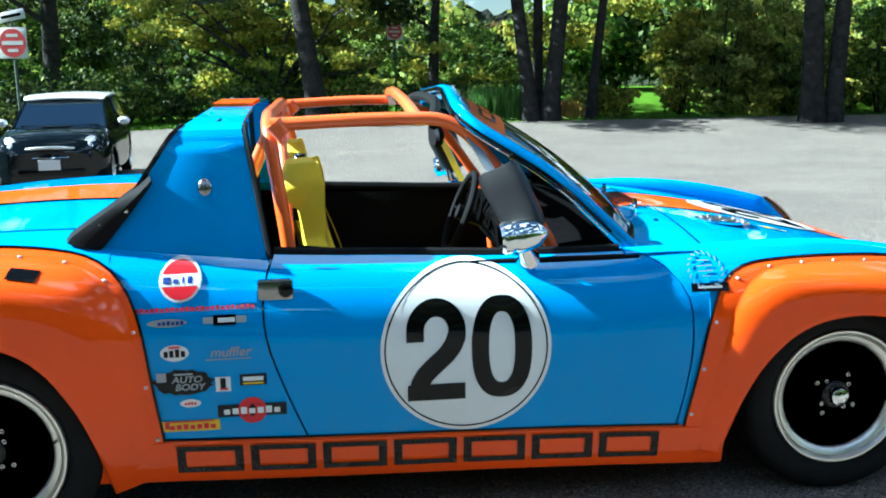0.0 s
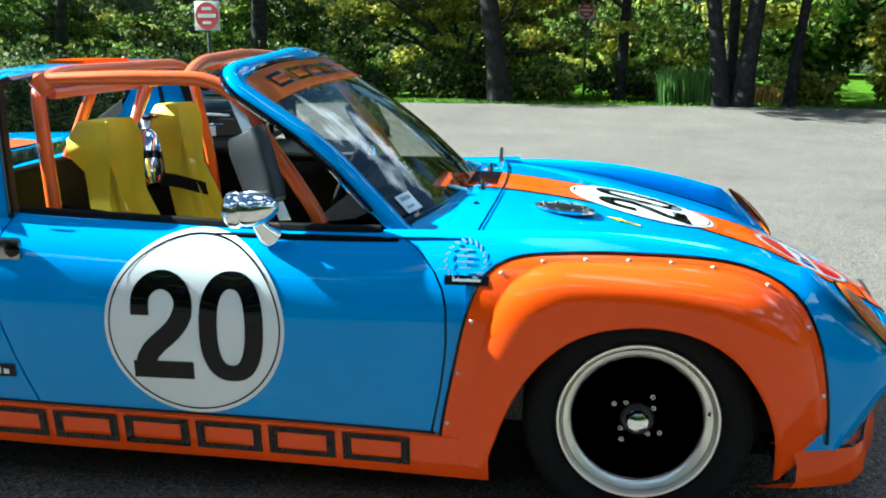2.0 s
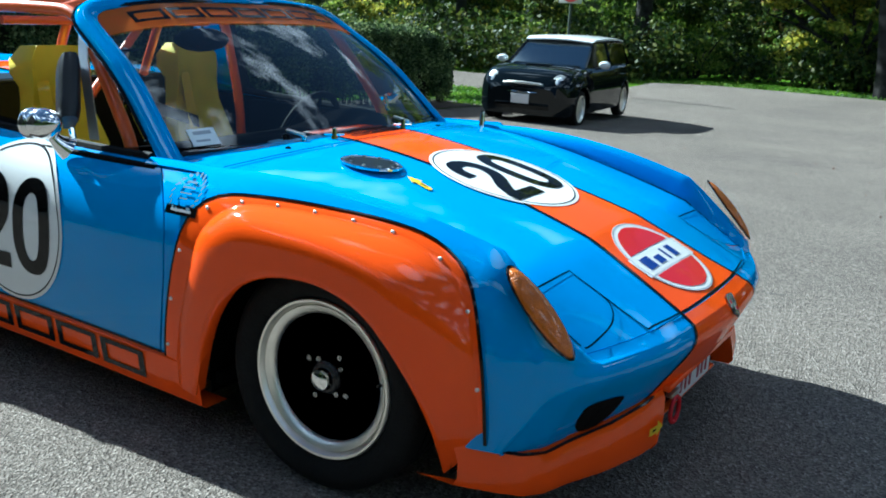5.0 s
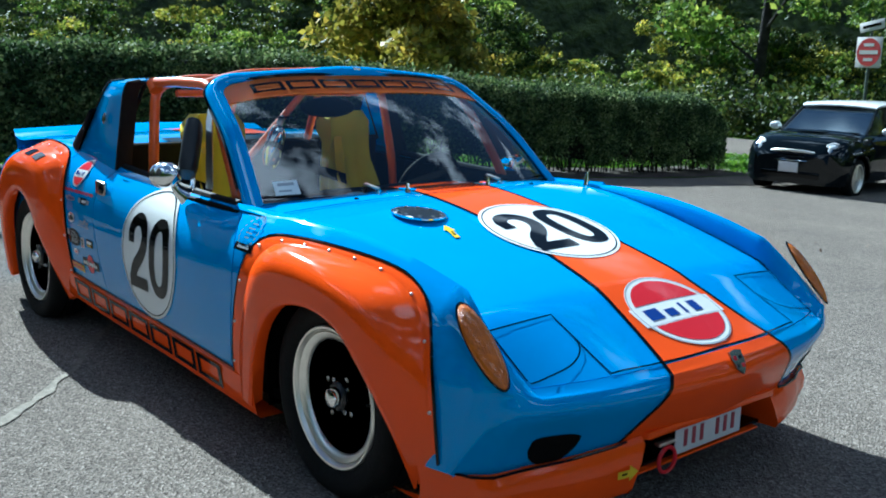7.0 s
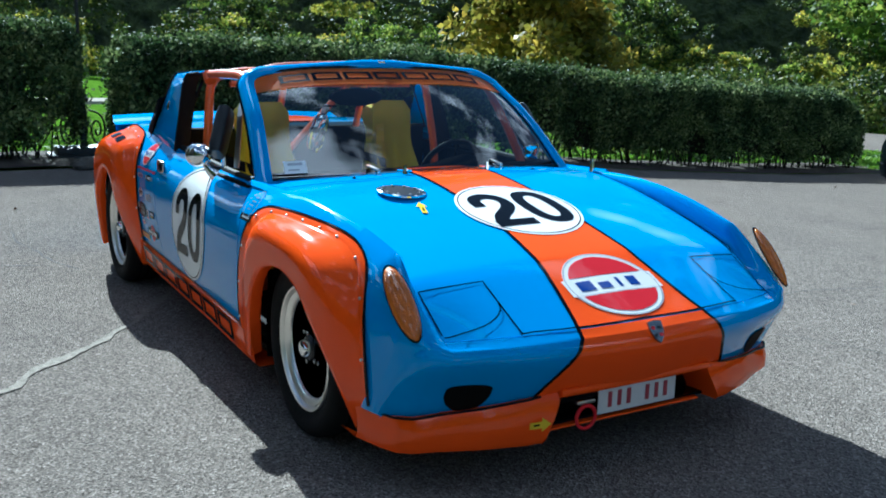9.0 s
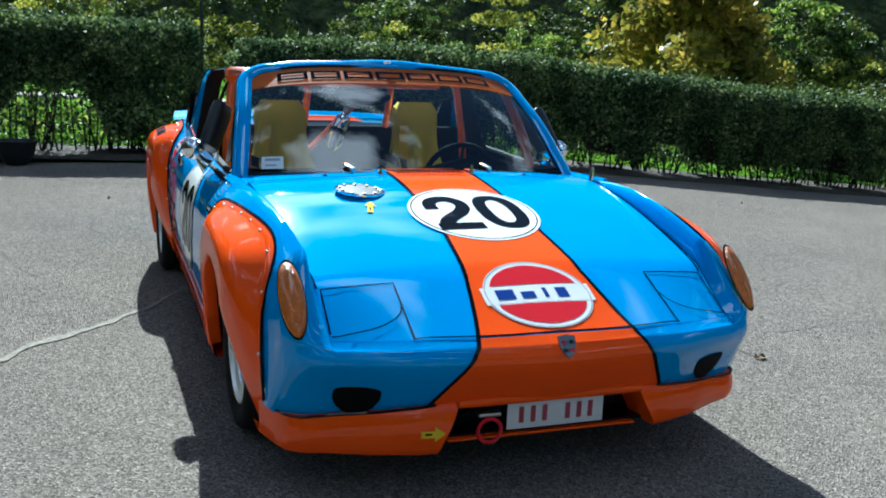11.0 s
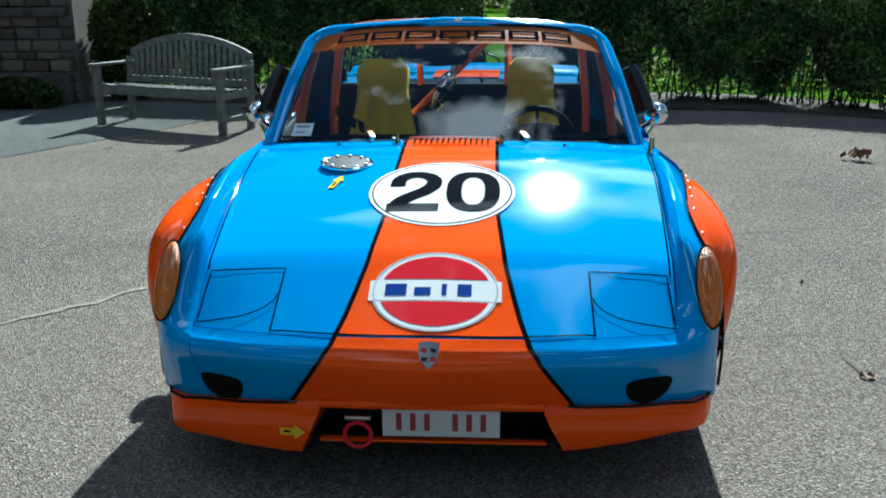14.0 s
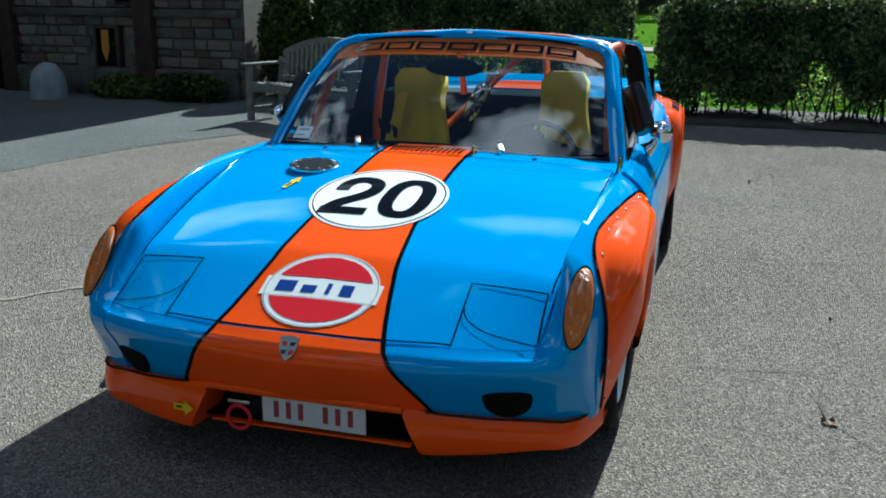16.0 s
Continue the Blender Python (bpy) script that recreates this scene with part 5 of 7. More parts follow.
LEAF_OAK = leaf_material("oak_leaves", (0.034, 0.070, 0.012), (0.15, 0.22, 0.034), (0.34, 0.36, 0.07), 0.42, 0.8)
LEAF_YEL = leaf_material("yellow_leaves", (0.10, 0.14, 0.025), (0.34, 0.34, 0.05), (0.55, 0.42, 0.06), 0.45, 0.8)
# darker leaf copy: woodland shade is in its colour; serves dark evergreens too
LEAF_DRK = leaf_material("dark_shaded_leaves", (0.014, 0.028, 0.008), (0.060, 0.090, 0.018), (0.15, 0.145, 0.03), 0.34, 0.8)
LEAF_HDG = leaf_material("hedge_leaves", (0.018, 0.035, 0.014), (0.10, 0.145, 0.05), (0.28, 0.31, 0.14), 0.26, 2.2, 0.7, 0.12)
LEAF_GLD = leaf_material("golden_leaves", (0.13, 0.12, 0.02), (0.32, 0.26, 0.04), (0.44, 0.30, 0.05), 0.42, 0.8)
# pale olive leaves, lightened so that the colour itself carries sunlight
LEAF_PAL = leaf_material("pale_sunlit_leaves", (0.13, 0.17, 0.04), (0.37, 0.40, 0.10), (0.58, 0.52, 0.15), 0.58, 0.8)
# near-black in place of the shade deep inside hedge and shrub
SHADE_CORE = material("shaded_inside", (0.008, 0.012, 0.006), 0.95, vary=0.5, scale=12)


def ground_z(x, y):
    """The lot is level round the car and falls gently towards its far side."""
    d = max(y - 2.5, 0)
    far = min(max((y - 14.5) / 7.5, 0), 1) * min(max((x + 10) / 6, 0), 1)
    return -0.78 * (1 - math.exp(-((d / 7.0) ** 1.5))) - 0.008 * max(d - 24, 0) + 0.22 * far * far * (3 - 2 * far)


def spread(lo, hi, fine_lo, fine_hi, fine, coarse):
    """Steps from lo to hi, fine within the middle stretch."""
    a = list(np.arange(fine_lo, fine_hi + 1e-6, fine))
    s, x = coarse, fine_lo
    while x > lo:
        x -= s
        s *= 1.5
        a.insert(0, max(x, lo))
    s, x = coarse, fine_hi
    while x < hi:
        x += s
        s *= 1.5
        a.append(min(x, hi))
    return a


gx, gy = spread(-700, 700, -40, 40, 2.0, 4), spread(-700, 700, -24, 50, 1.5, 4)
tagged(part("ground", grid([[Vector((x, y, ground_z(x, y) - 0.05 + (0.12 * noise.noise((x * 0.2, y * 0.2, 3)) if y > 25 or x < -8.5 else 0))) for y in gy] for x in gx]), GRASS), "grassy ground round the parking lot", "ground", kind="structure")


def sheet(name, xs, ys, mat, lift, wob=0.12, label=""):
    rows = []
    for i, x in enumerate(xs):
        r = []
        for j, y in enumerate(ys):
            ex = wob * noise.noise((x * 0.7, y * 0.7, 1)) if i in (0, len(xs) - 1) else 0
            ey = wob * noise.noise((x * 0.7, y * 0.7, 5)) if j in (0, len(ys) - 1) else 0
            r.append(Vector((x + ex, y + ey, ground_z(x, y + ey) + lift)))
        rows.append(r)
    rows = [[p + Vector((0, 0, -0.06)) for p in rows[0]]] + rows + [[p + Vector((0, 0, -0.06)) for p in rows[-1]]]
    rows = [[r[0] + Vector((0, 0, -0.06))] + r + [r[-1] + Vector((0, 0, -0.06))] for r in rows]
    return tagged(part(name, grid(rows), mat), label, "pavement", kind="structure")


sheet("pavement", list(np.arange(-6.35, 34, 0.9)), list(np.arange(-10.5, 23.4, 0.7)), ASPHALT, 0.0, label="worn grey asphalt of the parking lot")
sheet("road", list(np.arange(-80, -6.2, 0.9)), list(np.arange(17.7, 23.0, 0.7)), ASPHALT, -0.004, label="asphalt lane leaving the parking lot")
# the darker path beside the building, laid over the lot
edge_y = curve([-9, -6.5, -5, -4.25, -3.85, -3.2, -2.6, -1.85, 2, 8, 14], [-2.6, -2.7, -2.97, -3.33, -3.55, -3.88, -4.05, -4.2, -4.5, -5.0, -6.0])
tagged(part("path", grid([[Vector((x, edge_y(x) + 0.03 * noise.noise((x * 2.5, 0, 0)) - d, 0.005 + (0.003 if d else -0.012))) for d in (0, 0.012, 0.5, 2, 4, 6)] for x in np.arange(-9, 14, 0.22)]), ASPHALT2), "darker asphalt path along the building", "path", kind="structure")
tagged(part("hedge_bed", grid([[Vector((x, y, ground_z(x, y) + 0.012 + 0.02 * noise.noise((x * 3, y * 3, 2)) - (0.05 if x < -8.7 or x > -5.05 else 0))) for x in [-7.95 + 0.15 * min(y - 0.2, 0) + 0.2 * k for k in range(9)]] for y in np.arange(-5.2, 13.8, 0.35)]), SOIL), "bare soil under the hedges", "soil", kind="structure")


tagged(part("far_path", grid([[Vector((-18.4 + 0.25 * (y - 2) - d, y, -0.03 + (0.03 if 0 < d < 1.6 else -0.06))) for d in (0, 0.05, 0.8, 1.55, 1.6)] for y in np.arange(-8, 10.6, 1.0)]), PALE), "pale path across the lawn", "path", kind="structure")


def crack(pts, w, mat, name="crack", label=""):
    rows = []
    fine = []
    for a, b in zip(pts, pts[1:]):
        n = max(int(math.hypot(b[0] - a[0], b[1] - a[1]) / 0.05), 2)
        fine += [(a[0] + (b[0] - a[0]) * t / n, a[1] + (b[1] - a[1]) * t / n) for t in range(n)]
    for i, (x, y) in enumerate(fine):
        j = 0.05 * noise.noise((x * 2.2, y * 2.2, 7)) + 0.03 * noise.noise((x * 11, y * 11, 4)) * min(w / 0.02, 1)
        k = w * (0.30 + 1.1 * abs(noise.noise((x * 7, y * 7, 9))))
        a, b = fine[max(i - 1, 0)], fine[min(i + 1, len(fine) - 1)]
        d = Vector((b[1] - a[1], a[0] - b[0], 0)).normalized()
        c = Vector((x, y, ground_z(x, y) + 0.0045)) + d * j
        rows.append([c - d * k, c + d * k])
    return tagged(part(name, grid(rows), mat), label or "crack in the asphalt", "crack", kind="structure")


crack([(1.9, -3.1), (0.9, -2.1), (0.6, -1.89), (0.16, -1.49), (-0.29, -1.08), (-1.1, -0.55), (-1.8, 0.1)], 0.034, CRACK, label="sand-filled crack in the asphalt")
crack([(-3.6, -2.6), (-2.4, -1.9), (-1.5, -1.75), (-0.9, -1.45)], 0.004, CRACK_D)
crack([(-2.9, -1.3), (-2.0, -1.2), (-1.5, -1.05)], 0.007, CRACK_D)
crack([(-2.3, -2.2), (-1.9, -1.7), (-1.75, -1.2)], 0.006, CRACK_D)
crack([(-1.5, 0.75), (-1.3, 1.1), (-0.98, 1.45), (-1.0, 1.6), (-1.12, 2.0), (-1.0, 2.8), (-1.2, 4.2)], 0.007, CRACK_D)
crack([(-1.42, 0.85), (-1.30, 1.02)], 0.005, CRACK_D)
crack([(0.62, 1.05), (0.60, 1.38), (0.70, 1.7), (0.62, 2.4), (0.9, 4.0)], 0.006, CRACK_D)
crack([(0.68, 1.5), (0.85, 1.48), (1.02, 1.48), (1.25, 1.62), (1.5, 1.8), (1.9, 1.9)], 0.006, CRACK_D)
crack([(-2.6, 0.9), (-2.3, 1.9), (-2.5, 3.0), (-2.2, 4.5)], 0.006, CRACK_D)
crack([(2.6, 1.2), (3.4, 2.8), (3.2, 4.4), (4.5, 7)], 0.006, CRACK_D)


# ---- leaves ----
def leaf_mesh(name, mat, centres, size, parent=None, flat=0.0, kind="", long_=1.6):
    """Many small pointed leaves, each of four corners, bent along the middle."""
    c = np.asarray(centres, float)
    n = len(c)
    s = size * (0.6 + 0.8 * rng.random(n))
    d = rng.normal(size=(n, 3))
    d /= np.linalg.norm(d, axis=1)[:, None]
    u = rng.normal(size=(n, 3))
    u[:, 2] += flat
    u = np.cross(d, u)
    u /= np.linalg.norm(u, axis=1)[:, None]
    nrm = np.cross(d, u)
    v = np.empty((n, 4, 3))
    v[:, 0] = c - d * (s * long_ / 2)[:, None]
    v[:, 1] = c + u * (s / 2)[:, None] + nrm * (s * 0.12)[:, None]
    v[:, 2] = c + d * (s * long_ / 2)[:, None]
    v[:, 3] = c - u * (s / 2)[:, None] + nrm * (s * 0.12)[:, None]
    me = bpy.data.meshes.new(name)
    me.vertices.add(4 * n)
    me.vertices.foreach_set("co", v.reshape(-1))
    me.loops.add(4 * n)
    me.loops.foreach_set("vertex_index", np.arange(4 * n))
    me.polygons.add(n)
    me.polygons.foreach_set("loop_start", np.arange(0, 4 * n, 4))
    me.update(calc_edges=True)
    me.materials.append(mat)
    ob = new(name, me)
    if parent:
        ob.parent = parent
    if kind:
        ob["kind"] = kind
    return ob


def blob(n, c, r, shell=0.55):
    """Points within an ellipsoid, denser towards its skin."""
    p = rng.normal(size=(n, 3))
    p /= np.linalg.norm(p, axis=1)[:, None]
    p *= (shell + (1 - shell) * rng.random(n) ** 0.6)[:, None]
    return p * np.array(r) + np.array(c)


def tree(at, girth, height, lean, mat, crown, label, limbs=6, low=2.2, leaves=3200, size=0.16):
    """A tapered trunk with limbs and a loose crown."""
    t = empty("tree", at, label, "tree")
    top = Vector((lean[0], lean[1], height))
    pts, rs = [], []
    for k in range(12):
        f = k / 11
        w = 0.12 * girth
        pts.append(Vector((lean[0] * f + w * noise.noise((at[0], f * 3, 1)), lean[1] * f + w * noise.noise((at[1], f * 3, 2)), height * f - 0.15 * (k == 0))))
        rs.append(girth / 2 * (1 - 0.65 * f) * (1.35 if k == 0 else 1))
    part("trunk", tube(pts, rs, 14), BARK, t)
    cs = []
    for k in range(limbs):
        f = (low + (height - low) * (k + 0.5) / limbs) / height
        a = k * 2.4 + at[0]
        base = Vector((lean[0] * f, lean[1] * f, height * f))
        ln = crown * (0.6 + 0.5 * rng.random())
        end = base + Vector((math.cos(a) * ln, math.sin(a) * ln, ln * 0.45))
        mid = base.lerp(end, 0.5) + Vector((0, 0, 0.15 * ln))
        part("limb", tube([base, mid, end], [girth * 0.16, girth * 0.10, girth * 0.03], 7), BARK, t)
        for q in (0.55, 0.8, 1.05):
            cs.append(blob(leaves // (limbs * 3), base.lerp(end, q) + Vector((0, 0, 0.1 * ln)), (ln * 0.42, ln * 0.42, ln * 0.28), 0.2))
    leaf_mesh("crown", mat, np.concatenate(cs), size, t)
    return t


# hedges: clipped, dense above, thin among the stems below
def hedge_line(y):
    return -6.93 + 0.15 * np.minimum(y - 0.2, 0)


def thin(y):
    """Where the hedge has lost its lower leaves."""
    return noise.noise((y * 1.7, 4.0, 1.0)) + 0.5 * math.exp(-(((y + 1.75) / 0.6) ** 2)) - 0.5 * math.exp(-(((y - 0.9) / 0.7) ** 2)) + (0.14 if y > 1.6 else 0.0)


def hedge(y0, y1, label, n, high=1.30):
    """A clipped hedge along its line, well rounded above, with bare stems below."""
    h = empty("hedge", (0, 0, 0), label, "hedge")
    P = []
    m = 0
    while m < n:
        k = 20000
        y = y0 + (y1 - y0) * rng.random(k)
        # round the section: up the front, over the top, down the back
        q = rng.random(k)
        zf = 0.08 + (high - 0.38) * (q / 0.38) ** 0.85
        a = np.clip((q - 0.38) / 0.40, 0, 1) * math.pi
        x = np.where(q < 0.38, 0.0, np.where(q < 0.78, -0.475 + 0.475 * np.cos(a), -0.95))
        z = np.where(q < 0.38, zf, np.where(q < 0.78, high - 0.30 + 0.30 * np.sin(a) ** 0.8, 0.08 + (high - 0.38) * (1 - q) / 0.22))
        x = x + rng.normal(size=k) * 0.045
        z = z + rng.normal(size=k) * 0.035 + 0.05 * np.array([noise.noise((float(v) * 1.3, 0.3, 0.7)) for v in y])
        x = x + 0.12 * np.array([noise.noise((float(v) * 1.1, float(w) * 1.6, 0.2)) for v, w in zip(y, z)])
        z = z + np.where(rng.random(k) < 0.06, 0.13 * rng.random(k), 0) * (q > 0.4) * (q < 0.75)
        e = rng.random(k) < 0.06
        y = np.where(e, np.where(rng.random(k) < 0.5, y0, y1) + rng.normal(size=k) * 0.05, y)
        x = np.where(e, -0.95 * rng.random(k), x)
        z = np.where(e, 0.1 + (high - 0.2) * rng.random(k), z)
        # the far end is rounded off
        fall = np.clip((0.9 - (y1 - y)) / 0.9, 0, 1) ** 2 * (y1 > 12)
        z = z * (1 - 0.30 * fall)
        x = x * (1 - 0.35 * fall) - 0.2 * fall
        g = np.array([ground_z(0, float(v)) for v in y])
        gap = np.array([thin(float(v)) for v in y])
        ok = (z > 0.16 + 1.15 * np.maximum(0, gap)) | (rng.random(k) < np.clip(0.04 + 0.34 * z, 0, 1))
        pts = np.stack([hedge_line(y) + x, y, z + g], 1)[ok]
        P.append(pts)
        m += len(pts)
    leaf_mesh("foliage", LEAF_HDG, np.concatenate(P)[:n], 0.034, h, flat=0.4)
    # dense inside: a near-black core with the inner shade put into its colour
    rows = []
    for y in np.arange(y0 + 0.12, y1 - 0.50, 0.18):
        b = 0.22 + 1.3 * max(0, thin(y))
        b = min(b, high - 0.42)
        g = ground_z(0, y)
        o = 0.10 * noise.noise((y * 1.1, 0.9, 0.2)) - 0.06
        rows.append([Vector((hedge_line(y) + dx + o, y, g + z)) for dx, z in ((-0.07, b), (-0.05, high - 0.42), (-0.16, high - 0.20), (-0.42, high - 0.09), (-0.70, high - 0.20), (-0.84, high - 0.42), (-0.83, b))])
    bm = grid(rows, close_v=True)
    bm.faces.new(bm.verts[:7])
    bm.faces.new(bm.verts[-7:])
    part("hedge_core", bm, SHADE_CORE, h)
    bm = bmesh.new()
    for k in range(int((y1 - y0) * 20)):
        y = y0 + 0.1 + (y1 - y0 - 0.2) * rng.random()
        x = hedge_line(y) - 0.15 - 0.6 * rng.random()
        g = ground_z(0, y)
        dx, dy = rng.normal() * 0.14, rng.normal() * 0.14
        tube([(x, y, g - 0.03), (x + dx * 0.4, y + dy * 0.5, g + 0.3), (x + dx, y + dy, g + 0.85)], [0.013, 0.009, 0.005], 5, bm, caps=False)
    tagged(part("stem_thicket", bm, BARK, h), kind="stuff")
    return h


hedge(0.40, 13.45, "clipped dark green hedge edging the parking lot", 150000, 1.33)
hedge(-4.55, -0.10, "taller clipped dark green hedge behind the bench", 60000, 1.46)

# sunlit weeds behind the hedges
wd = [blob(260, (hedge_line(y) - 1.5 - 0.9 * rng.random(), y, 0.28 + ground_z(0, y)), (0.30, 0.35, 0.32), 0.1) for y in np.arange(-4.3, 13.0, 0.42) if not -0.6 < y < 1.6]
tagged(leaf_mesh("weeds", LEAF_OAK, np.concatenate(wd), 0.05, kind="stuff"), "sunlit green weeds behind the hedge", "weeds")

# trees along the far edge of the lot, trunks first
for at, girth, height, lean, mat, crown, lab, lo, nl in (
    ((-0.56, 24.3), 0.62, 11, (-1.5, 0.3), LEAF_OAK, 4.0, "tall oak with a thick leaning grey trunk", 3.0, 5200),
    ((5.42, 23.3), 0.44, 11, (-1.3, 0.2), LEAF_OAK, 3.6, "grey-barked tree beside a twin trunk", 3.2, 4200),
    ((5.92, 23.2), 0.50, 12, (1.1, 0.2), LEAF_OAK, 3.6, "grey-barked tree beside a twin trunk", 3.4, 4200),
    ((5.70, 23.9), 0.34, 11, (0.15, 0.2), LEAF_OAK, 2.6, "slender grey trunk between twin trunks", 4.0, 2600),
    ((7.30, 23.9), 0.32, 9, (0.9, 0.0), LEAF_YEL, 2.8, "slender dark tree turning yellow", 2.8, 3600),
    ((12.6, 20.9), 0.62, 11, (-0.4, 0.4), LEAF_OAK, 3.8, "dark double-trunked tree at the lot's edge", 2.8, 4600),
    ((13.1, 20.8), 0.5, 10, (0.5, 0.2), LEAF_OAK, 3.4, "dark double-trunked tree at the lot's edge", 3.0, 4200),
    ((2.9, 26.0), 0.36, 8, (0.3, 0.2), LEAF_DRK, 2.6, "thin tree with shade in its dark leaf colour", 2.2, 3600),
    ((-9.1, 29.0), 0.62, 11, (0.2, 0.0), LEAF_OAK, 4.2, "tall dark-trunked tree across the lane", 2.6, 5200),
    ((-15.5, 27.5), 0.45, 10, (0.4, 0.3), LEAF_OAK, 4.0, "spreading dark tree across the lane", 1.6, 5200),
    ((20.0, 19.5), 0.5, 10, (0.4, 0.2), LEAF_PAL, 3.6, "broad tree turning yellow", 2.0, 4200),
    ((-17.2, 13.6), 0.3, 5.5, (0.2, 0.2), LEAF_GLD, 2.1, "golden autumn tree beyond the hedge", 0.4, 3000),
):
    tree((at[0], at[1], ground_z(*at) - 0.05), girth, height, lean, mat, crown, lab, 7, lo, nl)

# a low tree whose many limbs spread from near the ground
sp = empty("tree", (-2.0, 27.2, ground_z(-2.0, 27.2) - 0.05), "low spreading tree with many dark limbs, turning yellow", "tree")
part("trunk", tube([(0, 0, -0.1), (0.02, 0, 0.35), (0.05, 0, 0.7)], [0.30, 0.24, 0.20], 12), BARK, sp)
spray = []
for k in range(13):
    a = math.pi * (k + 0.5) / 13 + 0.25 * rng.normal()
    rise = 0.25 + 0.95 * rng.random()
    ln = 2.6 + 2.0 * rng.random()
    way = Vector((math.cos(a), 0.55 * rng.normal(), rise)).normalized()
    base = Vector((0.05 + 0.08 * rng.normal(), 0, 0.35 + 0.5 * rng.random()))
    pts = [base + way * ln * f + Vector((0.10 * rng.normal(), 0.1 * rng.normal(), 0.35 * ln * f * (1 - f))) for f in (0, 0.25, 0.5, 0.75, 1)]
    part("limb", tube(pts, [0.085, 0.065, 0.05, 0.034, 0.014], 7), BARK, sp)
    for f, p in zip((0.4, 0.55, 0.7, 0.85, 1.0), (pts[2], pts[2].lerp(pts[3], 0.4), pts[3], pts[3].lerp(pts[4], 0.5), pts[4])):
        tip = p + Vector((0.7 * rng.normal(), 0.4 * rng.normal(), 0.25 + 0.5 * rng.random()))
        part("twig", tube([p, p.lerp(tip, 0.6) + Vector((0, 0, 0.08)), tip], [0.022, 0.014, 0.006], 5), BARK, sp)
        spray += [blob(75, tip + Vector(rng.normal(size=3) * 0.28), (0.42, 0.42, 0.17), 0.2) for _ in range(3)]
leaf_mesh("crown", LEAF_YEL, np.concatenate(spray), 0.10, sp)

gold = [o for o in scene.objects if o.name.startswith("tree") and "golden" in str(o.get("label", ""))]
if gold:
    cl = [blob(420, (1.35 * rng.normal(), 1.35 * rng.normal(), 0.8 + 3.6 * rng.random()), (0.9, 0.9, 0.7), 0.1) for k in range(26)]
    leaf_mesh("foliage", LEAF_GLD, np.concatenate(cl), 0.13, gold[0])
# the far woods: crowns made of small clumps, with dark gaps between them
line = [(48, 16), (30, 21), (13, 25.5), (7, 27), (0, 28), (-7, 31), (-14, 33), (-24, 32), (-36, 24), (-42, 10), (-44, -4), (-42, -20)]
seg = [math.hypot(b[0] - a[0], b[1] - a[1]) for a, b in zip(line, line[1:])]
pts3 = {0: [], 1: [], 2: [], 3: []}
total = sum(seg)


def crown_clumps(c, r, high, per):
    """Leaves of one crown: flat clumps spread over an uneven ball, each dense enough to shade the next."""
    out = []
    for k in range(int(7.5 * r * r * high) + 6):
        d = rng.normal(size=3)
        d /= np.linalg.norm(d)
        f = 0.35 + 0.65 * rng.random() ** 0.5
        q = 0.22 + 0.30 * rng.random()
        at = np.array(c) + d * np.array((r, r, r * high)) * f
        out.append(blob(int(per * q * q / 0.12), at, (q * 1.25, q * 1.25, q * 0.62), 0.25))
    return np.concatenate(out)


for i in range(330):
    s = rng.random() * total
    for (a, b), l in zip(zip(line, line[1:]), seg):
        if s < l:
            break
        s -= l
    d = Vector((b[0] - a[0], b[1] - a[1])) / l
    off = rng.random() ** 1.3 * 12
    x, y = a[0] + d.x * s, a[1] + d.y * s
    # push outwards, away from the lot
    c = Vector((x - 2, y - 2)).normalized()
    x, y = x + c.x * off, y + c.y * off
    r = 1.1 + 1.3 * rng.random() + off * 0.05
    low = rng.random() < 0.45
    z = ground_z(x, y) + (r * 0.5 if low else 2.0 + (2.4 + off * 0.25) * rng.random())
    u = rng.random()
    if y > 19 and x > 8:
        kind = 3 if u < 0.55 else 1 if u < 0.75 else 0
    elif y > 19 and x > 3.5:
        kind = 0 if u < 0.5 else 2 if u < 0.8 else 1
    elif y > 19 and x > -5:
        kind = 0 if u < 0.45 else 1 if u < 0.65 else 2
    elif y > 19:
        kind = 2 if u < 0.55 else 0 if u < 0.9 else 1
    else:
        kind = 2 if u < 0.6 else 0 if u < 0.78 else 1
    # open sky between some of the crowns
    if z > 2.0 and noise.noise((x * 0.33, y * 0.33, 11.0)) > (0.10 if x > -6 else 0.25):
        continue
    # an opening with a lawn behind, to the right of the twin trunks
    if y > 19 and abs(x - 9.25 - 0.34 * (y - 24.5)) < 0.9 + r and z < 3.5:
        continue
    pts3[kind].append(crown_clumps((x, y, z), r, 0.72 if low else 0.55, 64 if y > 15 else 46))
# kind 2 carries the shade of the woods in its leaf colour
for k, mat, lab in ((0, LEAF_OAK, "green woodland foliage beyond the lot"), (1, LEAF_YEL, "yellowing woodland foliage beyond the lot"), (2, LEAF_DRK, "woodland foliage with shade in its dark colour"), (3, LEAF_PAL, "pale olive foliage beyond the lot, sunlight in its colour")):
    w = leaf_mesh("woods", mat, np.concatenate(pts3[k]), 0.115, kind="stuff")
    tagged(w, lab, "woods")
# low bushes at the foot of the woods
low = {0: [], 2: []}
for i in range(110):
    x = -9 + 46 * rng.random()
    if 8.0 < x < 10.6 or i % 3 == 0:
        continue
    r = 0.45 + 0.5 * rng.random()
    y = np.interp(x, [-9, 8, 14, 30, 40], [26.5, 25.2, 24.6, 21.0, 18.5]) + 1.4 * rng.random()
    low[2 if i % 2 else 0].append(blob(int(420 * r), (x, y, ground_z(x, y) + r * 0.6), (r * 1.3, r, r * 0.9), 0.4))
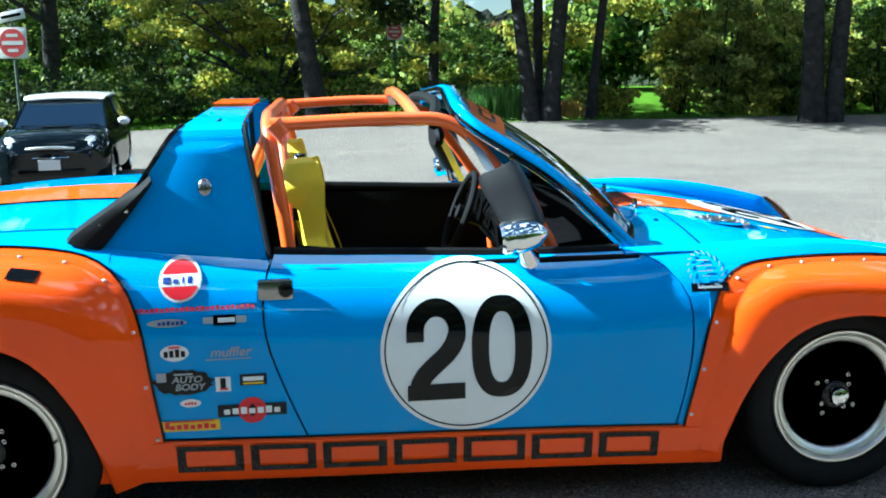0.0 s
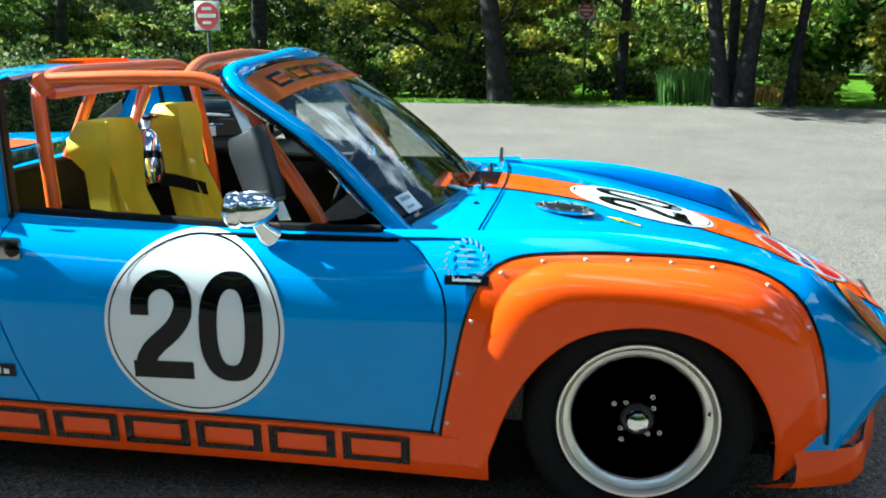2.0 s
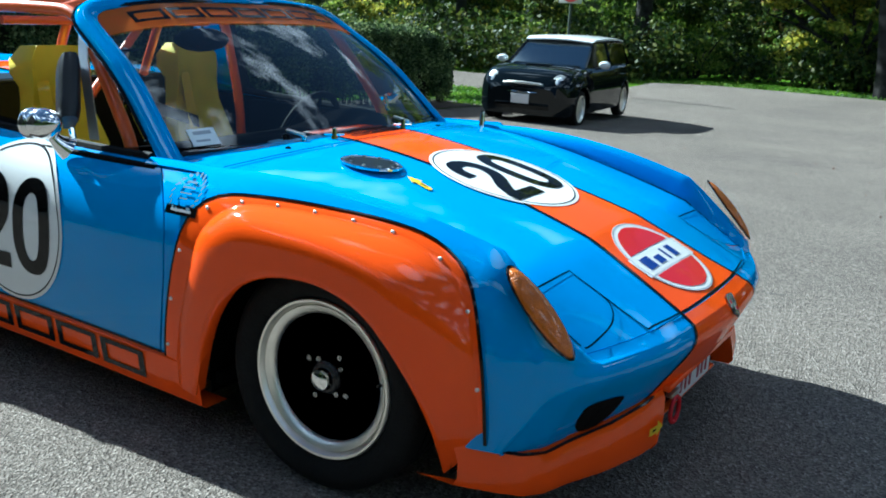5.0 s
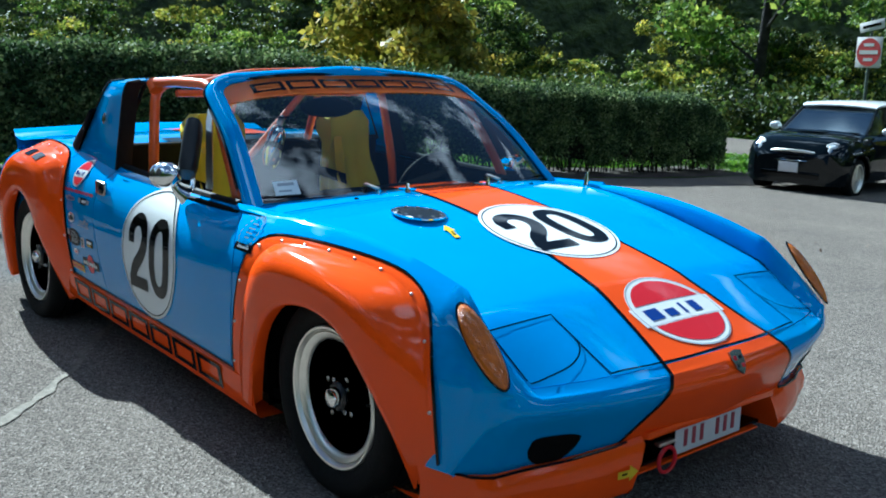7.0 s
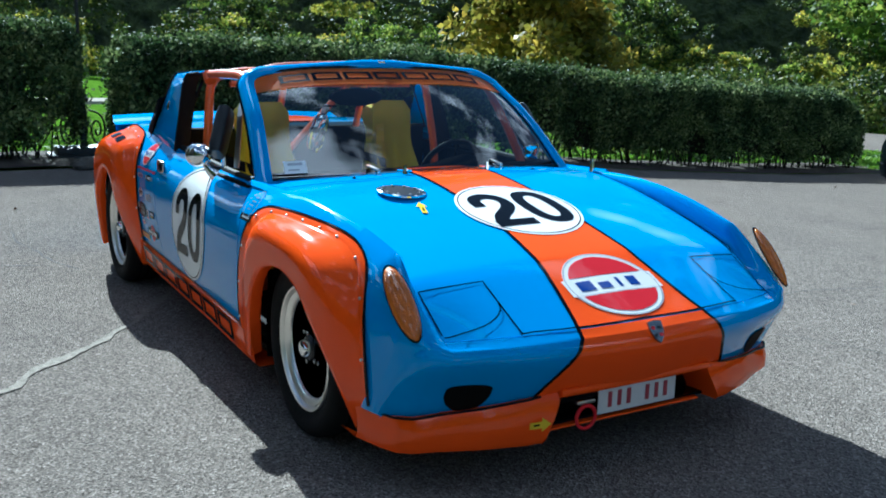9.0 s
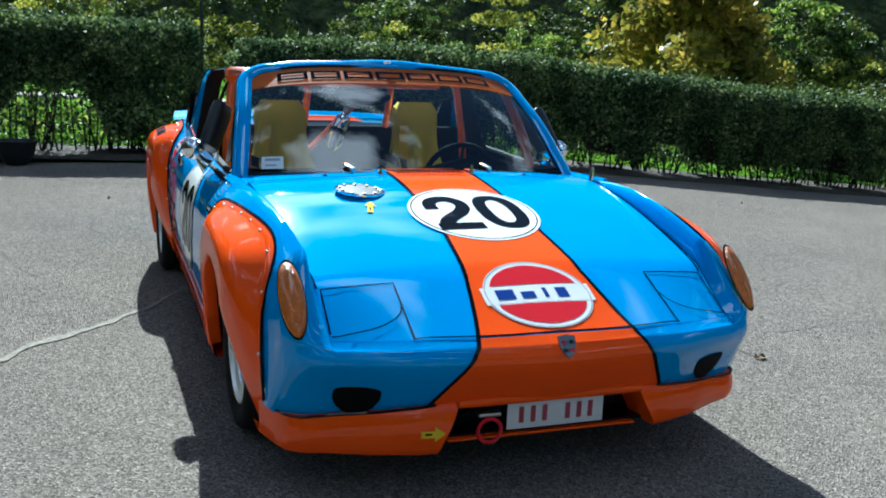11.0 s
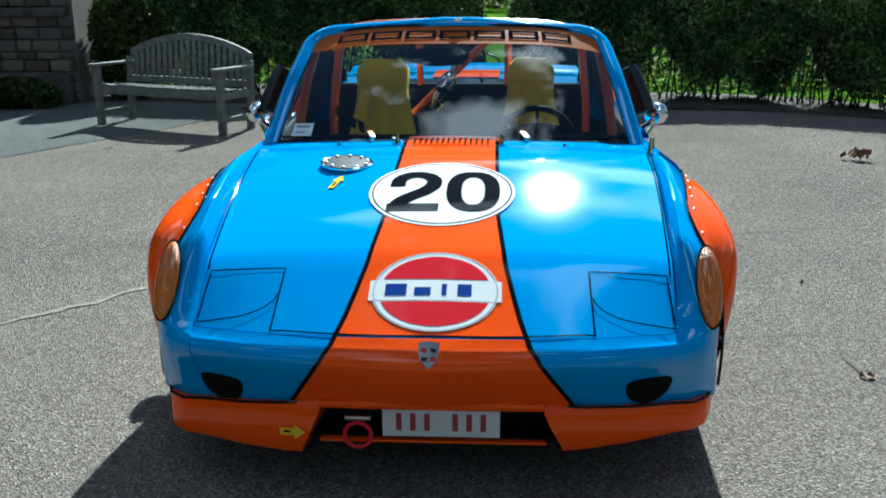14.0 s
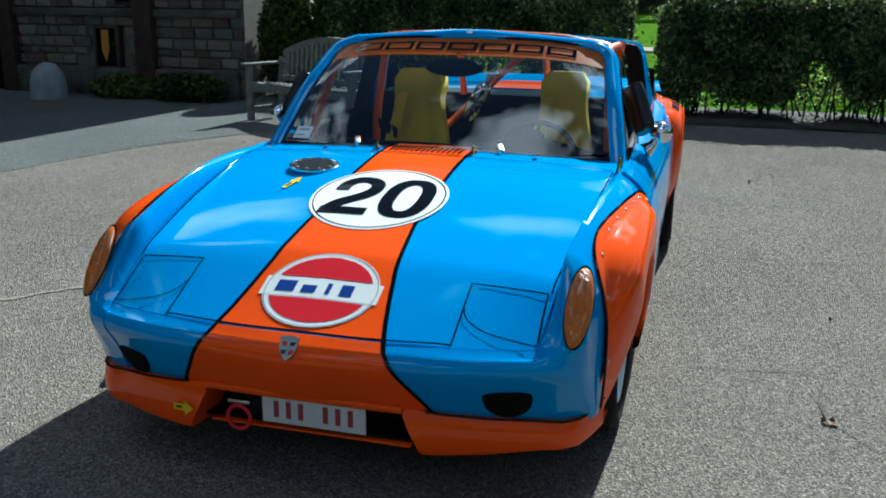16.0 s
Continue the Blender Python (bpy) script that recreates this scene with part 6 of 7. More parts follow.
for i in range(70):
    x, y, r = -34 + 27 * rng.random(), 23.6 + 1.6 * rng.random(), 0.6 + 0.7 * rng.random()
    low[2].append(blob(int(420 * r), (x, y, ground_z(x, y) + r * 0.6), (r * 1.3, r, r * 0.9), 0.4))
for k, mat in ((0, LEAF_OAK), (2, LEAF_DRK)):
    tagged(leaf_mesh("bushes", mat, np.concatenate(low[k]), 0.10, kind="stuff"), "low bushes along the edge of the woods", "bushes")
# far crowns across the lawn, some turning
far = {0: [], 1: [], 2: [], 4: []}
for i in range(64):
    x = -14 + 62 * i / 63 + rng.normal()
    y = 50 - 0.10 * max(x - 8, 0) + 3 * rng.random()
    r = 2.0 + 1.6 * rng.random()
    k = (0, 2, 1, 4, 0, 2)[int(6 * rng.random())]
    far[k].append(blob(900, (x, y, r * 0.5 - 1.0 + (2.2 + 1.4 * noise.noise((x * 0.25, 3.0, 0))) * rng.random()), (r, r, r * 0.75), 0.5))
for k, mat in ((0, LEAF_OAK), (1, LEAF_YEL), (2, LEAF_DRK), (4, leaf_material("russet_leaves", (0.10, 0.07, 0.03), (0.26, 0.17, 0.07), (0.38, 0.25, 0.10), 0.4))):
    tagged(leaf_mesh("far_woods", mat, np.concatenate(far[k]), 0.30, kind="stuff"), "distant mixed autumn trees across a lawn", "woods")
# single shrubs that stand out along the edge of the lot
def bush(at, r, high, mat, label, per=70, size=0.085):
    """Some bent stems under a loose heap of leaf clumps."""
    b = empty("bush", (at[0], at[1], ground_z(*at) - 0.05), label, "bush")
    for k in range(5):
        a = k * 1.3 + at[0]
        part("stem", tube([(0.1 * math.cos(a), 0.1 * math.sin(a), 0), (0.3 * r * math.cos(a), 0.3 * r * math.sin(a), high * 0.5), (0.6 * r * math.cos(a), 0.6 * r * math.sin(a), high * 0.9)], [0.04, 0.03, 0.012], 6), BARK, b)
    cl = []
    for k in range(int(16 * r * high) + 10):
        d = rng.normal(size=3)
        d /= np.linalg.norm(d)
        f = 0.3 + 0.7 * rng.random() ** 0.5
        q = 0.16 + 0.22 * rng.random()
        cl.append(blob(int(per * q * q / 0.07), (d[0] * r * f, d[1] * r * f, max(high * 0.5 + d[2] * high * 0.5 * f, 0.12)), (q * 1.2, q * 1.2, q * 0.65), 0.2))
    leaf_mesh("foliage", mat, np.concatenate(cl), size, b, flat=0.5)
    return b


for at, r, high, mat, lab in (
    ((0.9, 26.2), 1.0, 1.25, LEAF_PAL, "pale grey-green shrub at the edge of the woods"),
    ((-0.3, 26.6), 0.8, 0.8, LEAF_OAK, "low green shrub under a spreading tree"),
    ((3.0, 26.4), 1.1, 1.1, LEAF_DRK, "dark shrub among thin trunks, shade in its colour"),
    ((8.35, 25.0), 0.65, 1.15, LEAF_YEL, "yellow-green shrub beside a sunny lawn"),
    ((7.55, 25.3), 0.6, 0.85, LEAF_YEL, "low yellow-green shrub between tree trunks"),
    ((10.6, 25.4), 0.9, 3.6, LEAF_YEL, "tall yellowing shrub beside a sunny lawn"),
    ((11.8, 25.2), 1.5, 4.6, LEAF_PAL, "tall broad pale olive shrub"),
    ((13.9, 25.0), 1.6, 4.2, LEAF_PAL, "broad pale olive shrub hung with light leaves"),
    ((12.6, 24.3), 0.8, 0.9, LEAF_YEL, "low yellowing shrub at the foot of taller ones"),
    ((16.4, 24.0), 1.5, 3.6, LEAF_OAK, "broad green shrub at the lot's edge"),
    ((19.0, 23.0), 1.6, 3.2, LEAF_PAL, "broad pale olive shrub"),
    ((-10.4, 25.2), 1.0, 0.85, LEAF_YEL, "bright yellow-green shrub across the lane"),
    ((-12.4, 25.0), 1.1, 1.0, LEAF_OAK, "green shrub across the lane"),
    ((-6.4, 26.5), 1.3, 1.5, LEAF_OAK, "green shrub across the lane"),
):
    bush(at, r, high, mat, lab)


def blades(name, mat, x0, x1, y0, y1, n, high, label):
    """Upright narrow blades, each one bent over at the tip."""
    bm = bmesh.new()
    for k in range(n):
        x, y = x0 + (x1 - x0) * rng.random(), y0 + (y1 - y0) * rng.random()
        h, a, w = high * (0.6 + 0.4 * rng.random()), 6.28 * rng.random(), 0.018 + 0.012 * rng.random()
        g = Vector((x, y, ground_z(x, y) - 0.08))
        side = Vector((math.cos(a), math.sin(a), 0)) * w
        tip = Vector((-math.sin(a), math.cos(a), 0)) * h * (0.1 + 0.2 * rng.random())
        v = [bm.verts.new(p) for p in (g - side, g + side, g + side * 0.8 + tip * 0.25 + Vector((0, 0, h * 0.6)), g - side * 0.8 + tip * 0.25 + Vector((0, 0, h * 0.6)), g + tip + Vector((0, 0, h)))]
        bm.faces.new(v[:4])
        bm.faces.new((v[3], v[2], v[4]))
    return tagged(part(name, bm, mat, smooth=False), label, "grass", kind="stuff")


blades("tall_grass", leaf_material("reed_blades", (0.05, 0.12, 0.03), (0.14, 0.26, 0.06), (0.26, 0.36, 0.10), 0.4), 3.9, 5.5, 24.4, 25.6, 900, 1.15, "tall green reed grass between trunks")
blades("tall_grass", leaf_material("dry_blades", (0.20, 0.11, 0.04), (0.42, 0.24, 0.09), (0.52, 0.36, 0.14), 0.4), 6.3, 7.7, 24.6, 25.4, 700, 0.65, "dry orange grass between trunks")

# woods that close the lot behind the walk
ring = {0: [], 2: []}
for i in range(170):
    s = rng.random()
    x, y = (-8 + 44 * s, -13.5 - 6 * rng.random()) if i < 120 else (31 + 7 * rng.random(), -18 + 36 * rng.random())
    r = 1.6 + 1.6 * rng.random()
    ring[0 if i % 3 == 0 else 2].append(blob(int(85 * r), (x, y, r * 0.6 + 6.0 * rng.random() ** 1.3), (r, r, r * 0.8), 0.4))
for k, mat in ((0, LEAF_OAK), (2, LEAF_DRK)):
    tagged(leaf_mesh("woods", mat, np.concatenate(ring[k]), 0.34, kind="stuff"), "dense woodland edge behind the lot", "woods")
# a dark wall of distant wood behind the leaves, lower where the land falls away
def dip(a):
    return max(0.0, 1 - ((a - 1.45) / 0.40) ** 2)


back = grid([[Vector((2 + math.cos(a) * 62, 2 + math.sin(a) * 58, z + (1.5 * noise.noise((a * 14, z * 0.3, 0)) + 0.7 * noise.noise((a * 75, z * 0.3, 4)) + 0.45 * noise.noise((a * 260, z, 9))) * (z > 0))) for z in (-6, 0, 2.5, 4.2, 5.6 - 2.3 * dip(a), 7.0 - 3.1 * dip(a))] for a in [2 * math.pi * i / 900 for i in range(901)]])
tagged(part("backdrop", back, material("far_wood", (0.105, 0.125, 0.04), 0.95, scale=0.8, second=(0.018, 0.028, 0.010), bump=1.0, bump_scale=1.6, bump_dist=1.5)), "far wooded hillside", "backdrop", kind="structure")
# grass tufts along the lot's far edge and by the hedge end
edge_pts = np.concatenate([np.stack([-14 + 60 * rng.random(9000), 23.2 + 1.6 * rng.random(9000) ** 2, np.full(9000, -0.80)], 1), np.stack([-9.8 + 3.5 * rng.random(3000), 13.3 + 4.4 * rng.random(3000), np.full(3000, -0.42)], 1), np.stack([-12 + 3.6 * rng.random(9000), -3.5 + 11 * rng.random(9000), np.full(9000, -0.04)], 1)])
edge_pts[:, 2] += 0.05 * rng.random(len(edge_pts))
edge_pts[:12000, 2] += [ground_z(x, y) - z - 0.02 for x, y, z in zip(edge_pts[:12000, 0], edge_pts[:12000, 1], [-0.80] * 9000 + [-0.42] * 3000)]
LEAF_GRS = leaf_material("grass_blades", (0.05, 0.11, 0.010), (0.12, 0.22, 0.02), (0.19, 0.26, 0.03), 0.35)
tagged(leaf_mesh("grass", LEAF_GRS, edge_pts, 0.03, kind="stuff", long_=3.2), "tufts of sunlit grass", "grass")
# fallen leaves on the asphalt
lv = []
for k in range(90):
    x, y = -5 + 13 * rng.random(), -3.4 + 14 * rng.random()
    if abs(y) < 1.05 and -2.1 < x < 2.2:
        continue
    lv.append((x, y, ground_z(x, y) + 0.012))
tagged(leaf_mesh("fallen_leaves", DEADLEAF, lv, 0.018, kind="stuff", flat=3.0), "scattered brown fallen leaves", "leaves")
tagged(leaf_mesh("leaf_clump", DEADLEAF, blob(26, (-3.41, 3.06, 0.035), (0.10, 0.13, 0.025), 0.1), 0.045, kind="stuff", flat=1.5), "curled brown leaves in a small heap", "leaves")
tagged(leaf_mesh("leaf_clump", DEADLEAF, blob(6, (1.03, 1.50, 0.012), (0.03, 0.04, 0.004), 0.1), 0.02, kind="stuff", flat=1.5), "curled brown leaves in a small heap", "leaves")

# ---- the small black hatchback across the lot ----
MBLACK = material("hatchback_black", (0.003, 0.005, 0.006), 0.4, coat=0.8, spec=0.0)
MWHITE = material("hatchback_white", (0.75, 0.76, 0.76), 0.4, coat=0.8)
DARKGLASS = material("tinted_glass", (0.34, 0.38, 0.38), 0.06, metal=1.0)
LAMPGLASS = material("headlamp_glass", (0.72, 0.75, 0.76), 0.3, metal=0.2, coat=0.8)
hc = empty("hatchback", (-4.58, 13.05, ground_z(-5, 13.05)), "small black hatchback with white roof and mirrors", "car")
hc.rotation_euler = (0, 0, math.atan2(-0.9955, 0.095))
# half sections (y, z) of the lower body, from the foot of the side to the middle
bw = curve([-1.84, -1.75, -1.5, -1.0, 0, 0.9, 1.3, 1.6, 1.76, 1.84], [0.60, 0.72, 0.81, 0.84, 0.84, 0.84, 0.83, 0.80, 0.73, 0.60])
bt = curve([-1.84, -1.7, -1.2, 0.0, 0.5, 0.8, 1.3, 1.6, 1.76, 1.84], [0.80, 0.93, 0.97, 0.95, 0.95, 0.955, 0.925, 0.86, 0.765, 0.62])
rows = []
for i in range(41):
    x = -1.84 + 3.68 * i / 40
    w, t = bw(x), bt(x)
    half_s = [(w * 0.93, 0.20), (w * 0.99, 0.30), (w, 0.48), (w * 0.985, 0.66), (w * 0.95, t - 0.10), (w * 0.86, t - 0.02), (w * 0.6, t + 0.012), (w * 0.3, t + 0.022), (0, t + 0.026)]
    rows.append([Vector((x, y, z)) for y, z in half_s] + [Vector((x, -y, z)) for y, z in half_s[-2::-1]])
bm = grid(rows, keep=lambda c: not (abs(c.y) > 0.6 and min(math.hypot(c.x - 1.20, c.z - 0.31), math.hypot(c.x + 1.27, c.z - 0.31)) < 0.36))
bm.faces.new([v for v in bm.verts if abs(v.co.x - 1.84) < 1e-5])
bm.faces.new([v for v in bm.verts if abs(v.co.x + 1.84) < 1e-5])
part("body", bm, MBLACK, hc)
part("underside", box(0, 0, 0.24, 3.4, 1.3, 0.1), BLACK, hc)
part("front_window", grid([[Vector((0.80, y * 0.70, 0.93)) for y in (-1, -0.5, 0, 0.5, 1)], [Vector((0.20, y * 0.60, 1.33)) for y in (-1, -0.5, 0, 0.5, 1)]]), DARKGLASS, hc)
for sgn in (1, -1):
    part("side_window", grid([[Vector((0.80, sgn * 0.70, 0.93)), Vector((0.20, sgn * 0.60, 1.33))], [Vector((-0.4, sgn * 0.75, 0.95)), Vector((-0.4, sgn * 0.62, 1.34))], [Vector((-1.60, sgn * 0.71, 0.97)), Vector((-1.52, sgn * 0.60, 1.33))]]), DARKGLASS, hc)
    part("windscreen_pillar", tube([(0.80, sgn * 0.70, 0.93), (0.20, sgn * 0.60, 1.335)], 0.028, 6), MBLACK, hc)
    part("door_pillar", tube([(-0.42, sgn * 0.752, 0.95), (-0.42, sgn * 0.622, 1.34)], 0.025, 6), MBLACK, hc)
    hm = Matrix.Translation((1.715, sgn * 0.60, 0.715)) @ pose(0, 0, 0, 0, 66, 24 * sgn) @ Matrix.Diagonal((1.15, 1, 1, 1))
    hw = part("headlamp", lathe([(0.0, 0.048), (0.06, 0.042), (0.10, 0.022), (0.118, 0.0)], hm, 28), LAMPGLASS, hc, "large round headlamp")
    part("lamp_ring", lathe([(0.112, 0.002), (0.122, 0.014), (0.136, 0.006), (0.140, -0.02)], hm, 28), ALLOY, hw)
    part("lamp_bowl", lathe([(0.0, 0.052), (0.035, 0.049), (0.038, 0.044)], hm, 16), CHROME, hw)
    part("fog_lamp", lathe([(0, 0.01), (0.05, 0.006), (0.058, -0.01)], Matrix.Translation((1.815, sgn * 0.56, 0.40)) @ pose(0, 0, 0, 0, 90, 20 * sgn), 16), LAMPGLASS, hc)
    sm2 = part("door_mirror", lathe([(0, 0.09), (0.05, 0.08), (0.085, 0.03), (0.09, -0.02), (0.07, -0.03), (0, -0.03)], Matrix.Translation((0.52, sgn * 0.93, 1.0)) @ pose(0, 0, 0, 0, 90, 0) @ Matrix.Diagonal((0.75, 1.1, 1, 1)), 20), MWHITE, hc, "white door mirror")
    part("mirror_stalk", tube([(0.52, sgn * 0.78, 0.93), (0.52, sgn * 0.88, 0.96)], 0.02, 8), BLACK, sm2)
    part("roof_seal", tube([(0.20, sgn * 0.60, 1.335), (-0.5, sgn * 0.62, 1.345), (-1.52, sgn * 0.60, 1.335)], 0.02, 6), BLACK, hc)
    for cx in (1.20, -1.27):
        wm = Matrix.Translation((cx, sgn * 0.74, 0.30)) @ pose(0, 0, 0, -90 * sgn, 0, 0)
        wt = part("wheel", lathe([(0.2, -0.1), (0.28, -0.1), (0.30, -0.08), (0.30, 0.04), (0.285, 0.06), (0.225, 0.065), (0.215, 0.03)], wm, 32), RUBBER, hc)
        part("rim", lathe([(0.216, 0.03), (0.222, 0.062), (0.205, 0.062), (0.195, 0.03), (0.09, 0.035), (0.05, 0.055), (0, 0.058)], wm, 32), ALLOY, wt)
        part("arch_trim", tube([Vector((cx + 0.358 * math.cos(a), sgn * (bw(cx + 0.358 * math.cos(a)) * float(np.interp(0.31 + 0.358 * math.sin(a), [0.2, 0.3, 0.48, 0.66], [0.93, 0.99, 1.0, 0.985])) - 0.010), 0.31 + 0.358 * math.sin(a))) for a in [math.pi * (k - 1) / 14 for k in range(17)]], 0.022, 6), BLACK, hc)
roof = grid([[Vector((x, w * k, z + 0.03 * (1 - k * k))) for k in (-1.04, -0.9, -0.5, 0, 0.5, 0.9, 1.04)] for x, w, z in ((0.235, 0.585, 1.325), (0.20, 0.59, 1.348), (0.08, 0.605, 1.368), (-0.5, 0.625, 1.378), (-1.2, 0.615, 1.368), (-1.55, 0.59, 1.335))])
part("roof", thicken(roof, 0.03), MWHITE, hc, "white roof panel")
part("rear_hatch", grid([[Vector((-1.53, y * 0.6, 1.34)) for y in (-1, 0, 1)], [Vector((-1.78, y * 0.72, 0.92)) for y in (-1, 0, 1)]]), MBLACK, hc)
# wide mouth under a bright arched brow, with slats inside
gl_y = [-0.46, -0.43, -0.34, -0.18, 0, 0.18, 0.34, 0.43, 0.46]
gx_at = lambda y, z: 1.845 - 0.13 * (y / 0.46) ** 2 + 0.10 * (0.62 - z)
brow = [Vector((gx_at(y, z) + 0.015, y, z)) for y, z in zip(gl_y, (0.565, 0.635, 0.685, 0.705, 0.712, 0.705, 0.685, 0.635, 0.565))]
foot = [Vector((gx_at(y, 0.56) + 0.015, y, 0.56)) for y in gl_y]
gp = part("grille", grid([brow, [p.lerp(q, 0.5) - Vector((0.02, 0, 0)) for p, q in zip(brow, foot)], foot]), BLACK, hc, "dark slatted mouth under a chrome brow")
part("grille_surround", tube([p + Vector((0.008, 0, 0)) for p in brow], 0.022, 8), ALLOY, gp)
part("grille_surround", tube([p + Vector((0.008, 0, 0)) for p in foot], 0.010, 6), CHROME, gp)
for k in (0.3, 0.6):
    part("slat", tube([p.lerp(q, k) + Vector((0.004, 0, 0)) for p, q in zip(brow[1:-1], foot[1:-1])], 0.007, 5), SATIN, gp)
part("lower_intake", box(1.825, 0, 0.345, 0.06, 0.95, 0.11, 0.03), BLACK, hc)
part("front_plate", box(1.868, -0.02, 0.455, 0.01, 0.31, 0.155, 0.004), PLATE, hc, "white number plate")
part("hood_scoop", box(1.12, 0, 0.965, 0.24, 0.42, 0.05, 0.02), MBLACK, hc)
part("wiper_cowl", box(0.80, 0, 0.965, 0.12, 1.15, 0.02, 0.008), BLACK, hc)
part("hood_line", tube([Vector((bx, 0.62 - 0.05 * (bx - 0.8), bt(bx) + 0.004)) for bx in (0.85, 1.2, 1.55)], 0.006, 5), BLACK, hc)


# ---- signs ----
SIGNRED = material("sign_red", (0.45, 0.03, 0.035), 0.45, vary=0.1, scale=6)
SIGNWHITE = material("sign_white", (0.56, 0.53, 0.53), 0.5, vary=0.08, scale=6)
POST = material("sign_post", (0.05, 0.07, 0.05), 0.7, vary=0.3, scale=10)


def no_entry(at, turn, size, z, label):
    s = empty("road_sign", (at[0], at[1], ground_z(*at)), label, "sign", "no entry signs")
    s.rotation_euler = (0, 0, radians(turn))
    part("post", tube([(0, 0.03, -0.1), (0, 0.03, z + size * 1.1)], 0.035, 8), POST, s)
    pl = part("plate", box(0, 0, z, size, 0.012, size, 0.01), SIGNWHITE, s)
    part("red_disc", lathe([(size * 0.46, -0.002), (size * 0.46, 0.004), (0, 0.004)], Matrix.Translation((0, -0.008, z)) @ pose(0, 0, 0, 90, 0, 0), 36), SIGNRED, pl)
    part("white_bar", box(0, -0.014, z, size * 0.72, 0.004, size * 0.13), SIGNWHITE, pl)
    for dz, w in ((0.24, 0.40), (-0.24, 0.36)):
        part("word_bar", box(0, -0.0135, z + dz * size, size * w, 0.003, size * 0.10), SIGNWHITE, pl)
    up = part("arrow_plate", box(0.02, 0, z + size * 0.86, size * 0.95, 0.012, size * 0.32, 0.006, turn=pose(0, 0, 0, 0, -10, 0)), SIGNWHITE, s, "white arrow plate with dark bars")
    part("arrow_bar", box(0.02, -0.009, z + size * 0.86, size * 0.7, 0.004, size * 0.10, turn=pose(0, 0, 0, 0, -10, 0)), BLACK, up)
    return s


no_entry((-7.0, 18.45), -12, 0.66, 2.40, "red and white no entry sign on a dark post")
no_entry((1.87, 27.4), 2, 0.50, 2.62, "red and white no entry sign among trees")

# ---- garden bench ----
TEAK = material("weathered_teak", (0.21, 0.20, 0.18), 0.8, scale=14, second=(0.12, 0.112, 0.10), bump=0.4, bump_scale=60)
bn = empty("garden_bench", (-4.77, -3.10, 0.0), "weathered grey teak bench with arched slatted back", "bench")
bn.rotation_euler = (0, 0, math.atan2(-0.385, 0.923))
bn.scale = (0.9, 1, 0.92)
L = 0.76
for y in (-L, L):
    part("front_leg", box(0, y, 0.32, 0.065, 0.065, 0.64, 0.006), TEAK, bn)
    part("rear_leg", box(-0.50, y, 0.35, 0.055, 0.065, 0.72, 0.006, turn=pose(0, 0, 0, 0, -4, 0)), TEAK, bn)
    part("armrest", box(-0.22, y, 0.652, 0.62, 0.085, 0.03, 0.008), TEAK, bn)
    part("side_rail", box(-0.25, y, 0.38, 0.48, 0.035, 0.07, 0.005), TEAK, bn)
    part("low_rail", box(-0.25, y, 0.14, 0.48, 0.03, 0.05, 0.005), TEAK, bn)
part("front_rail", box(0.0, 0, 0.385, 0.035, 2 * L - 0.06, 0.075, 0.005), TEAK, bn)
part("back_rail", box(-0.50, 0, 0.47, 0.035, 2 * L, 0.07, 0.005), TEAK, bn)
for k in range(5):
    part("seat_slat", box(-0.03 - 0.095 * k, 0, 0.435 - 0.006 * k, 0.075, 2 * L + 0.02, 0.022, 0.005), TEAK, bn)
top = lambda y: 0.745 + 0.19 * max(0.0, math.cos(y / L * math.pi / 2)) ** 0.8
rows = [[Vector((-0.56 + dx, y, top(y) + dz)) for dx, dz in ((0.02, -0.035), (0.02, 0.035), (-0.02, 0.035), (-0.02, -0.035))] for y in [-L + 2 * L * k / 24 for k in range(25)]]
part("top_rail", grid(rows, close_v=True), TEAK, bn, angle=50)
for k in range(19):
    y = -L + 0.08 + (2 * L - 0.16) * k / 18
    h = top(y) - 0.03 - 0.49
    part("back_slat", box(-0.53, y, 0.49 + h / 2, 0.018, 0.045, h, 0.003, turn=pose(0, 0, 0, 0, -5, 0)), TEAK, bn)

# ---- iron lamp standard in the hedge's gap ----
IRON = material("black_iron", (0.010, 0.010, 0.011), 0.5, vary=0.3, scale=20)
STONE = material("rough_stone", (0.13, 0.115, 0.10), 0.95, spec=0.1, scale=5, second=(0.06, 0.052, 0.045), bump=0.9, bump_scale=25, bump_dist=0.03)
lp = empty("lamp_post", (-7.42, -0.02, 0.0), "black wrought iron lamp post with scrolls", "lamp post")
part("base_plate", box(0, 0, 0.05, 0.34, 0.62, 0.14, 0.02), IRON, lp)
part("plinth", box(0, 0, 0.0, 0.46, 0.78, 0.08, 0.02), IRON, lp)
part("shaft", tube([(0, 0, 0.05), (0, 0, 0.10), (0, 0, 0.14), (0, 0, 0.30), (0, 0, 0.52), (0, 0, 0.58), (0, 0, 0.70), (0, 0, 2.9)], [0.06, 0.055, 0.035, 0.05, 0.055, 0.03, 0.022, 0.018], 12), IRON, lp)
part("collar", lathe([(0.02, 0.60), (0.075, 0.63), (0.085, 0.66), (0.05, 0.69), (0.02, 0.72)], None, 16), IRON, lp)
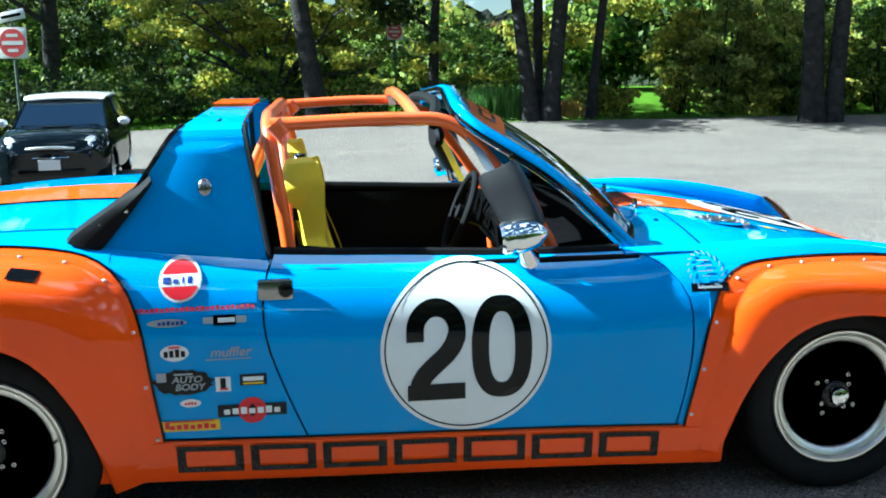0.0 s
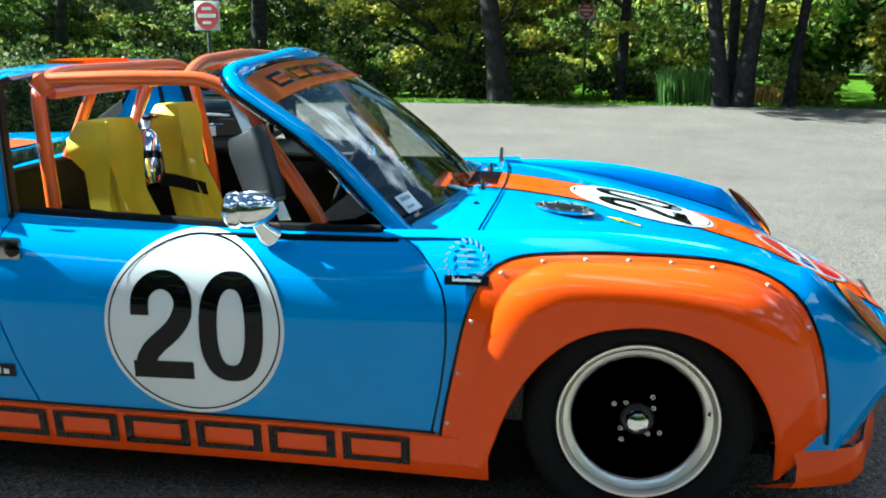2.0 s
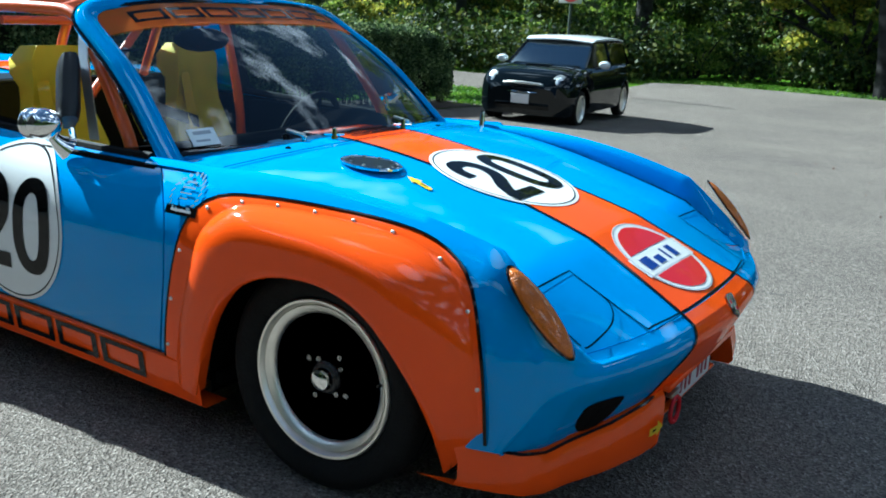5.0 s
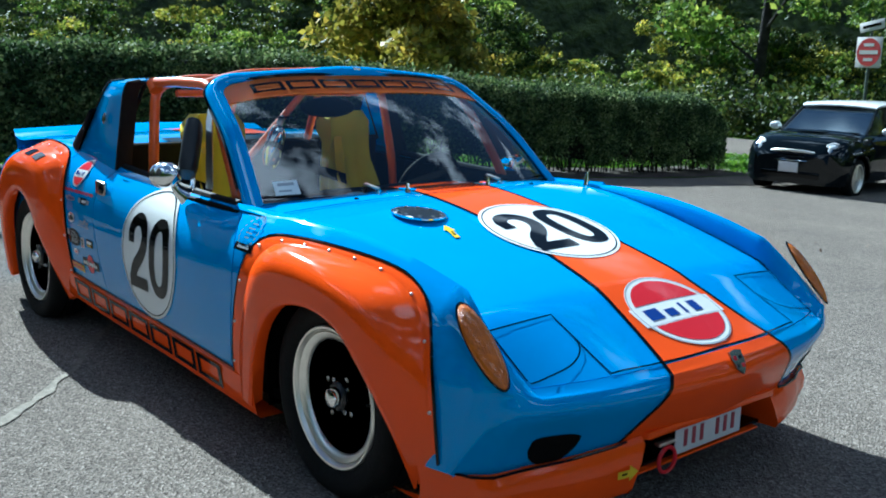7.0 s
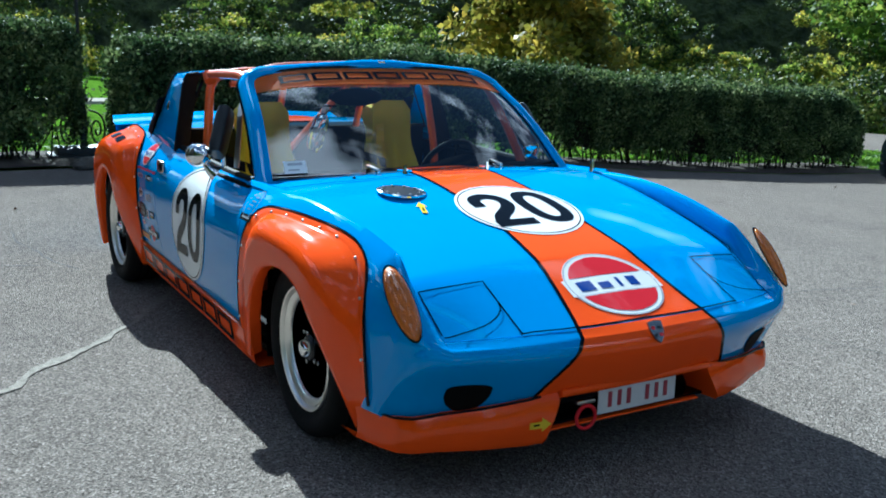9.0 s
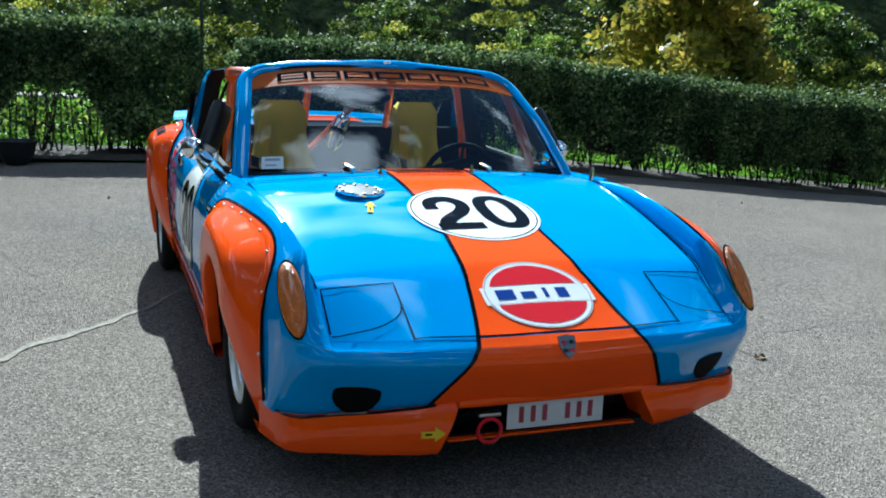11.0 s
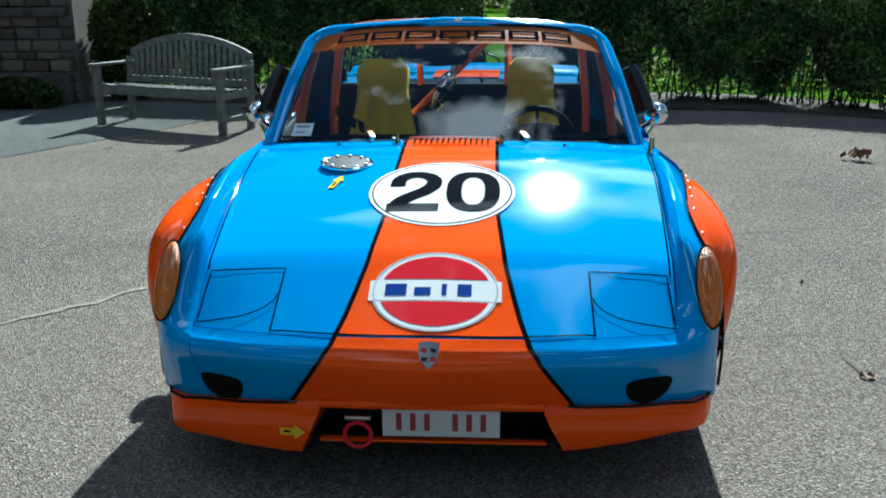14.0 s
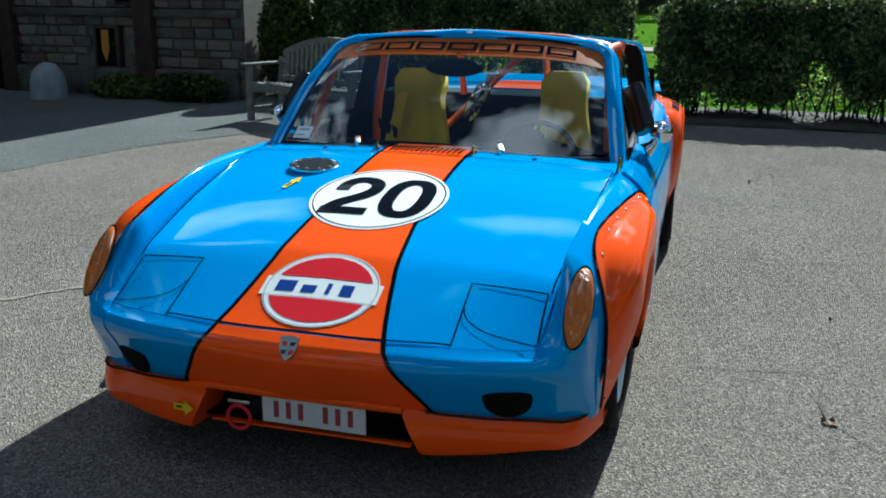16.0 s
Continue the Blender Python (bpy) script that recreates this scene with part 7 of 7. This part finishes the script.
for sgn in (1, -1):
    sc = [Vector((0, sgn * 0.03, 0.60)), Vector((0, sgn * 0.07, 0.53)), Vector((0, sgn * 0.15, 0.50))]
    for k in range(27):
        a = math.pi * 0.42 - k * 0.42
        r = 0.155 * (1 - k / 34) ** 1.15
        sc.append(Vector((0, sgn * (0.155 + r * 0.62 * math.cos(a)), 0.30 + r * 1.25 * math.sin(a))))
    part("scroll", tube(sc, 0.012, 6), IRON, lp)
    part("scroll", tube([Vector((0, sgn * 0.02, 0.66)), Vector((0, sgn * 0.09, 0.72)), Vector((0, sgn * 0.12, 0.66)), Vector((0, sgn * 0.09, 0.63))], 0.008, 6), IRON, lp)
rk = empty("edging_stone", (-6.2, -0.15, 0.0), "rough grey boulder in the hedge bed", "stone")
bm = bmesh.new()
bmesh.ops.create_icosphere(bm, subdivisions=3, radius=1)
for v in bm.verts:
    v.co *= 1 + 0.22 * noise.noise(v.co * 1.7)
    v.co = Vector((v.co.x * 0.14, v.co.y * 0.20, v.co.z * 0.08 + 0.05))
part("boulder", bm, STONE, rk)
pot = empty("flower_pot", (-6.2, -2.0, 0.0), "dark round flower pot beside the bench", "pot")
part("pot", lathe([(0.10, 0.0), (0.17, 0.10), (0.20, 0.22), (0.22, 0.25), (0.19, 0.25), (0.16, 0.20), (0, 0.20)], None, 20), IRON, pot)

# ---- stone building in the shade ----
bd = empty("building", (-6.8, -4.75, 0.0), "shaded building with rough stone walls and timber posts", "building")
MORTAR = material("mortar", (0.20, 0.17, 0.14), 0.95, vary=0.3, scale=6, bump=0.5, bump_scale=40)
part("wall", box(-0.2, -5.0, 3.2, 0.4, 10.0, 6.4), MORTAR, bd)
part("side_wall", box(-3.4, -0.2, 3.2, 6.0, 0.4, 6.4), MORTAR, bd)
part("roof", box(-3.2, -4.95, 6.6, 7.0, 10.3, 0.3, 0.05), BARK, bd)
part("sill_band", box(0.05, -4.95, 1.06, 0.14, 9.8, 0.10, 0.015), STONE, bd)
part("plinth", box(0.07, -1.75, 0.18, 0.20, 3.4, 0.36, 0.03), STONE, bd)
TIMBER = material("dark_timber", (0.06, 0.03, 0.02), 0.7, scale=12, second=(0.025, 0.014, 0.01), bump=0.4, bump_scale=50)
part("timber_post", box(0.10, -1.35, 1.55, 0.2, 0.26, 3.1, 0.02), TIMBER, bd)
part("timber_post", box(0.10, -3.45, 1.55, 0.2, 0.22, 3.1, 0.02), TIMBER, bd)
part("doorway", box(0.02, -4.15, 1.1, 0.06, 1.2, 2.2, 0.01), BLACK, bd)
win = part("window", box(0.045, -1.68, 1.55, 0.07, 0.26, 0.80, 0.01), TIMBER, bd)
part("pane", box(0.084, -1.68, 1.55, 0.01, 0.19, 0.72), BLACK, win)
nf = part("niche_frame", box(0.06, -1.95, 0.62, 0.12, 0.38, 0.56, 0.02), TIMBER, bd)
part("niche_back", box(0.121, -1.95, 0.62, 0.006, 0.28, 0.48), BLACK, nf)
AMBERGL = material("amber_glass", (0.55, 0.25, 0.04), 0.3, vary=0.2, scale=20)
bm = bmesh.new()
bm.faces.new([bm.verts.new((0.128, -1.95 + y, 0.64 + z)) for y, z in ((-0.055, 0.20), (0.055, 0.20), (0.055, -0.06), (0.0, -0.21), (-0.055, -0.06))])
part("amber_pane", thicken(bm, 0.01), AMBERGL, nf)
STONES = [material("wall_stone", c, 0.9, vary=0.45, scale=9, bump=0.8, bump_scale=30, bump_dist=0.03) for c in ((0.30, 0.24, 0.17), (0.22, 0.20, 0.18), (0.34, 0.30, 0.23), (0.18, 0.13, 0.10))]
meshes = []
for k in range(8):
    bm = box(0, 0, 0, 0.10, 1, 1, 0.04, seg=1)
    for v in bm.verts:
        v.co += Vector((0.02 * noise.noise(v.co * 3 + Vector((k, 0, 0))), 0.05 * noise.noise(v.co * 2 + Vector((0, k, 0))), 0.05 * noise.noise(v.co * 2 + Vector((0, 0, k)))))
    me = bpy.data.meshes.new("stone")
    bm.to_mesh(me)
    bm.free()
    me.materials.append(STONES[k % 4])
    meshes.append(me)
random.seed(4)
wall_ob = bd.children[0]
far = []
z, laid = 0.04, 0
while z < 2.5:
    h = random.choice((0.09, 0.11, 0.14))
    y = -6.9
    while y < -0.05:
        w = min(random.uniform(0.13, 0.34), -y)
        m = y + w / 2
        if not (0.99 < z + h / 2 < 1.13) and not (abs(m + 1.95) < 0.22 + w / 2 and 0.3 < z + h / 2 < 0.95) and not (abs(m + 4.15) < 0.62 + w / 2):
            if m > -3.4 and z < 1.75 and laid < 290:
                s = new("stone", random.choice(meshes))
                s.parent = wall_ob
                s.location = (0.015, m, z + h / 2)
                s.scale = (1, w - 0.018, h - 0.018)
                laid += 1
            else:
                far.append((m, z + h / 2, w - 0.018, h - 0.018))
        y += w
    z += h
bm = bmesh.new()
for m, zz, w, h in far:
    box(0.015, m, zz, 0.10, w, h, 0, bm)
tagged(part("stonework", bm, STONES[0], wall_ob, smooth=False), kind="stuff")
# dark evergreen shrubs in front of the wall, and a stone bollard at the doorway
sh = empty("shrub", (-6.35, -5.55, 0.0), "low dark evergreen planting against the building", "shrub")
leaf_mesh("foliage", LEAF_DRK, np.concatenate([blob(2400, (0, 0.2, 0.16), (0.28, 0.6, 0.20), 0.3), blob(2200, (-0.05, -0.75, 0.13), (0.25, 0.5, 0.17), 0.3)]), 0.04, sh)
part("shrub_stems", tube([(0, 0.2, 0), (0.05, 0.25, 0.12), (0, 0.2, 0.25)], [0.02, 0.015, 0.008], 6), BARK, sh)
sh3 = empty("shrub", (-7.2, -4.3, 0.0), "tall dark evergreen shrub at the building's corner", "shrub")
leaf_mesh("foliage", LEAF_DRK, blob(9000, (0, 0, 0.72), (0.45, 0.42, 0.80), 0.5), 0.04, sh3)
# closed core, coloured as the shade within the shrub
part("shrub_core", lathe([(0.18, 0.02), (0.30, 0.3), (0.33, 0.7), (0.25, 1.15), (0.0, 1.4)], None, 14), SHADE_CORE, sh3)
bl = empty("bollard", (-6.05, -7.15, 0.0), "squat rounded stone bollard by the doorway", "bollard")
part("bollard_stone", lathe([(0.23, 0), (0.22, 0.2), (0.18, 0.35), (0.09, 0.44), (0, 0.46)], None, 20), material("pale_stone", (0.30, 0.30, 0.31), 0.9, vary=0.3, scale=8, bump=0.5), bl)
